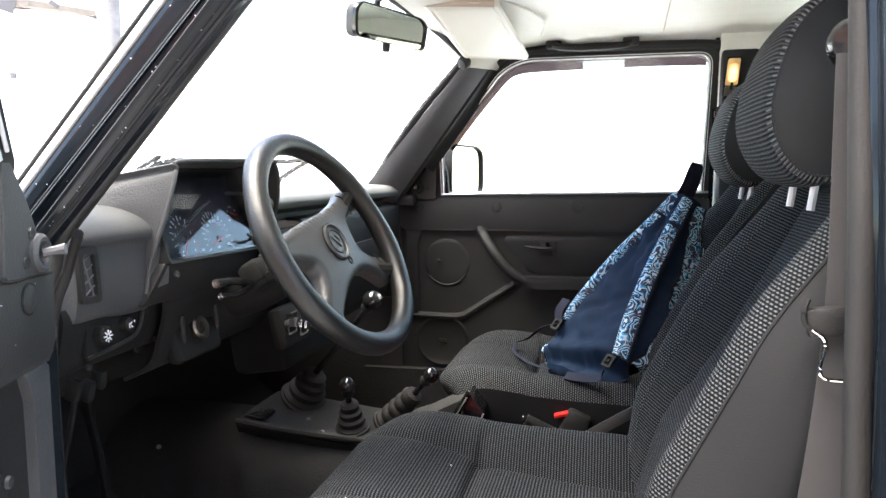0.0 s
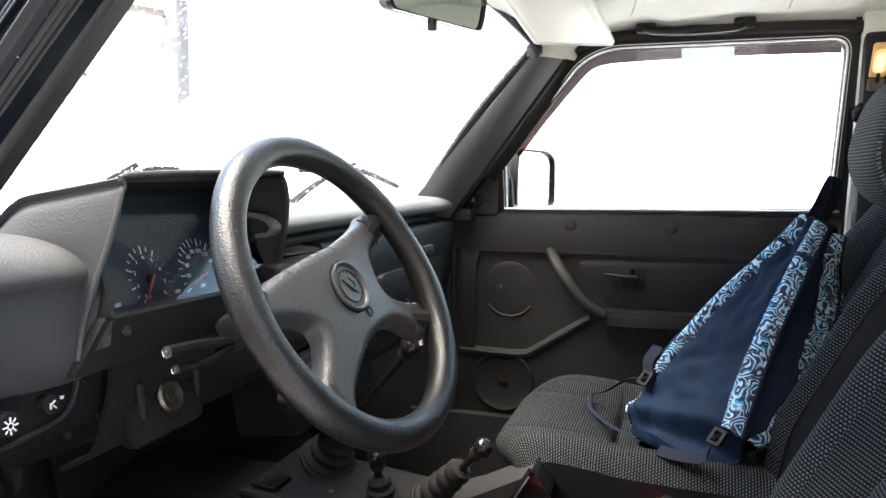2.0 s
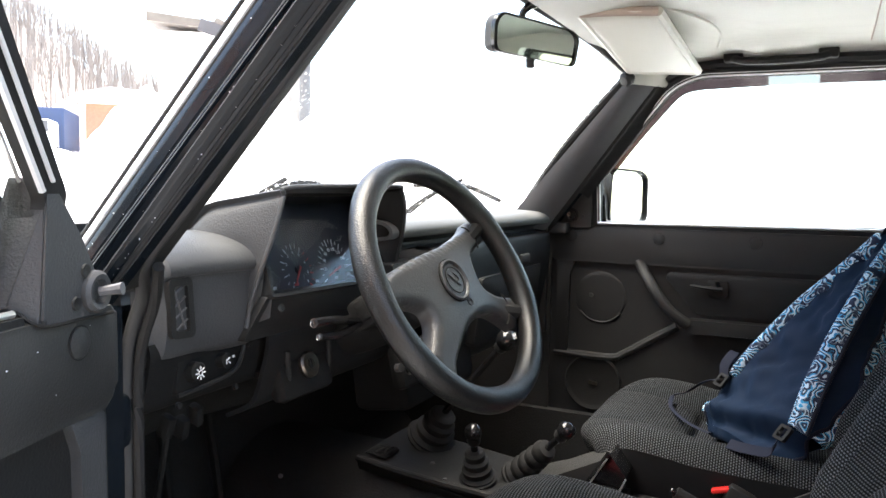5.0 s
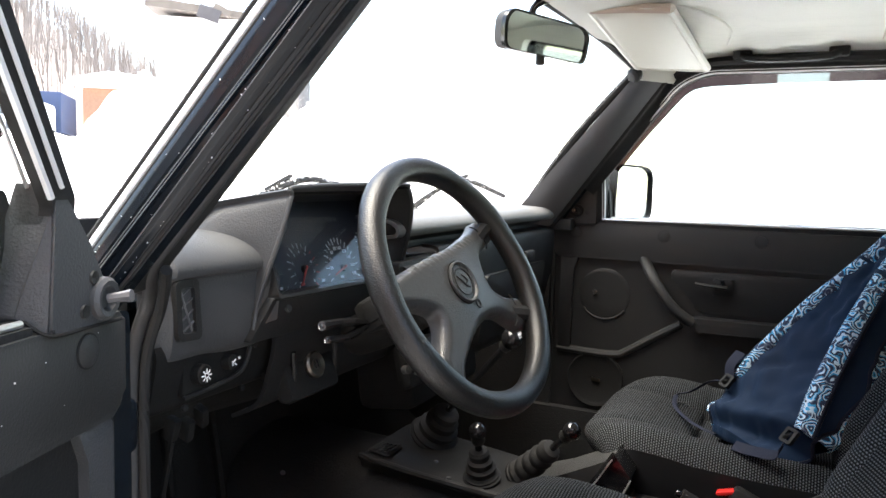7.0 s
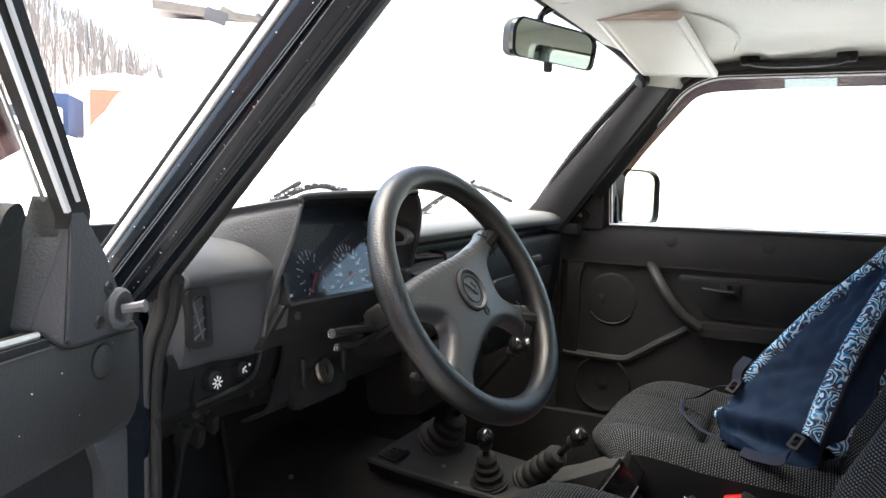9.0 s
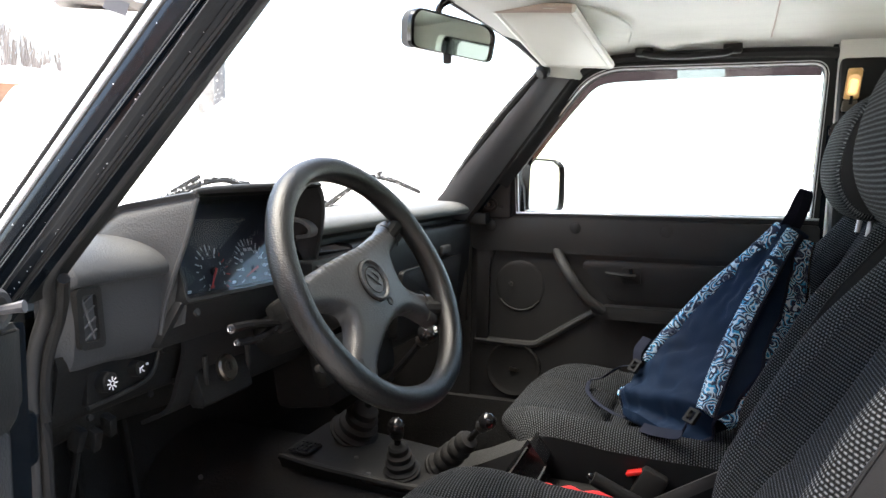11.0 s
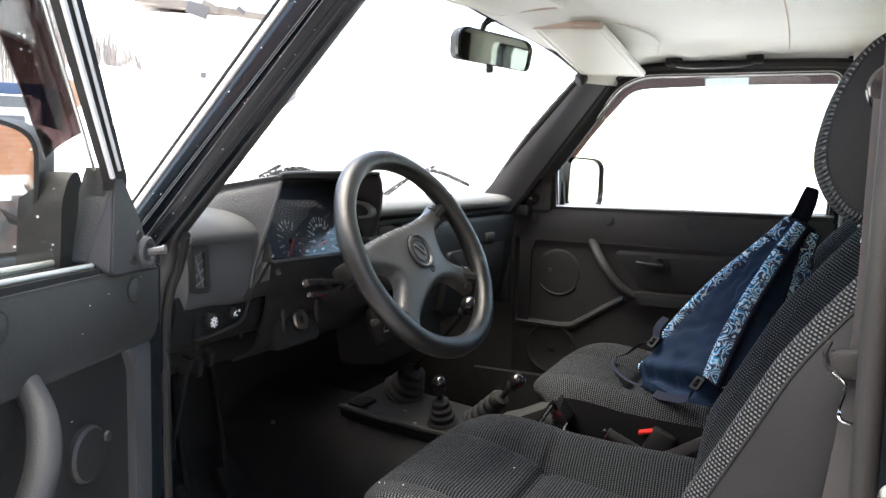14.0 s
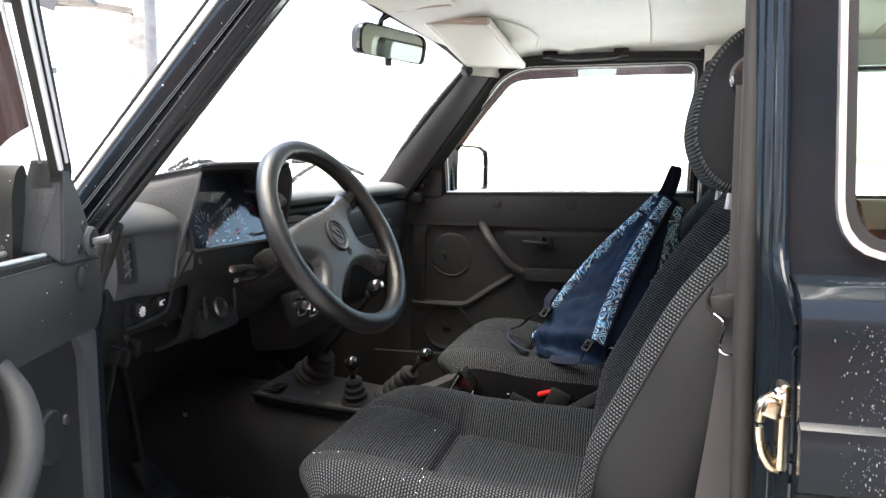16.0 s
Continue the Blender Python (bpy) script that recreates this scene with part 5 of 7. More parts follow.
badge = part("badge", lathe([(0.0300, 0.002), (0.0300, 0.0085), (0.0280, 0.0098), (0.0262, 0.0085), (0.0250, 0.0066), (0.0215, 0.0070), (0.0, 0.0078)], wp(0, 0, -0.0058), AX, 40), hub_plastic, wheel, "round embossed badge with a plain oval mark")
part("badge_groove", lathe([(0.0312, 0.004), (0.0313, 0.0068), (0.0303, 0.0068), (0.0300, 0.004)], wp(0, 0, -0.0058), AX, 40), shade_joint_black, badge)
part("badge_mark", tube([wp(0.0190 * math.cos(k * math.pi / 8), 0.0190 * math.sin(k * math.pi / 8), 0.0018) for k in range(17)], 0.0006, 6, 40, ends=False), shade_joint_black, badge)
part("badge_mark", tube([wp(-0.012, 0.009, 0.0022), wp(-0.003, 0.0, 0.0026), wp(0.004, -0.008, 0.0022)], 0.0008, 6), plastic_dull, badge)
part("badge_mark", tube([wp(0.001, 0.010, 0.0022), wp(0.009, 0.001, 0.0024), wp(0.002, -0.004, 0.0025), wp(0.009, -0.009, 0.0020)], 0.0008, 6, 16), plastic_dull, badge)
part("hub_screw", lathe([(0.0068, 0.0), (0.0065, 0.006), (0.0045, 0.0062), (0.002, 0.0045), (0, 0.004)], wp(0.018, -0.033, -0.006), AX, 14), plastic_grey, wheel)


# ---- seats ----
def seat(name, yc, dx, label, outer):
    """A front seat; outer: -1 where its outer side faces -y."""
    s = thing(name, (0.25 + dx, yc, 0.42), label, "car seat", "front seats")
    Y = lambda w: yc + w
    rec = radians(27)
    A, F = Vector((math.sin(rec), 0, math.cos(rec))), Vector((-math.cos(rec), 0, math.sin(rec)))
    root = Vector((0.500 + dx, 0, 0.635))
    H = 0.560

    def half(t):
        return 0.235 - 0.012 * step(0.25, 0.0, t) - 0.034 * step(0.45, 0.98, t)

    def crown(t):
        """Height and thinning of the rounded upper edge."""
        k = step(0.86, 1.0, t)
        return H * (t - 0.012 * k), 1 - 0.72 * max(0.0, (t - 0.90) / 0.10) ** 2

    def front(t, w):
        h, thin = crown(t)
        v = abs(w)
        bol = step(0.50, 0.80, v)
        wing = 0.058 * (0.45 + 0.55 * step(0.0, 0.25, t)) * (1 - 0.55 * step(0.55, 0.95, t))
        d = 0.055 + wing * bol - 0.060 * max(0.0, (v - 0.86) / 0.14) ** 2
        d -= 0.010 * math.exp(-(((v - 0.52) / 0.035) ** 2)) + 0.006 * math.exp(-(((t - 0.34) / 0.015) ** 2)) * (v < 0.55)
        d += 0.020 * math.exp(-(((t - 0.22) / 0.16) ** 2)) * (1 - bol)
        edge = half(t) * (1 - 0.10 * max(0.0, (t - 0.88) / 0.12) ** 2)
        p = root + A * h + F * (d * thin - 0.02 * (1 - thin))
        return Vector((p.x, Y(w * edge), p.z))

    def side(t, b, sg):
        h, thin = crown(t)
        f = front(t, sg)
        back = root + A * (h * 0.985) + F * (-0.070 * thin - 0.02 * (1 - thin))
        e = Vector((back.x, Y(sg * half(t) * 0.90), back.z))
        m = f.lerp(e, b)
        m.y += sg * 0.016 * math.sin(math.pi * b)
        return m

    part("back_insert", sheet(lambda a, b: front(a, mix(-0.52, 0.52, b)), 40, 24, uv=True), cloth_rib, s, "dark ribbed cloth insert")
    for sg in (-1, 1):
        part("back_bolster", sheet(lambda a, b: front(a, mix(sg * 0.52, sg * 0.69, b)), 40, 12, uv=True), cloth_rib, s)
        part("bolster_band", sheet(lambda a, b: front(a, mix(sg * 0.69, sg * 0.94, b)), 40, 8, uv=True), cloth_mesh, s, "coarse grey mesh cloth band")
        part("bolster_edge", sheet(lambda a, b: front(a, mix(sg * 0.94, sg * 1.0, b)), 40, 6), vinyl, s, "smooth charcoal edge")
        part("back_side", sheet(lambda a, b: side(a, b, sg), 30, 10), vinyl, s, "smooth charcoal side panel")
        part("piping", tube([front(k / 24, sg * 0.94) for k in range(25)], 0.0022, 6, 90), vinyl, s)
    part("back_shell", sheet(lambda a, b: side(a, 1, -1).lerp(side(a, 1, 1), b) + Vector((0.012, 0, 0)) * math.sin(math.pi * b), 24, 8), vinyl, s)
    part("back_crown", sheet(lambda a, b: front(1, mix(-1, 1, b)).lerp(side(1, 1, mix(-1, 1, b)) if abs(2 * b - 1) > 0.999 else side(1, 1, -1).lerp(side(1, 1, 1), b), a) + A * 0.010 * math.sin(math.pi * a), 6, 20, uv=True), cloth_rib, s)

    # cushion: rows from the front lip back to the hinge
    rows = spline([(0.085, 0.580, 0.580), (0.040, 0.612, 0.615), (0.006, 0.652, 0.656), (-0.006, 0.686, 0.690), (0.030, 0.712, 0.722), (0.100, 0.714, 0.732), (0.185, 0.692, 0.726), (0.205, 0.672, 0.722), (0.235, 0.676, 0.719), (0.33, 0.664, 0.714), (0.42, 0.655, 0.712), (0.50, 0.650, 0.705)], 66)

    def cushion(a, w):
        k = a * 66
        i = min(int(k), 65)
        x, zc, zb = rows[i].lerp(rows[i + 1], k - i)
        v = abs(w)
        rise = step(0.46, 0.76, v)
        z = mix(zc, zb, rise) - 0.034 * max(0.0, (v - 0.82) / 0.18) ** 2
        z -= 0.010 * math.exp(-(((v - 0.50) / 0.04) ** 2)) * step(0.30, 0.5, a)
        x += 0.26 * max(0.0, v - 0.42) ** 2 * step(0.55, 0.2, a)
        return Vector((x + dx, Y(w * (0.238 - 0.02 * step(0.25, 0.0, a))), z))

    part("cushion_insert", sheet(lambda a, b: cushion(a, mix(-0.50, 0.50, b)), 66, 24, uv=True), cloth_long, s, "dark ribbed cloth insert")
    for sg in (-1, 1):
        part("cushion_bolster", sheet(lambda a, b: cushion(a, mix(sg * 0.50, sg * 0.82, b)), 66, 12, uv=True), cloth_rib, s)
        part("cushion_band", sheet(lambda a, b: cushion(a, mix(sg * 0.82, sg * 1.0, b)), 66, 10, uv=True), cloth_mesh, s, "grey mesh cloth band")
        part("cushion_side", sheet(lambda a, b: cushion(a, sg).lerp(Vector((cushion(a, sg).x + 0.02, Y(sg * 0.200), 0.545)), b) + Vector((0, sg * 0.008 * math.sin(math.pi * b), 0)), 40, 6, uv=True), vinyl, s)
    if outer < 0:
        rnd, specks = random.Random(9), bmesh.new()
        for k in range(14):
            c = cushion(rnd.uniform(0.30, 0.75), rnd.uniform(-0.95, 0.3)) + Vector((0, 0, 0.001))
            bmesh.ops.create_icosphere(specks, subdivisions=1, radius=rnd.uniform(0.0006, 0.0013), matrix=Matrix.Translation(c))
        tagged(part("snow_specks", specks, snow, s), kind="stuff")
    part("seat_base", box((0.26 + dx, yc, 0.525), (0.44, 0.40, 0.07), 0.02), plastic_dull, s)
    for sg in (-1, 1):
        part("seat_rail", box((0.26 + dx, yc + sg * 0.17, 0.455), (0.46, 0.03, 0.07), 0.006), iron, s)
    part("recliner_cover", box((0.455 + dx, yc + outer * 0.235, 0.66), (0.09, 0.022, 0.11), 0.01, (0, 27, 0)), plastic_dull, s)

    # head restraint on two posts
    hc = Vector((0.652 + dx * 1.2, yc, 1.243 - 0.4 * dx))
    HW = 0.122

    def head(k, v):
        """k round the side outline, v across: flat-sided pad with rounded edges."""
        t = 2 * math.pi * k
        c, n = math.cos(t), math.sin(t)
        e = 2 / 2.35
        x, z = math.copysign(abs(c) ** e, c) * 0.062, math.copysign(abs(n) ** e, n) * 0.112
        x += 0.05 * z + 0.012 * max(0.0, n) ** 2 - 0.010 * math.exp(-(((z + 0.035) / 0.06) ** 2)) * (c < 0)
        grow = 1.0 - 0.10 * max(0.0, (abs(v) - 0.72) / 0.28) ** 2.2 + 0.05 * (1 - v * v) * (c < 0)
        return hc + Vector((x * grow, v * HW, z * grow))

    def head_side(k, b, sg):
        rim_p, r = head(k, sg), 1 - b
        p = hc.lerp(rim_p, r)
        p.y = hc.y + sg * (HW + 0.016 * (1 - r**2.6))
        return p

    hr = part("head_restraint", sheet(lambda a, b: head(mix(0.20, 0.84, a), mix(-1.0, 1.0, b)), 56, 28, uv=True), cloth_fine, s, "ribbed cloth head restraint")
    part("restraint_back", sheet(lambda a, b: head(mix(-0.16, 0.20, a), mix(-1.0, 1.0, b)), 24, 20), vinyl, hr)
    for sg in (-1, 1):
        part("restraint_side", sheet(lambda a, b: head_side(a, mix(0.0, 0.999, b), sg), 60, 10), vinyl, hr, "smooth charcoal side pad", angle=60)
        part("restraint_seam", tube([head(k / 60, sg * 0.985) for k in range(11, 52)], 0.0020, 6, 90), vinyl, hr)
        stitches = bmesh.new()
        for k in range(58):
            p, q = head(0.19 + 0.011 * k, sg * 0.985), head(0.19 + 0.011 * k, sg * 0.90)
            stitches = join(stitches, tube([p + (p - hc).normalized() * 0.0012, q + (q - hc).normalized() * 0.0008], 0.0011, 4, 1))
        part("stitching", stitches, thread, hr, "light grey overlock stitching")
        part("post", tube([hc + Vector((0.002, sg * 0.055, -0.085)), hc + Vector((-0.006, sg * 0.055, -0.145))], 0.0050, 8), satin_trim, s, "pale steel restraint post")
    part("restraint_knob", lathe([(0.020, 0.0), (0.020, 0.010), (0.016, 0.015), (0.0, 0.016)], hc + Vector((0.058, outer * HW, 0.045)), (0.1, outer, 0), 18), plastic_dull, hr)
    return s


seat("driver_seat", -0.362, 0.0, "dark grey ribbed cloth driver seat with mesh bolsters", -1)
seat("passenger_seat", 0.345, 0.040, "dark grey ribbed cloth passenger seat beside the driver seat", 1)

# rear bench, dark behind the front seats
bench = thing("rear_bench", (1.15, 0, 0.42), "dark cloth rear bench seat", "car seat")
part("bench_cushion", box((1.12, 0, 0.62), (0.42, 1.16, 0.18), 0.05, seg=4), cloth_fine, bench)
part("bench_back", box((1.36, 0, 0.86), (0.14, 1.16, 0.52), 0.05, (0, 14, 0), seg=4), cloth_fine, bench)
part("bench_base", box((1.14, 0, 0.47), (0.40, 1.10, 0.12), 0.01), plastic_dull, bench)

# ---- belts ----
belt = thing("driver_seat_belt", (0.62, -0.60, 0.50), "black seat belt hanging on the rear door post", "seat belt")
part("webbing", sheet(lambda a, b: (mix(0.618, 0.660, b) - 0.055 * step(0.75, 0.0, a) * (1 - b) * 0.9, -0.607 - 0.012 * step(1.0, 0.3, a), mix(0.50, 1.26, a)), 20, 3, 0.0015), belt_web, belt)
guide = part("upper_guide", lathe([(0.026, 0), (0.026, 0.012), (0.020, 0.020), (0.0, 0.022)], (0.640, -0.590, 1.27), (-0.3, -1, 0)), plastic_gloss, belt, "round glossy anchor cover")
tongue = part("belt_tongue", box((0.622, -0.622, 1.000), (0.05, 0.012, 0.03), 0.005, (0, -8, 0)), plastic, belt)
part("tongue_loop", tube([(0.602, -0.628, 0.992), (0.614, -0.630, 0.980), (0.610, -0.630, 0.955), (0.614, -0.630, 0.944), (0.632, -0.630, 0.942)], 0.0018, 6, 24), chrome, tongue, "bent steel tongue")
part("tongue_edge", tube([(0.598, -0.626, 1.022), (0.594, -0.627, 1.010), (0.596, -0.627, 0.997), (0.605, -0.627, 0.990)], 0.0028, 6), plastic_dull, tongue)

buckle = thing("belt_buckle", (0.36, 0.075, 0.60), "black belt buckle with a red release button", "belt buckle")
part("buckle_body", box((0.338, 0.100, 0.622), (0.05, 0.026, 0.085), 0.008, (0, 24, 0)), plastic_dull, buckle)
part("release_button", box((0.321, 0.099, 0.6565), (0.040, 0.018, 0.008), 0.003, (0, -16, 0)), red_plastic, buckle, "red release button")
part("buckle_stem", tube([(0.37, 0.075, 0.61), (0.40, 0.075, 0.56), (0.42, 0.075, 0.47)], 0.012, 8), plastic_dull, buckle)
part("buckle_strap", tube([(0.36, 0.06, 0.620), (0.43, 0.05, 0.668), (0.47, 0.06, 0.690)], 0.004, 6, 0, 3.0), belt_web, buckle)

passenger_belt = thing("passenger_seat_belt", (0.69, 0.57, 0.50), "black seat belt on the far door post", "seat belt")
part("webbing", sheet(lambda a, b: (mix(0.67, 0.71, b), 0.566, mix(0.50, 1.30, a)), 10, 2, 0.0015), belt_web, passenger_belt)
part("upper_guide", lathe([(0.022, 0), (0.022, 0.012), (0.0, 0.016)], (0.675, 0.575, 1.285), (0, -1, 0)), plastic_gloss, passenger_belt)

latch = thing("door_striker", (0.65, -0.745, 0.835), "zinc plated steel door striker on the door post", "door striker")
part("striker_plate", box((0.662, -0.742, 0.898), (0.010, 0.026, 0.094), 0.004), steel, latch)
part("striker_hook", tube([(0.654, -0.744, 0.926), (0.643, -0.750, 0.920), (0.639, -0.752, 0.900), (0.643, -0.750, 0.872), (0.652, -0.746, 0.856), (0.660, -0.744, 0.853)], [0.008, 0.0075, 0.005, 0.005, 0.007, 0.008], 10, 24), steel, latch)
part("striker_head", box((0.651, -0.750, 0.918), (0.022, 0.022, 0.022), 0.006, (0, 18, 0), seg=3), steel, latch)
part("striker_guide", box((0.662, -0.752, 0.928), (0.010, 0.020, 0.034), 0.004, seg=3), steel, latch)
part("striker_bolt", lathe([(0.006, 0), (0.006, 0.006), (0.003, 0.007), (0, 0.005)], (0.658, -0.756, 0.936), (-0.4, -1, 0.1), 12), chrome, latch)


# ---- centre console and levers ----
console = thing("centre_console", (-0.10, 0.06, 0.58), "black plastic tunnel console with a coin vent", "console")
top_z = lambda x: 0.626 + 0.11 * max(0.0, -0.10 - x)
part("console_top", sheet(lambda a, b: (mix(-0.33, 0.16, a), mix(-0.045 + 0.02 * step(0.6, 1, a), 0.185 - 0.06 * step(0.45, 0.75, a), b), top_z(mix(-0.33, 0.16, a)) - 0.012 * (2 * b - 1) ** 8), 20, 16, 0.02), plastic_dull, console)
part("console_edge", tube([(-0.33, -0.045, top_z(-0.33) - 0.004), (-0.2, -0.046, top_z(-0.2) - 0.004), (0.0, -0.042, 0.622), (0.16, -0.028, 0.622)], 0.007, 8), plastic_dull, console)
grille = part("console_grille", box((-0.300, 0.000, top_z(-0.30) + 0.003), (0.045, 0.055, 0.004), 0.0015, (0, 6, 0)), plastic_dull, console)
for k in range(5):
    part("grille_bar", box((-0.318 + 0.009 * k, 0.0, top_z(-0.30) + 0.0065), (0.003, 0.05, 0.002), 0.0005), plastic_dull, grille)
for y in (-0.018, 0.0, 0.018):
    part("grille_bar", box((-0.300, y, top_z(-0.30) + 0.0065), (0.04, 0.0025, 0.002), 0.0005), plastic_dull, grille)
for x, y in ((-0.15, -0.03), (-0.02, 0.15), (-0.20, 0.02)):
    part("console_screw", lathe([(0.005, 0), (0.004, 0.003), (0, 0.003)], (x, y, top_z(x)), n=10), plastic_pale, console)


def bellows(base, tip, r0, r1, folds):
    """A rubber boot: stacked folds that narrow from base to tip."""
    b, t = Vector(base), Vector(tip)
    prof = [(r0 * 1.12, 0.0), (r0 * 1.15, 0.006)]
    L = (t - b).length
    for k in range(folds):
        f = k / folds
        r = mix(r0, r1, f)
        prof += [(r * 1.05, L * f + 0.008), (r * 1.05, L * (f + 0.45 / folds) + 0.004), (r * 0.84, L * (f + 0.75 / folds) + 0.004)]
    prof += [(r1 * 0.9, L), (r1 * 0.55, L + 0.002), (0, L + 0.002)]
    return lathe(prof, b, t - b, 28)


def lever(name, label, base, neck, top, r0, r1, folds, ball_r):
    g = thing(name, base, label, "gear lever", "floor levers")
    part("boot", bellows(base, neck, r0, r1, folds), rubber, g, "ribbed rubber boot")
    part("rod", tube([neck, top], 0.0065, 10), plastic_gloss, g)
    part("knob", ball(Vector(top), ball_r, 24), plastic_gloss, g, "glossy black ball knob")
    part("knob_collar", lathe([(0.010, 0), (0.013, 0.006), (0.012, 0.014), (0.0, 0.014)], Vector(top) - (Vector(top) - Vector(neck)).normalized() * (ball_r + 0.008), Vector(top) - Vector(neck), 16), plastic, g)
    return g


lever("transfer_lever", "short black transfer lever with a ribbed boot", (-0.098, 0.005, 0.630), (-0.098, -0.016, 0.690), (-0.098, -0.024, 0.728), 0.031, 0.014, 4, 0.0165)
lever("differential_lever", "raked black lever with a ribbed boot", (-0.045, 0.055, 0.628), (0.028, 0.020, 0.705), (0.068, 0.0, 0.750), 0.026, 0.019, 5, 0.0165)
gear = lever("main_gear_lever", "long black gear lever with a round knob behind the wheel", (-0.250, 0.110, 0.650), (-0.212, 0.095, 0.716), (-0.071, 0.065, 0.884), 0.046, 0.019, 4, 0.0205)
marks = bmesh.new()
for k in (-1, 0, 1):
    marks = join(marks, tube([(-0.056, 0.059 + 0.006 * k, 0.8995), (-0.0515, 0.059 + 0.006 * k, 0.889)], 0.0008, 4, 1))
part("shift_pattern", join(marks, tube([(-0.0545, 0.051, 0.8955), (-0.0545, 0.068, 0.8955)], 0.0008, 4, 1)), white_ink, gear)

tray = thing("ash_tray", (0.11, 0.06, 0.60), "tilted black box with a bright-edged lid between the seats", "ashtray")
tray_side = lambda x, z, w: Vector((x, 0.047 + w, z))
part("tray_housing", slab(rounded([(-0.010, 0.600), (0.150, 0.600), (0.150, 0.640), (0.130, 0.694), (0.100, 0.678), (0.035, 0.645), (-0.010, 0.628)], 0.005), tray_side, 0.006, 0.105, 0.004), plastic_grey, tray, "sloped grey housing of the tray")
part("tray_body", slab(rounded([(0.0885, 0.628), (0.138, 0.606), (0.1645, 0.665), (0.134, 0.704)], 0.004), tray_side, 0.0, 0.100, 0.002), plastic_gloss, tray)
part("tray_lid", tube([(0.0885, 0.044, 0.630), (0.112, 0.043, 0.668), (0.1345, 0.044, 0.706)], [0.0055, 0.006, 0.0055], 10, 12), plastic_gloss, tray)
part("lid_edge", tube([(0.0975, 0.0385, 0.640), (0.132, 0.0385, 0.698)], 0.0016, 6), trim_bright, tray, "bright edge of the lid")
part("lid_edge", tube([(0.1645, 0.045, 0.664), (0.140, 0.045, 0.610)], 0.0018, 6), trim_bright, tray)
part("lighter", lathe([(0.008, 0), (0.008, 0.006), (0.005, 0.009), (0, 0.009)], (0.098, 0.046, 0.628), (-0.2, -1, 0.3), 16), chrome, tray)
part("lighter", lathe([(0.009, 0), (0.009, 0.008), (0, 0.010)], (0.117, 0.046, 0.634), (-0.2, -1, 0.3), 16), plastic_gloss, tray)

brake = thing("hand_brake", (0.34, 0.02, 0.60), "black hand brake lever between the seats", "hand brake")
part("brake_lever", tube([(0.38, 0.045, 0.600), (0.32, 0.035, 0.628), (0.252, 0.025, 0.664)], [0.015, 0.014, 0.012], 12), wire_black, brake)
part("brake_button", lathe([(0.006, 0), (0.006, 0.008), (0.004, 0.010), (0, 0.010)], (0.252, 0.025, 0.664), (-0.82, -0.1, 0.5), 14), plastic_gloss, brake)

tool = thing("ice_scraper", (0.23, -0.045, 0.625), "red plastic ice scraper lying between the seats", "ice scraper")
part("scraper_handle", tube([(0.165, -0.05, 0.652), (0.185, -0.05, 0.660), (0.205, -0.05, 0.657), (0.225, -0.05, 0.661), (0.245, -0.05, 0.657), (0.270, -0.05, 0.660), (0.300, -0.05, 0.655)], [0.015, 0.018, 0.015, 0.018, 0.015, 0.017, 0.012], 14, 40, 0.75), red_plastic, tool)
part("scraper_head", box((0.140, -0.048, 0.648), (0.05, 0.07, 0.012), 0.004, (0, 20, 0)), red_dark, tool)

# pedals, darkened in colour for the shade of the footwell
for nm, y, x, w in (("clutch_pedal", -0.46, -0.50, 0.055), ("brake_pedal", -0.34, -0.50, 0.06), ("throttle_pedal", -0.235, -0.49, 0.045)):
    pd = thing(nm, (x, y, 0.45), "black %s with a worn rubber pad" % nm.replace("_", " "), "pedal", "pedals")
    part("pedal_arm", tube([(-0.56, y + 0.02, 0.80), (x - 0.03, y + 0.01, 0.66), (x, y, 0.52)], [0.009, 0.008, 0.008], 8, 0, 1.6), shade_joint_black, pd)
    part("pedal_pad", box((x + 0.006, y, 0.515), (0.018, w, 0.065), 0.006, (0, -32, 0)), shade_joint_black, pd)
part("foot_screw", lathe([(0.005, 0), (0.0045, 0.003), (0.002, 0.003), (0, 0.002)], (-0.489, -0.075, 0.592), (0.5, -0.8, 0.1), 14), plastic_pale, body)

# ---- backpack ----
pack = thing("backpack", (0.36, 0.22, 0.70), "navy backpack with blue wave-print straps leaning on the passenger seat", "backpack")
PB, PT = Vector((0.325, 0.208, 0.722)), Vector((0.563, 0.390, 1.085))
PL = (PT - PB).length
PA = (PT - PB).normalized()
PW = Vector((0.654, -0.756, -0.053))
PW = (PW - PA * PW.dot(PA)).normalized()
PN = -PA.cross(PW).normalized()
HALF = spline([(0.0, 0.108, 0), (0.10, 0.136, 0), (0.20, 0.138, 0), (0.50, 0.100, 0), (0.80, 0.064, 0), (1.0, 0.030, 0)], 60)


def pack_half(t):
    f = max(0.0, min(0.9999, t)) * 60
    return HALF[int(f)].lerp(HALF[int(f) + 1], f - int(f)).y


def pack_point(t, w, d):
    """t: base to top; w: metres across, towards the driver; d: metres off the panel."""
    return PB + PA * (t * PL) + PW * w + PN * d


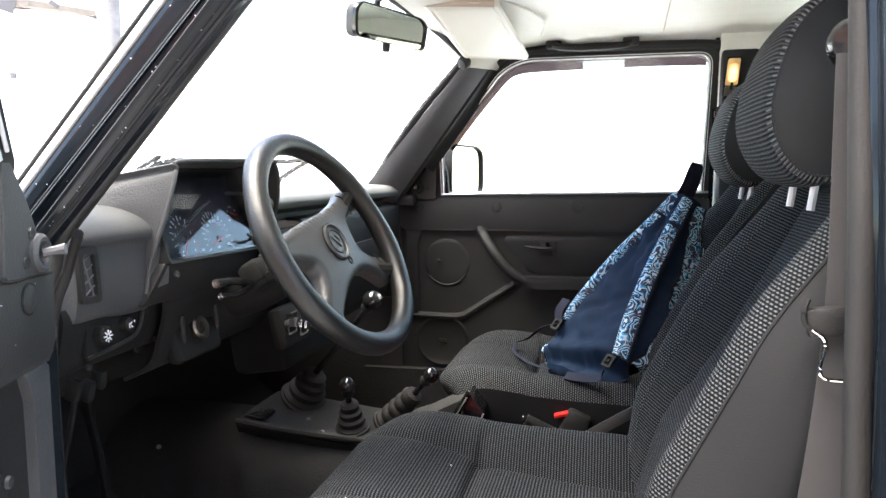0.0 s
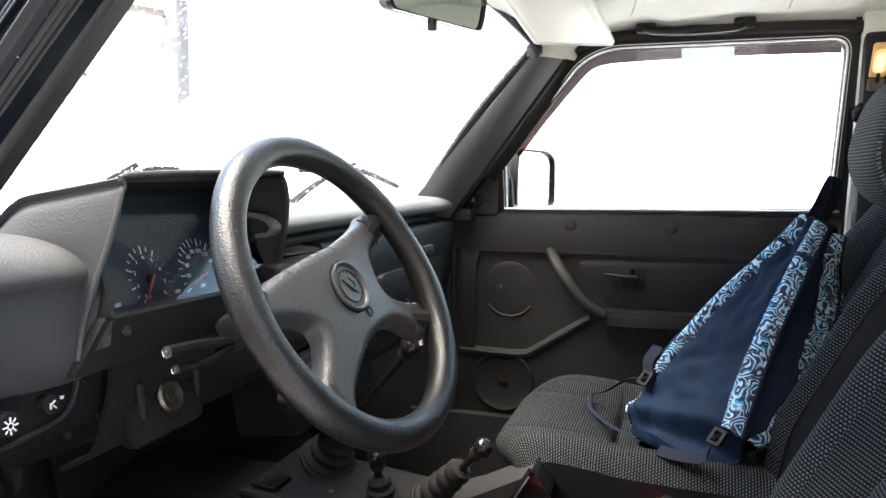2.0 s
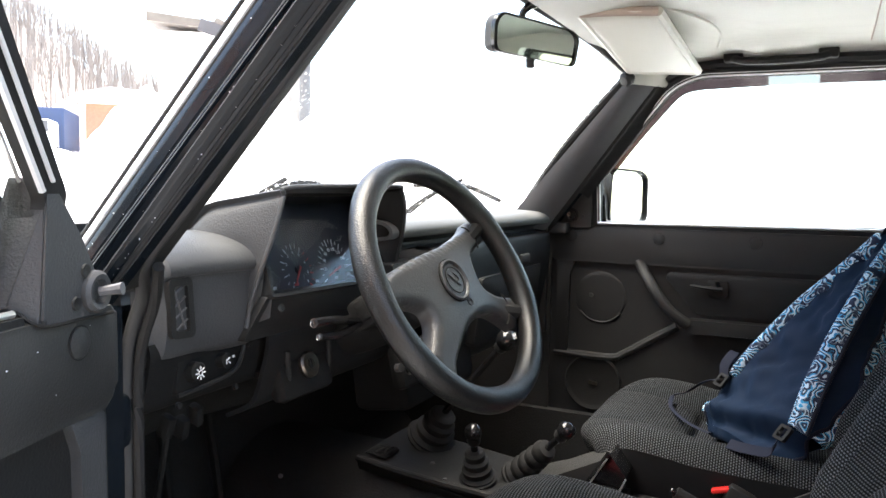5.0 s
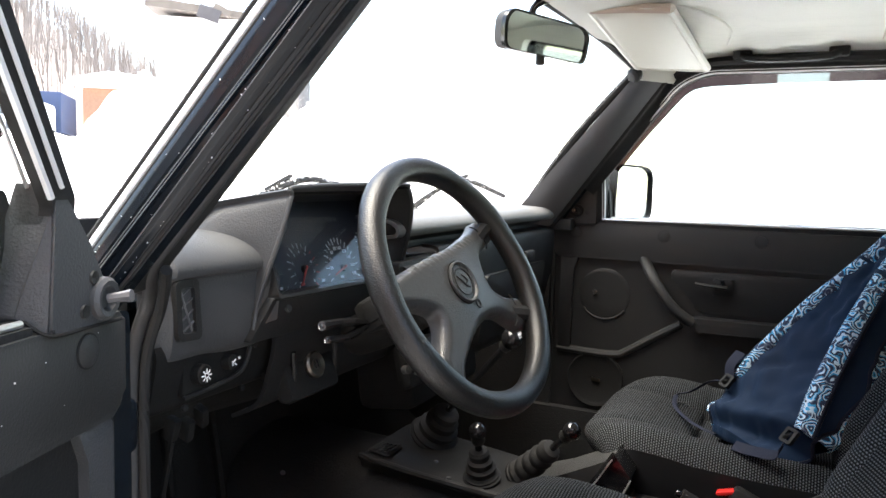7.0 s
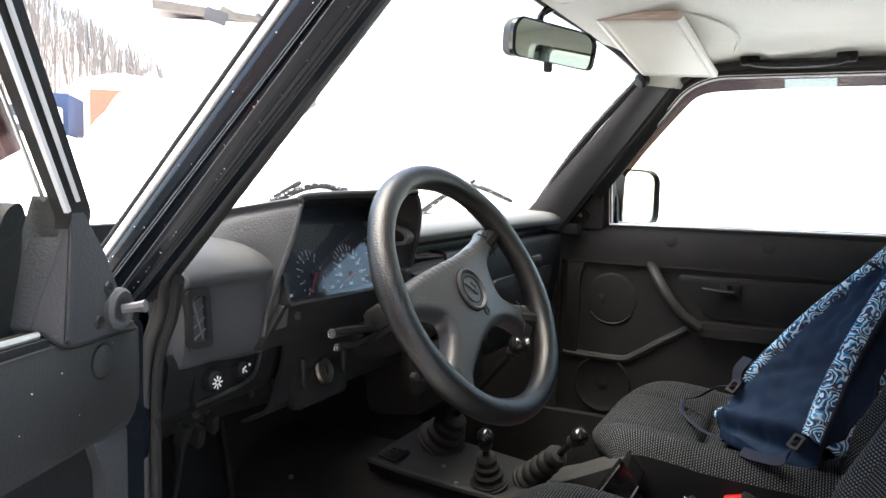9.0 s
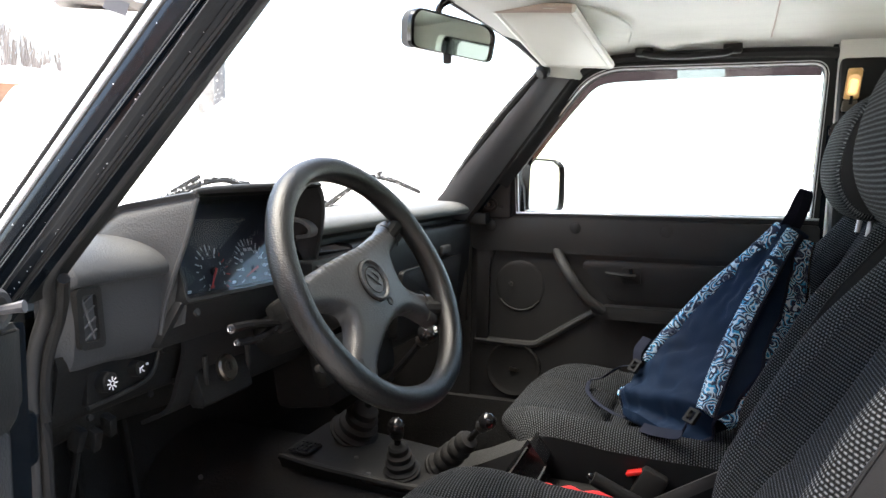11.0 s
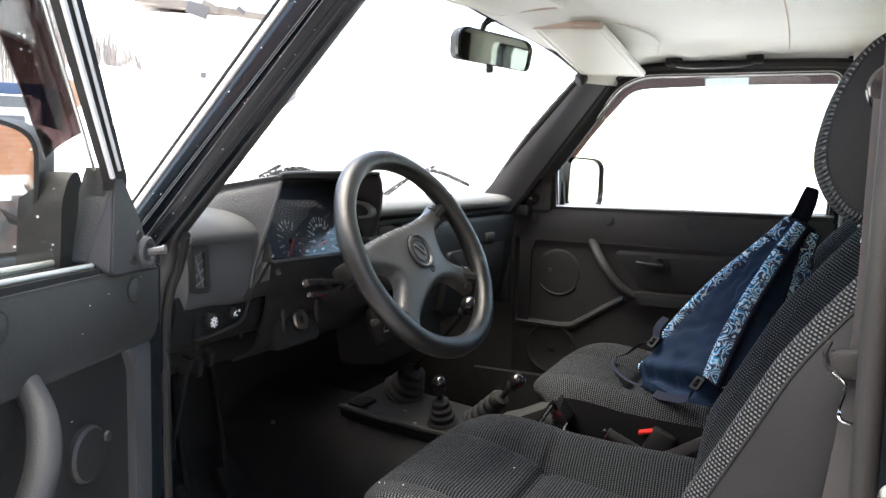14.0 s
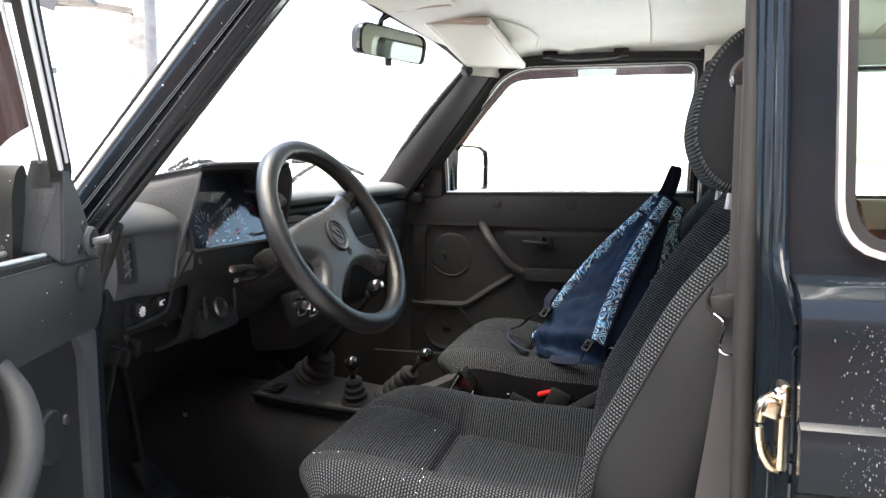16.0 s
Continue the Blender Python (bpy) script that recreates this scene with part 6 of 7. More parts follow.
def pack_front(a, b):
    s = 2 * b - 1
    puff = 0.026 * (1 - abs(s) ** 2.4) * step(0.0, 0.25, a) * (1 - 0.5 * step(0.75, 1.0, a)) - 0.026 * abs(s) ** 6
    fold = 0.016 * noise.noise(Vector((a * 5 + s, s * 1.6 - a * 3, 2.0))) + 0.008 * noise.noise(Vector((a * 13 + 2 * s, s * 5 - a * 6, 5.0)))
    sag = 0.014 * math.exp(-(((a - 0.10 - 0.05 * s) / 0.035) ** 2)) - 0.016 * math.exp(-(((a - 0.035 - 0.04 * s) / 0.03) ** 2))
    pull = -0.010 * math.exp(-(((a - 0.34 - 0.18 * s) / 0.03) ** 2)) * (1 - s * s) + 0.006 * math.exp(-(((a - 0.62 + 0.16 * s) / 0.04) ** 2))
    return pack_point(a, s * pack_half(a), puff + fold + sag + pull)


def pack_depth(t):
    return 0.040 + 0.080 * step(0.0, 0.4, t) - 0.075 * step(0.75, 1.0, t)


def pack_side(a, b, sg):
    f = Vector(pack_front(a, (sg + 1) / 2))
    g = pack_point(a, sg * pack_half(a) * 0.86, -pack_depth(a))
    return f.lerp(g, b) + PW * sg * (0.020 * math.sin(math.pi * b) + 0.006 * noise.noise(Vector((a * 11, b * 5, sg))))


part("back_panel", sheet(pack_front, 80, 40), navy, pack, "creased navy nylon back panel", angle=80)
for sg in (-1, 1):
    part("side_panel", sheet(lambda a, b: pack_side(mix(0.14 if sg > 0 else 0.0, 1, a), b, sg), 40, 12), pattern, pack, "wave-print side panel", angle=80)
    part("seam_piping", tube([Vector(pack_front(k / 24, (sg + 1) / 2)) for k in range(25)], 0.0034, 6, 90), webbing, pack)
part("lower_gusset", sheet(lambda a, b: Vector(pack_front(0, b)) + PA * -0.016 * math.sin(math.pi * a) + PN * -0.040 * a, 5, 24), navy, pack)
part("front_pouch", sheet(lambda a, b: pack_side(a, 1, -1).lerp(pack_side(a, 1, 1), b) - PN * 0.02 * math.sin(math.pi * b) * math.sin(math.pi * a), 20, 12), navy, pack)
part("top_panel", sheet(lambda a, b: Vector(pack_front(1, b)).lerp(pack_side(1, 1, -1).lerp(pack_side(1, 1, 1), b), a) + PA * 0.014 * math.sin(math.pi * a), 6, 14), navy, pack)
part("far_piping", tube([Vector(pack_front(k / 20, 0.0)) + PN * -0.004 - PW * 0.003 for k in range(0, 7)], 0.008, 8, 30, 0.5), pattern, pack, "wave-print edge band")


def strap(way, label):
    """A padded shoulder strap; way: (t, w, d, half width) from the top down to its buckle."""
    mid = spline([(p[0], p[1], p[2]) for p in way], 48)
    wide = spline([(p[3], 0, 0) for p in way], 48)

    def f(a, b):
        k = a * 47.99
        i = int(k)
        p, w = mid[i].lerp(mid[i + 1], k - i), wide[i].lerp(wide[i + 1], k - i).x
        s = 2 * b - 1
        return pack_point(p.x, p.y + w * s, p.z + 0.008 * (1 - s * s) - 0.010 * abs(s) ** 3)

    st = part("shoulder_strap", sheet(f, 60, 8, 0.011), pattern, pack, label, angle=70)
    for s in (0, 1):
        part("strap_binding", tube([f(k / 20, s) - PN * 0.005 for k in range(21)], 0.0045, 6, 70), webbing, st)
    part("strap_seam", sheet(lambda a, b: f(0.185 + 0.022 * a, b) + PN * 0.0016, 2, 8, 0.001), navy, st)
    return f(1.0, 0.5), st


far_end, far_strap = strap([(1.0, -0.004, 0.012, 0.016), (0.82, -0.010, 0.026, 0.016), (0.60, -0.036, 0.034, 0.016), (0.38, -0.064, 0.028, 0.017), (0.21, -0.092, 0.012, 0.015)], "padded strap with a blue wave print")
near_end, near_strap = strap([(0.99, 0.024, 0.006, 0.014), (0.76, 0.060, 0.030, 0.017), (0.50, 0.088, 0.038, 0.019), (0.28, 0.108, 0.032, 0.021), (0.13, 0.120, 0.018, 0.019)], "padded strap with a blue wave print")


def clasp(end, st, size):
    """Ladder buckle: frame with two bars, turned to the strap."""
    L = lambda a, b, w: end - PA * (0.010 + a) + PW * b + PN * (w + 0.001)
    b_ = part("strap_buckle", ring_frame(rounded([(0.024, -size), (0.024, size), (-0.004, size), (-0.004, -size)], 0.004), rounded([(0.019, -size + 0.006), (0.019, size - 0.006), (0.001, size - 0.006), (0.001, -size + 0.006)], 0.002), L, -0.004, 0.003), wire_black, st, "black plastic buckle")
    part("buckle_bar", box(L(0.010, 0, 0.001), (0.006, size * 1.5, 0.005), 0.001, (0, 40, -48)), plastic_dull, b_)


clasp(far_end, far_strap, 0.013)
clasp(near_end, near_strap, 0.013)
def flat_band(pts, half, n=24, across=None):
    """Webbing: a thin strip along a curve, its width along across."""
    line, side_ = spline(pts, n), (across or PW).normalized()
    return sheet(lambda a, b: line[min(n, int(a * n + 0.5))] + side_ * half * (2 * b - 1), n, 2, 0.002)


part("strap_tail", flat_band([far_end - PA * 0.012, far_end + Vector((-0.006, 0.010, 0.014)), far_end + Vector((0.010, 0.022, 0.038))], 0.014), webbing, pack, "stiff webbing tab")
part("tail_loop", tube([far_end - PA * 0.018, far_end + Vector((-0.045, 0.03, -0.030)), (0.215, 0.40, 0.742), (0.183, 0.435, 0.722), (0.186, 0.385, 0.712), (0.215, 0.315, 0.712), (0.250, 0.255, 0.714), (0.285, 0.210, 0.718)], 0.0050, 8, 60, 0.3), webbing, pack, "thin webbing tail looped over the seat")
part("lower_strap", flat_band([near_end - PA * 0.012, near_end + Vector((-0.020, -0.004, -0.034)), (0.392, 0.112, 0.730), (0.352, 0.130, 0.724), (0.322, 0.150, 0.722)], 0.0115, 30, Vector((0.3, 0.75, 0.45))), webbing, pack, "flat webbing lying on the cushion")
part("grab_loop", flat_band([pack_point(0.985, 0.0, 0.004), Vector((0.572, 0.376, 1.112)), Vector((0.586, 0.366, 1.150)), Vector((0.594, 0.362, 1.164)), Vector((0.600, 0.366, 1.152)), Vector((0.592, 0.378, 1.112)), pack_point(0.985, 0.006, -0.018)], 0.011, 40, Vector((0.75, 0.45, -0.2))), webbing, pack, "navy hanging loop of flat webbing")
part("zip", tube([pack_side(k / 10, 0.45, 1) + PW * 0.004 for k in range(2, 11)], 0.0022, 6, 40), plastic_gloss, pack)
part("zip_pull", tube([pack_side(0.50, 0.45, 1) + PW * 0.006, pack_side(0.45, 0.47, 1) + PW * 0.012, pack_side(0.41, 0.44, 1) + PW * 0.008], 0.0022, 6), chrome, pack)

# ---- overhead ----
def visor(name, corners, label):
    """A padded visor; corners: hinge end, outer end at the screen side, then at the cabin side."""
    v = thing(name, (Vector(corners[0]) + Vector(corners[2])) / 2, label, "sun visor", "sun visors")
    a0, a1, b1, b0 = (Vector(c) for c in corners)

    def face(s, t, h):
        e = (1 - abs(2 * s - 1) ** 8) ** 0.25 * (1 - abs(2 * t - 1) ** 8) ** 0.25 if abs(2 * s - 1) < 1 and abs(2 * t - 1) < 1 else 0
        wave = 0.010 * math.sin(math.pi * 2.2 * t) * (1 - s)
        return a0.lerp(a1, s).lerp(b0.lerp(b1, s), t) + Vector((0, wave, h * (0.25 + 0.75 * e)))

    part("visor_pad", join(sheet(lambda s, t: face(s, t, -0.009), 28, 20), sheet(lambda s, t: face(s, t, 0.009), 28, 20)), visor_vinyl, v)
    part("visor_piping", tube([face(0, 0, 0), face(0, 0.5, 0), face(0, 1, 0)], 0.0085, 8, 20, 1.0), visor_edge, v, "pinkish worn end")
    part("visor_piping", tube([face(s / 10, 1, 0) for s in range(11)], 0.009, 8, 30), visor_vinyl, v)
    part("visor_piping", tube([face(s / 10, 0, 0) for s in range(11)], 0.009, 8, 30), visor_vinyl, v)
    part("visor_piping", tube([face(1, t / 6, 0) for t in range(7)], 0.009, 8, 20), visor_vinyl, v)
    part("visor_arm", tube([face(0.02, 0.1, 0), face(-0.06, 0.08, 0.006), face(-0.12, 0.06, 0.02)], 0.005, 8), chrome, v)
    part("visor_mount", box(face(-0.10, 0.05, 0.012), (0.04, 0.035, 0.016), 0.006), chrome, v)
    return v


visor("passenger_visor", [(0.045, 0.085, 1.482), (0.052, 0.475, 1.438), (0.196, 0.500, 1.432), (0.178, 0.095, 1.478)], "cream padded sun visor folded up on the passenger side")
visor("driver_visor", [(0.020, -0.060, 1.482), (0.040, -0.470, 1.440), (0.175, -0.490, 1.440), (0.140, -0.065, 1.490)], "cream padded sun visor folded up on the driver side")
part("visor_clip", lathe([(0.010, 0), (0.016, 0.008), (0.017, 0.020), (0.012, 0.026), (0, 0.027)], (0.052, 0.500, 1.428), (-0.5, -0.6, -0.5), 18), plastic, body, "round black visor clip")

inside_mirror = thing("rear_view_mirror", (0.0, -0.04, 1.37), "black-framed rear-view mirror on a short arm", "rear-view mirror")
ML, MR = Vector((-0.040, -0.140, 1.412)), Vector((0.044, 0.060, 1.412))
mc, mx = (ML + MR) / 2, (MR - ML).normalized()
mn = Vector((0.93, -0.33, -0.122))
mn = (mn - mx * mn.dot(mx)).normalized()
mz = mx.cross(mn)
if mz.z < 0:
    mz = -mz
face_m = lambda a, b, w: mc + mx * a + mz * b + mn * w
shape = rounded([(-0.098, -0.026), (0.106, -0.030), (0.110, 0.020), (0.09, 0.032), (-0.088, 0.036), (-0.102, 0.02)], 0.016, 5)
glass_shape = [p * 0.93 for p in shape]
housing = part("mirror_housing", slab(shape, lambda a, b, w: face_m(a * (1 - 4 * max(0, -w - 0.008)), b * (1 - 4 * max(0, -w - 0.008)), w), -0.018, 0.004), plastic_grey, inside_mirror)
part("mirror_rim", ring_frame(shape, glass_shape, face_m, 0.0, 0.008), plastic_gloss, housing)
part("mirror_glass", slab(glass_shape, face_m, 0.0045, 0.0055), mirror_face, housing)
part("dip_tab", box(face_m(0.005, -0.032, -0.006), (0.014, 0.010, 0.020), 0.003), plastic, housing)
part("mirror_arm", tube([face_m(0, 0.01, -0.025), face_m(0.0, 0.05, -0.03), Vector((0.012, -0.015, 1.488))], [0.007, 0.006, 0.009], 10), plastic_gloss, inside_mirror)
part("arm_base", lathe([(0.020, 0), (0.018, 0.010), (0, 0.012)], (0.014, -0.012, 1.496), (0, 0, -1)), plastic, inside_mirror)

grab = thing("grab_handle", (0.36, 0.58, 1.462), "black plastic grab handle over the passenger window", "grab handle")
for x in (0.262, 0.452):
    part("handle_foot", box((x, 0.568, 1.468), (0.040, 0.034, 0.024), 0.006), plastic, grab)
part("handle_bar", tube([(0.262, 0.562, 1.466), (0.285, 0.545, 1.456), (0.357, 0.540, 1.452), (0.430, 0.545, 1.456), (0.452, 0.562, 1.466)], [0.012, 0.010, 0.010, 0.010, 0.012], 12, 40, 0.8), plastic, grab)

lamp = thing("courtesy_lamp", (0.695, 0.57, 1.33), "lit amber courtesy lamp on the door post", "lamp")
lamp_lean = lambda x, z, w: Vector((x + 0.10 * (z - 1.371), 0.557 - w, z))
part("lamp_base", slab(rounded([(0.674, 1.322), (0.707, 1.322), (0.707, 1.419), (0.674, 1.419)], 0.004), lamp_lean, 0.0, 0.003), plastic_gloss, lamp)
part("lens", slab(rounded([(0.6765, 1.351), (0.7045, 1.351), (0.7045, 1.415), (0.6765, 1.415)], 0.004), lamp_lean, 0.002, 0.012, 0.003), amber_dim, lamp, "glowing amber lens")
part("lens_glow", slab(rounded([(0.679, 1.357), (0.702, 1.357), (0.702, 1.402), (0.679, 1.402)], 0.011, 6), lamp_lean, 0.011, 0.0128, 0.0006), amber, lamp)
part("lower_lens", slab(rounded([(0.6765, 1.326), (0.7045, 1.326), (0.7045, 1.349), (0.6765, 1.349)], 0.003), lamp_lean, 0.002, 0.009, 0.003), bronze, lamp)
part("lamp_bulb", slab(rounded([(0.684, 1.362), (0.698, 1.362), (0.698, 1.392), (0.684, 1.392)], 0.007, 6), lamp_lean, 0.0125, 0.015, 0.001), bulb, lamp)
part("bulb_socket", slab(rounded([(0.688, 1.340), (0.694, 1.340), (0.694, 1.358), (0.688, 1.358)], 0.001), lamp_lean, 0.009, 0.014), wire_black, lamp)

# wipers lying on the glass
for y0, y1 in ((0.10, 0.52), (-0.52, -0.10)):
    wip = thing("windscreen_wiper", (-0.33, y0, 1.10), "black windscreen wiper crusted with snow", "wiper", "wipers")
    pts = [(-0.300, 0.12, 1.172), (-0.277, 0.304, 1.174), (-0.262, 0.50, 1.138)] if y0 > 0 else [(-0.356, -0.50, 1.080), (-0.352, -0.24, 1.166), (-0.354, -0.10, 1.164)]
    part("blade", tube(pts, 0.0055, 6, 20), rubber, wip)
    part("wiper_arm", tube([Vector(pts[1]) + Vector((0, 0, 0.012)), Vector((pts[1][0] - 0.03, mix(y0, y1, 0.25), 1.150 if y0 > 0 else 1.10)), Vector((-0.36, mix(y0, y1, 0.05), 1.085))], [0.004, 0.005, 0.008], 6), plastic_dull, wip)
    crust = bmesh.new()
    rnd = random.Random(int(y0 * 100) + 70)
    for k in range(70):
        q = spline(pts, 69)[k]
        bmesh.ops.create_icosphere(crust, subdivisions=1, radius=rnd.uniform(0.0012, 0.0036), matrix=Matrix.Translation(q + Vector((rnd.uniform(-0.004, 0.004), 0, rnd.uniform(0.002, 0.008)))))
    tagged(part("snow_crust", crust, snow, wip), kind="stuff")


# ---- what stands in the yard ----
def at(az, dist, z=0.0):
    """A place seen from the car's side: degrees to the right of straight across, metres away."""
    return Vector((0.45 + dist * math.sin(radians(az)), -1.3 + dist * math.cos(radians(az)), z))


shed = thing("white_shed", at(-41, 9, 0.3), "white boarded shed with a dark broken eaves board", "shed")
sa, sb = at(-45.8, 9.2), at(-37.0, 9.0)
sx = (sb - sa).normalized()
sn = Vector((-sx.y, sx.x, 0))
shed_place = lambda a, z, w: sa + sx * a + sn * w + Vector((0, 0, z))
SL = (sb - sa).length
for k in range(9):
    part("board", slab([(SL * k / 9, 0.2), (SL * (k + 1) / 9 - 0.006, 0.2), (SL * (k + 1) / 9 - 0.006, 2.84), (SL * k / 9, 2.84)], shed_place, 0.0, 0.04, 0.004), white_wall, shed)
part("shed_back", slab([(0, 0.2), (SL, 0.2), (SL, 2.82), (0, 2.82)], shed_place, 0.05, 2.2), white_wall, shed)
part("eaves_board", slab([(-0.1, 2.92), (SL + 0.02, 2.80), (SL + 0.02, 2.85), (-0.1, 3.02)], shed_place, -0.12, 2.0), old_wood, shed, "dark weathered eaves board")
for k, (a, z, w, h) in enumerate(((0.58, 2.86, 0.24, 0.14), (0.72, 2.90, 0.2, 0.08), (1.05, 2.88, 0.10, 0.05))):
    part("torn_sheet", box(shed_place(a, z, -0.16), (w, 0.02, h), 0.005, (0, 18 + 9 * k, 30)), iron if k != 1 else old_wood, shed)
part("corner_post", slab([(SL - 0.04, 0.2), (SL + 0.20, 0.2), (SL + 0.20, 2.78), (SL - 0.04, 2.78)], shed_place, -0.05, 0.16, 0.01), old_post, shed, "pale weathered corner post")
part("wall_hook", box(shed_place(0.62, 2.16, -0.03), (0.05, 0.05, 0.06), 0.01), iron, shed)

solo("iron_pole", tube([at(-35.8, 8.6, 0.0), at(-35.75, 8.6, 6.5)], 0.062, 12, 4), pole_grey, "grey iron pole standing beside the shed", "pole")


def lorry(name, label, az, dist, z, heading, cab_mat, tilt, cab_h):
    """A parked lorry: cab forward, bed or covered body behind."""
    l = thing(name, at(az, dist, z), label, "lorry", "parked lorries")
    m = Matrix.Translation(at(az, dist, z)) @ pose(0, 0, 0, 0, 0, heading)

    def put(nm, c, s, mat, parent=l, bev=0.06, lab=""):
        b = box(c, s, bev)
        bmesh.ops.transform(b, verts=b.verts[:], matrix=m)
        return part(nm, b, mat, parent, lab)

    cab = put("cab", (0, 0, 1.35), (2.0, 1.6, cab_h), cab_mat, l, 0.18)
    put("windscreen", (0, -0.82, 1.72), (1.7, 0.05, 0.5), iron, cab, 0.02)
    put("grille", (0, -0.83, 1.0), (1.3, 0.06, 0.30), iron, cab, 0.02)
    put("bumper", (0, -0.9, 0.6), (2.1, 0.16, 0.22), cab_white, l)
    put("chassis", (0, 2.4, 0.7), (0.9, 5.2, 0.2), iron, l)
    if tilt:
        put("covered_body", (0, 3.0, 1.75), (2.35, 4.0, 1.85), truck_blue, l, 0.08, "blue tarpaulin cover")
    else:
        put("bed", (0, 3.0, 1.05), (2.3, 3.9, 0.5), cab_white, l)
    for x in (-0.9, 0.9):
        for y in (0.2, 3.8):
            w = lathe([(0.2, -0.13), (0.45, -0.12), (0.47, 0), (0.45, 0.12), (0.2, 0.13), (0.0, 0.1)], (x, y, 0.47), (1, 0, 0), 20)
            bmesh.ops.transform(w, verts=w.verts[:], matrix=m)
            wh = part("wheel", w, rubber, l)
            hb = lathe([(0.2, -0.14), (0.2, 0.14), (0, 0.14)], (x, y, 0.47), (1, 0, 0), 16)
            bmesh.ops.transform(hb, verts=hb.verts[:], matrix=m)
            part("rim", hb, cab_white, wh)


lorry("covered_lorry", "white lorry with a blue tarpaulin cover, parked in snow", -53.8, 38, 1.75, 42, cab_white, True, 1.35)
lorry("flatbed_lorry", "sky blue lorry cab with a pale bed, parked in snow", -58.2, 37, 1.62, 75, cab_blue, False, 1.3)


def brick_house(name, label, foot, along, length, height, depth, windows, snow_roof, fine):
    """A brick house with courses of bricks on its front, windows with frames, and a roof."""
    h = thing(name, foot, label, "house")
    ex = along.normalized()
    en = Vector((-ex.y, ex.x, 0))
    q = lambda a, z, w: Vector(foot) + ex * a + en * w + Vector((0, 0, z))
    part("wall", slab([(0, 0), (length, 0), (length, height), (0, height)], q, 0.0, depth), mortar if fine else brick_far, h)
    part("roof", slab(rounded([(-0.3, height), (length + 0.3, height), (length + 0.3, height + 0.6), (length * 0.3, height + 0.85), (-0.3, height + 0.5)], 0.1), q, -0.4, depth + 0.4, 0.1), snow if snow_roof else iron, h, "snow-covered roof" if snow_roof else "")
    for a, z, w, t in windows:
        win = part("window", ring_frame([(a, z), (a + w, z), (a + w, z + t), (a, z + t)], [(a + 0.07, z + 0.07), (a + w - 0.07, z + 0.07), (a + w - 0.07, z + t - 0.07), (a + 0.07, z + t - 0.07)], q, -0.10, 0.02), cab_white, h)
        part("pane", slab([(a + 0.07, z + 0.07), (a + w - 0.07, z + 0.07), (a + w - 0.07, z + t - 0.07), (a + 0.07, z + t - 0.07)], q, -0.04, -0.03), plastic_gloss, win)
        part("mullion", slab([(a + w / 2 - 0.03, z), (a + w / 2 + 0.03, z), (a + w / 2 + 0.03, z + t), (a + w / 2 - 0.03, z + t)], q, -0.09, -0.02), cab_white, win)
        part("sill", slab([(a - 0.1, z - 0.08), (a + w + 0.1, z - 0.08), (a + w + 0.1, z), (a - 0.1, z)], q, -0.2, 0.0), snow, win)
    if fine:
        bricks = bmesh.new()
        for r in range(int(height / 0.075)):
            z = r * 0.075 + 0.004
            for k in range(int(length / 0.26)):
                a = k * 0.26 + (0.13 if r % 2 else 0.0)
                if a + 0.25 > length or any(w0 - 0.25 < a < w0 + ww and z0 - 0.07 < z < z0 + tt for w0, z0, ww, tt in windows):
                    continue
                v = [bricks.verts.new(q(a + i * 0.25, z + j * 0.066, w)) for w in (-0.012, 0.0) for i, j in ((0, 0), (1, 0), (1, 1), (0, 1))]
                bricks.faces.new(v[:4])
                for i in range(4):
                    bricks.faces.new((v[i], v[(i + 1) % 4], v[4 + (i + 1) % 4], v[4 + i]))
        tagged(part("bricks", bricks, brick_red, h), kind="stuff")
    return h


brick_house("far_brick_house", "low orange brick house under a thick snow roof", at(-50.5, 44, 1.4), Vector((0.75, 0.66, 0)), 4.2, 3.75, 4.0, [], True, False)


def snow_heap(name, label, az, dist, half, high):
    """A ploughed heap of snow: uneven dome that runs out into the ground."""
    c = at(az, dist)

    def f(a, b):
        x, y = 2 * a - 1, 2 * b - 1
        r = math.hypot(x, y)
        lump = 1 + 0.35 * noise.noise(Vector((3 * x + az, 3 * y, dist)))
        px, py = c.x + x * half, c.y + y * half
        return px, py, terrain(px, py) - 0.3 + (high + 0.3) * max(0.0, 1 - r * r) ** 1.1 * lump

    solo(name, sheet(f, 36, 36), snow, label, "snow heap")


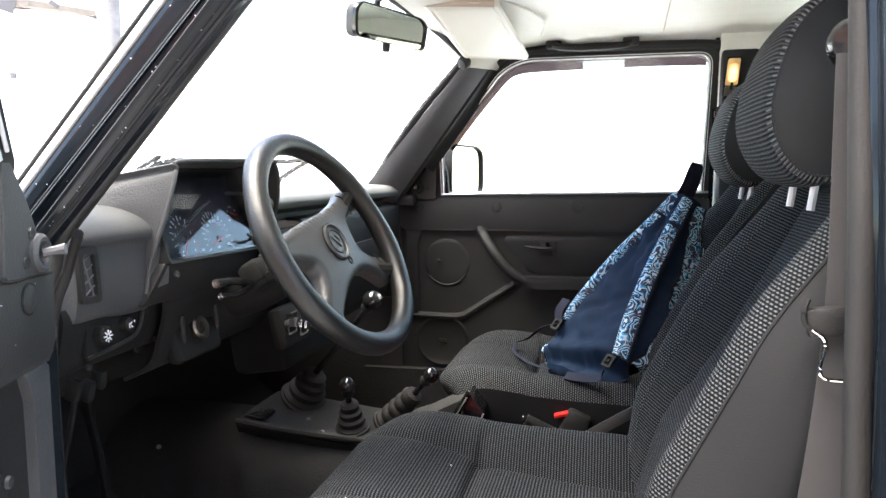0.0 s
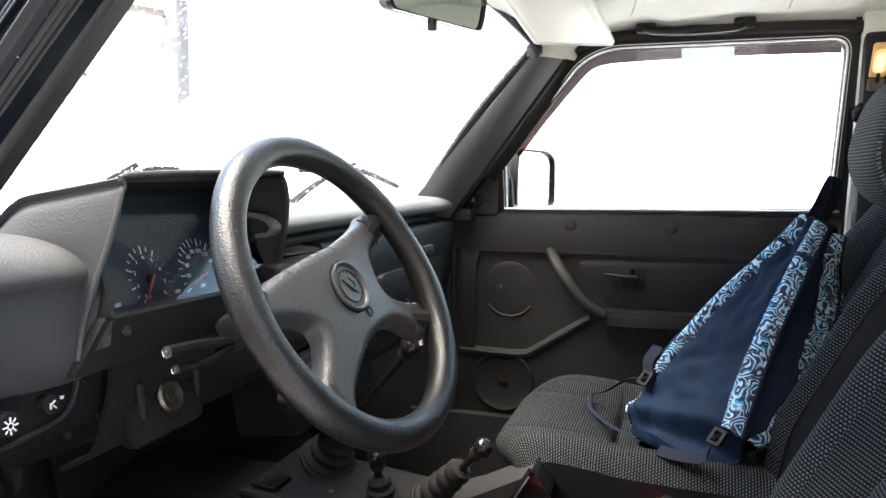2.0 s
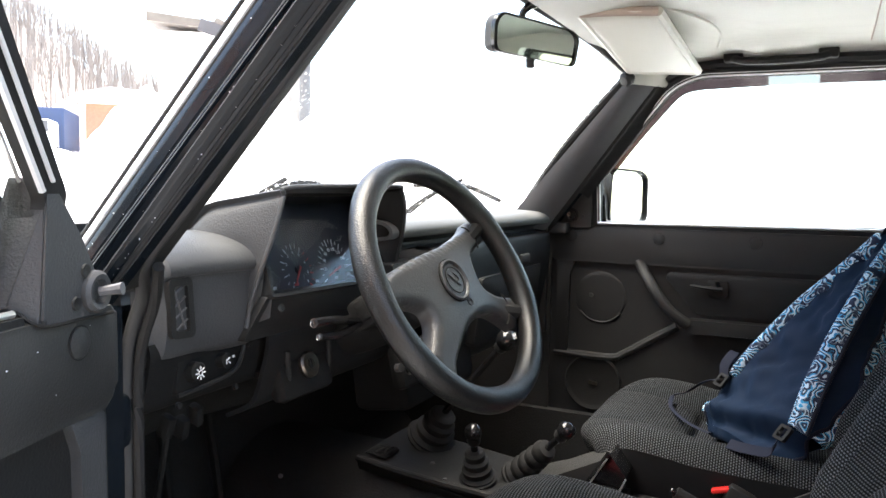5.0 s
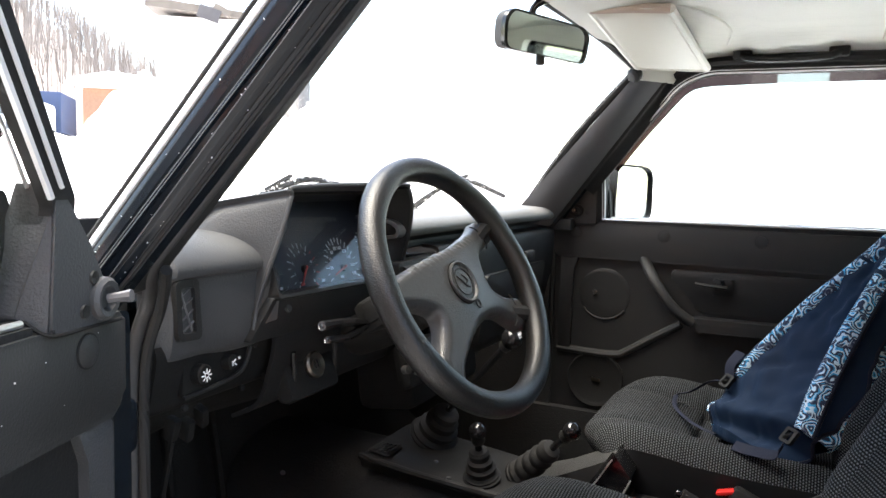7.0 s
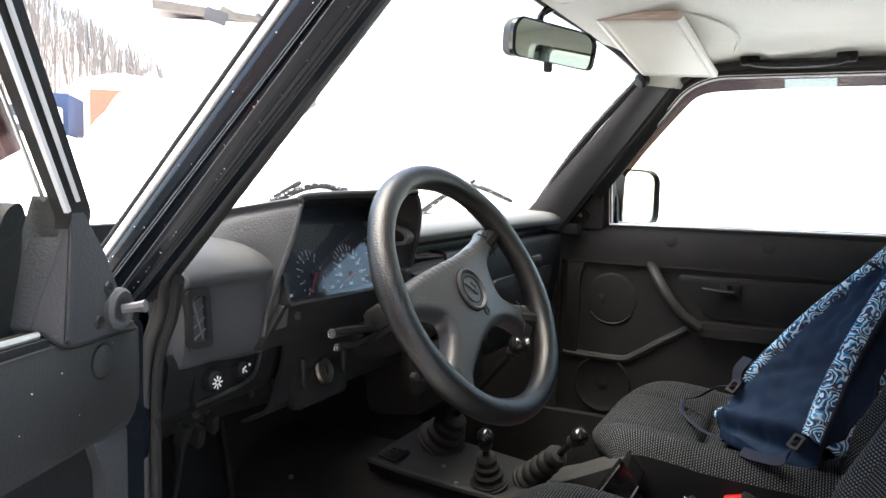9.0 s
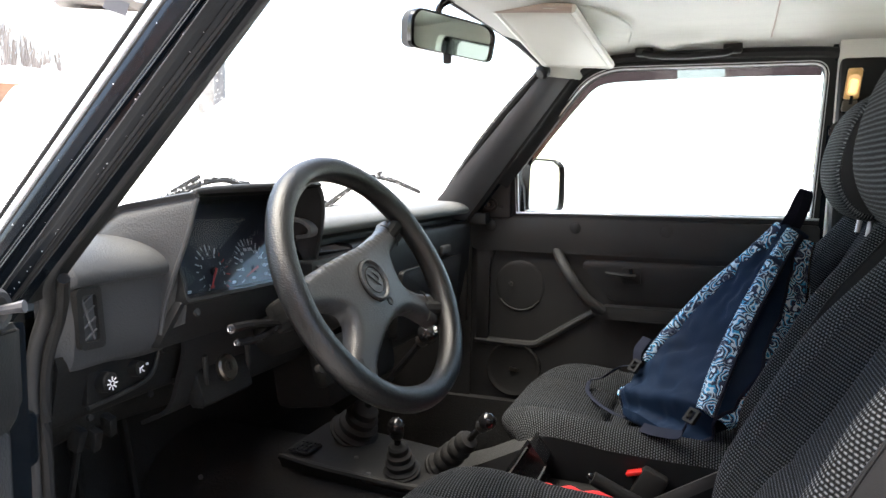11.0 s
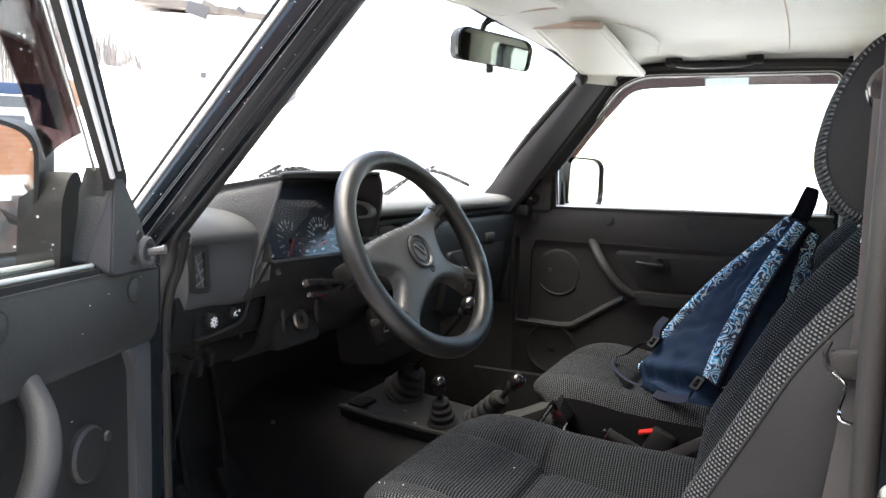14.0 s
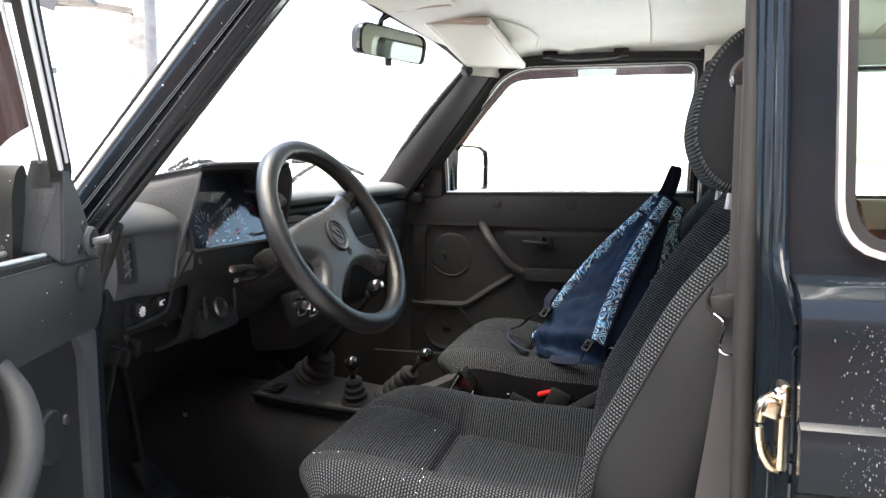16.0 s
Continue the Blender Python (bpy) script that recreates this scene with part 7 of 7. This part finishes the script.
snow_heap("snow_pile", "tall white heap of ploughed snow before the brick house", -46.9, 40, 3.4, 3.3)
snow_heap("snow_bank", "low white heap of ploughed snow before the lorries", -53.6, 33.5, 3.6, 0.85)
brick_house("brick_building", "tall orange brick building with white-framed windows behind the car", (13.0, -11.5, 0.0), Vector((-1, 0, 0)), 24.0, 9.0, 6.0, [(1.4 + 2.6 * k, z, 1.6, 1.8) for k in range(9) for z in (1.55, 4.9)], True, True)

rail = thing("stair_railing", (0.9, -8.2, 0.0), "dark iron stair railing in the snow before the brick building", "railing")
for k in range(7):
    part("post", tube([(0.2 + 0.28 * k, -8.2, 0.0), (0.2 + 0.28 * k, -8.2, 0.95 - 0.07 * max(0, k - 3))], 0.014, 6, 1), iron, rail)
for z in (0.95, 0.5):
    part("hand_rail", tube([(0.2, -8.2, z), (1.04, -8.2, z), (1.9, -8.2, z - 0.21)], 0.02, 6), iron, rail)

# wooded hill behind the yard
def hill(a, b):
    az, up = mix(-110, -36, a), b
    d = mix(60, 190, up)
    p = at(az, d)
    return p.x, p.y, terrain(p.x, p.y) * (1 - up) + 44 * up ** 0.8 * (0.85 + 0.25 * noise.noise(Vector((az * 0.09, 0, 0)))) * mix(0.12, 1.0, step(-40, -56, az)) - 0.5


solo("hill", sheet(hill, 60, 20), hill_mat, "wooded hill with winter haze put into its pale colour", "hill", "structure")
woods = bmesh.new()
rnd = random.Random(21)
for _ in range(1500):
    a, b = rnd.uniform(0.2, 0.9), rnd.uniform(0.05, 0.95)
    foot = Vector(hill(a, b))
    t = rnd.uniform(5, 9)
    for k in range(5):
        d = Vector((rnd.uniform(-0.25, 0.25), rnd.uniform(-0.25, 0.25), 1)) if k else Vector((0.03, 0, 1))
        s = foot + Vector((0, 0, t * (0.25 + 0.1 * k) if k else -0.5))
        e = s + d * (t * 0.55 if k else t)
        v = [woods.verts.new(p) for p in (s + Vector((-0.07, 0, 0)), s + Vector((0.07, 0, 0)), s + Vector((0, 0.09, 0)), e)]
        for tri in ((0, 1, 3), (1, 2, 3), (2, 0, 3)):
            woods.faces.new([v[i] for i in tri])
solo("bare_woods", woods, bark, "bare winter trees on the hill, paled for haze", "trees", "stuff")
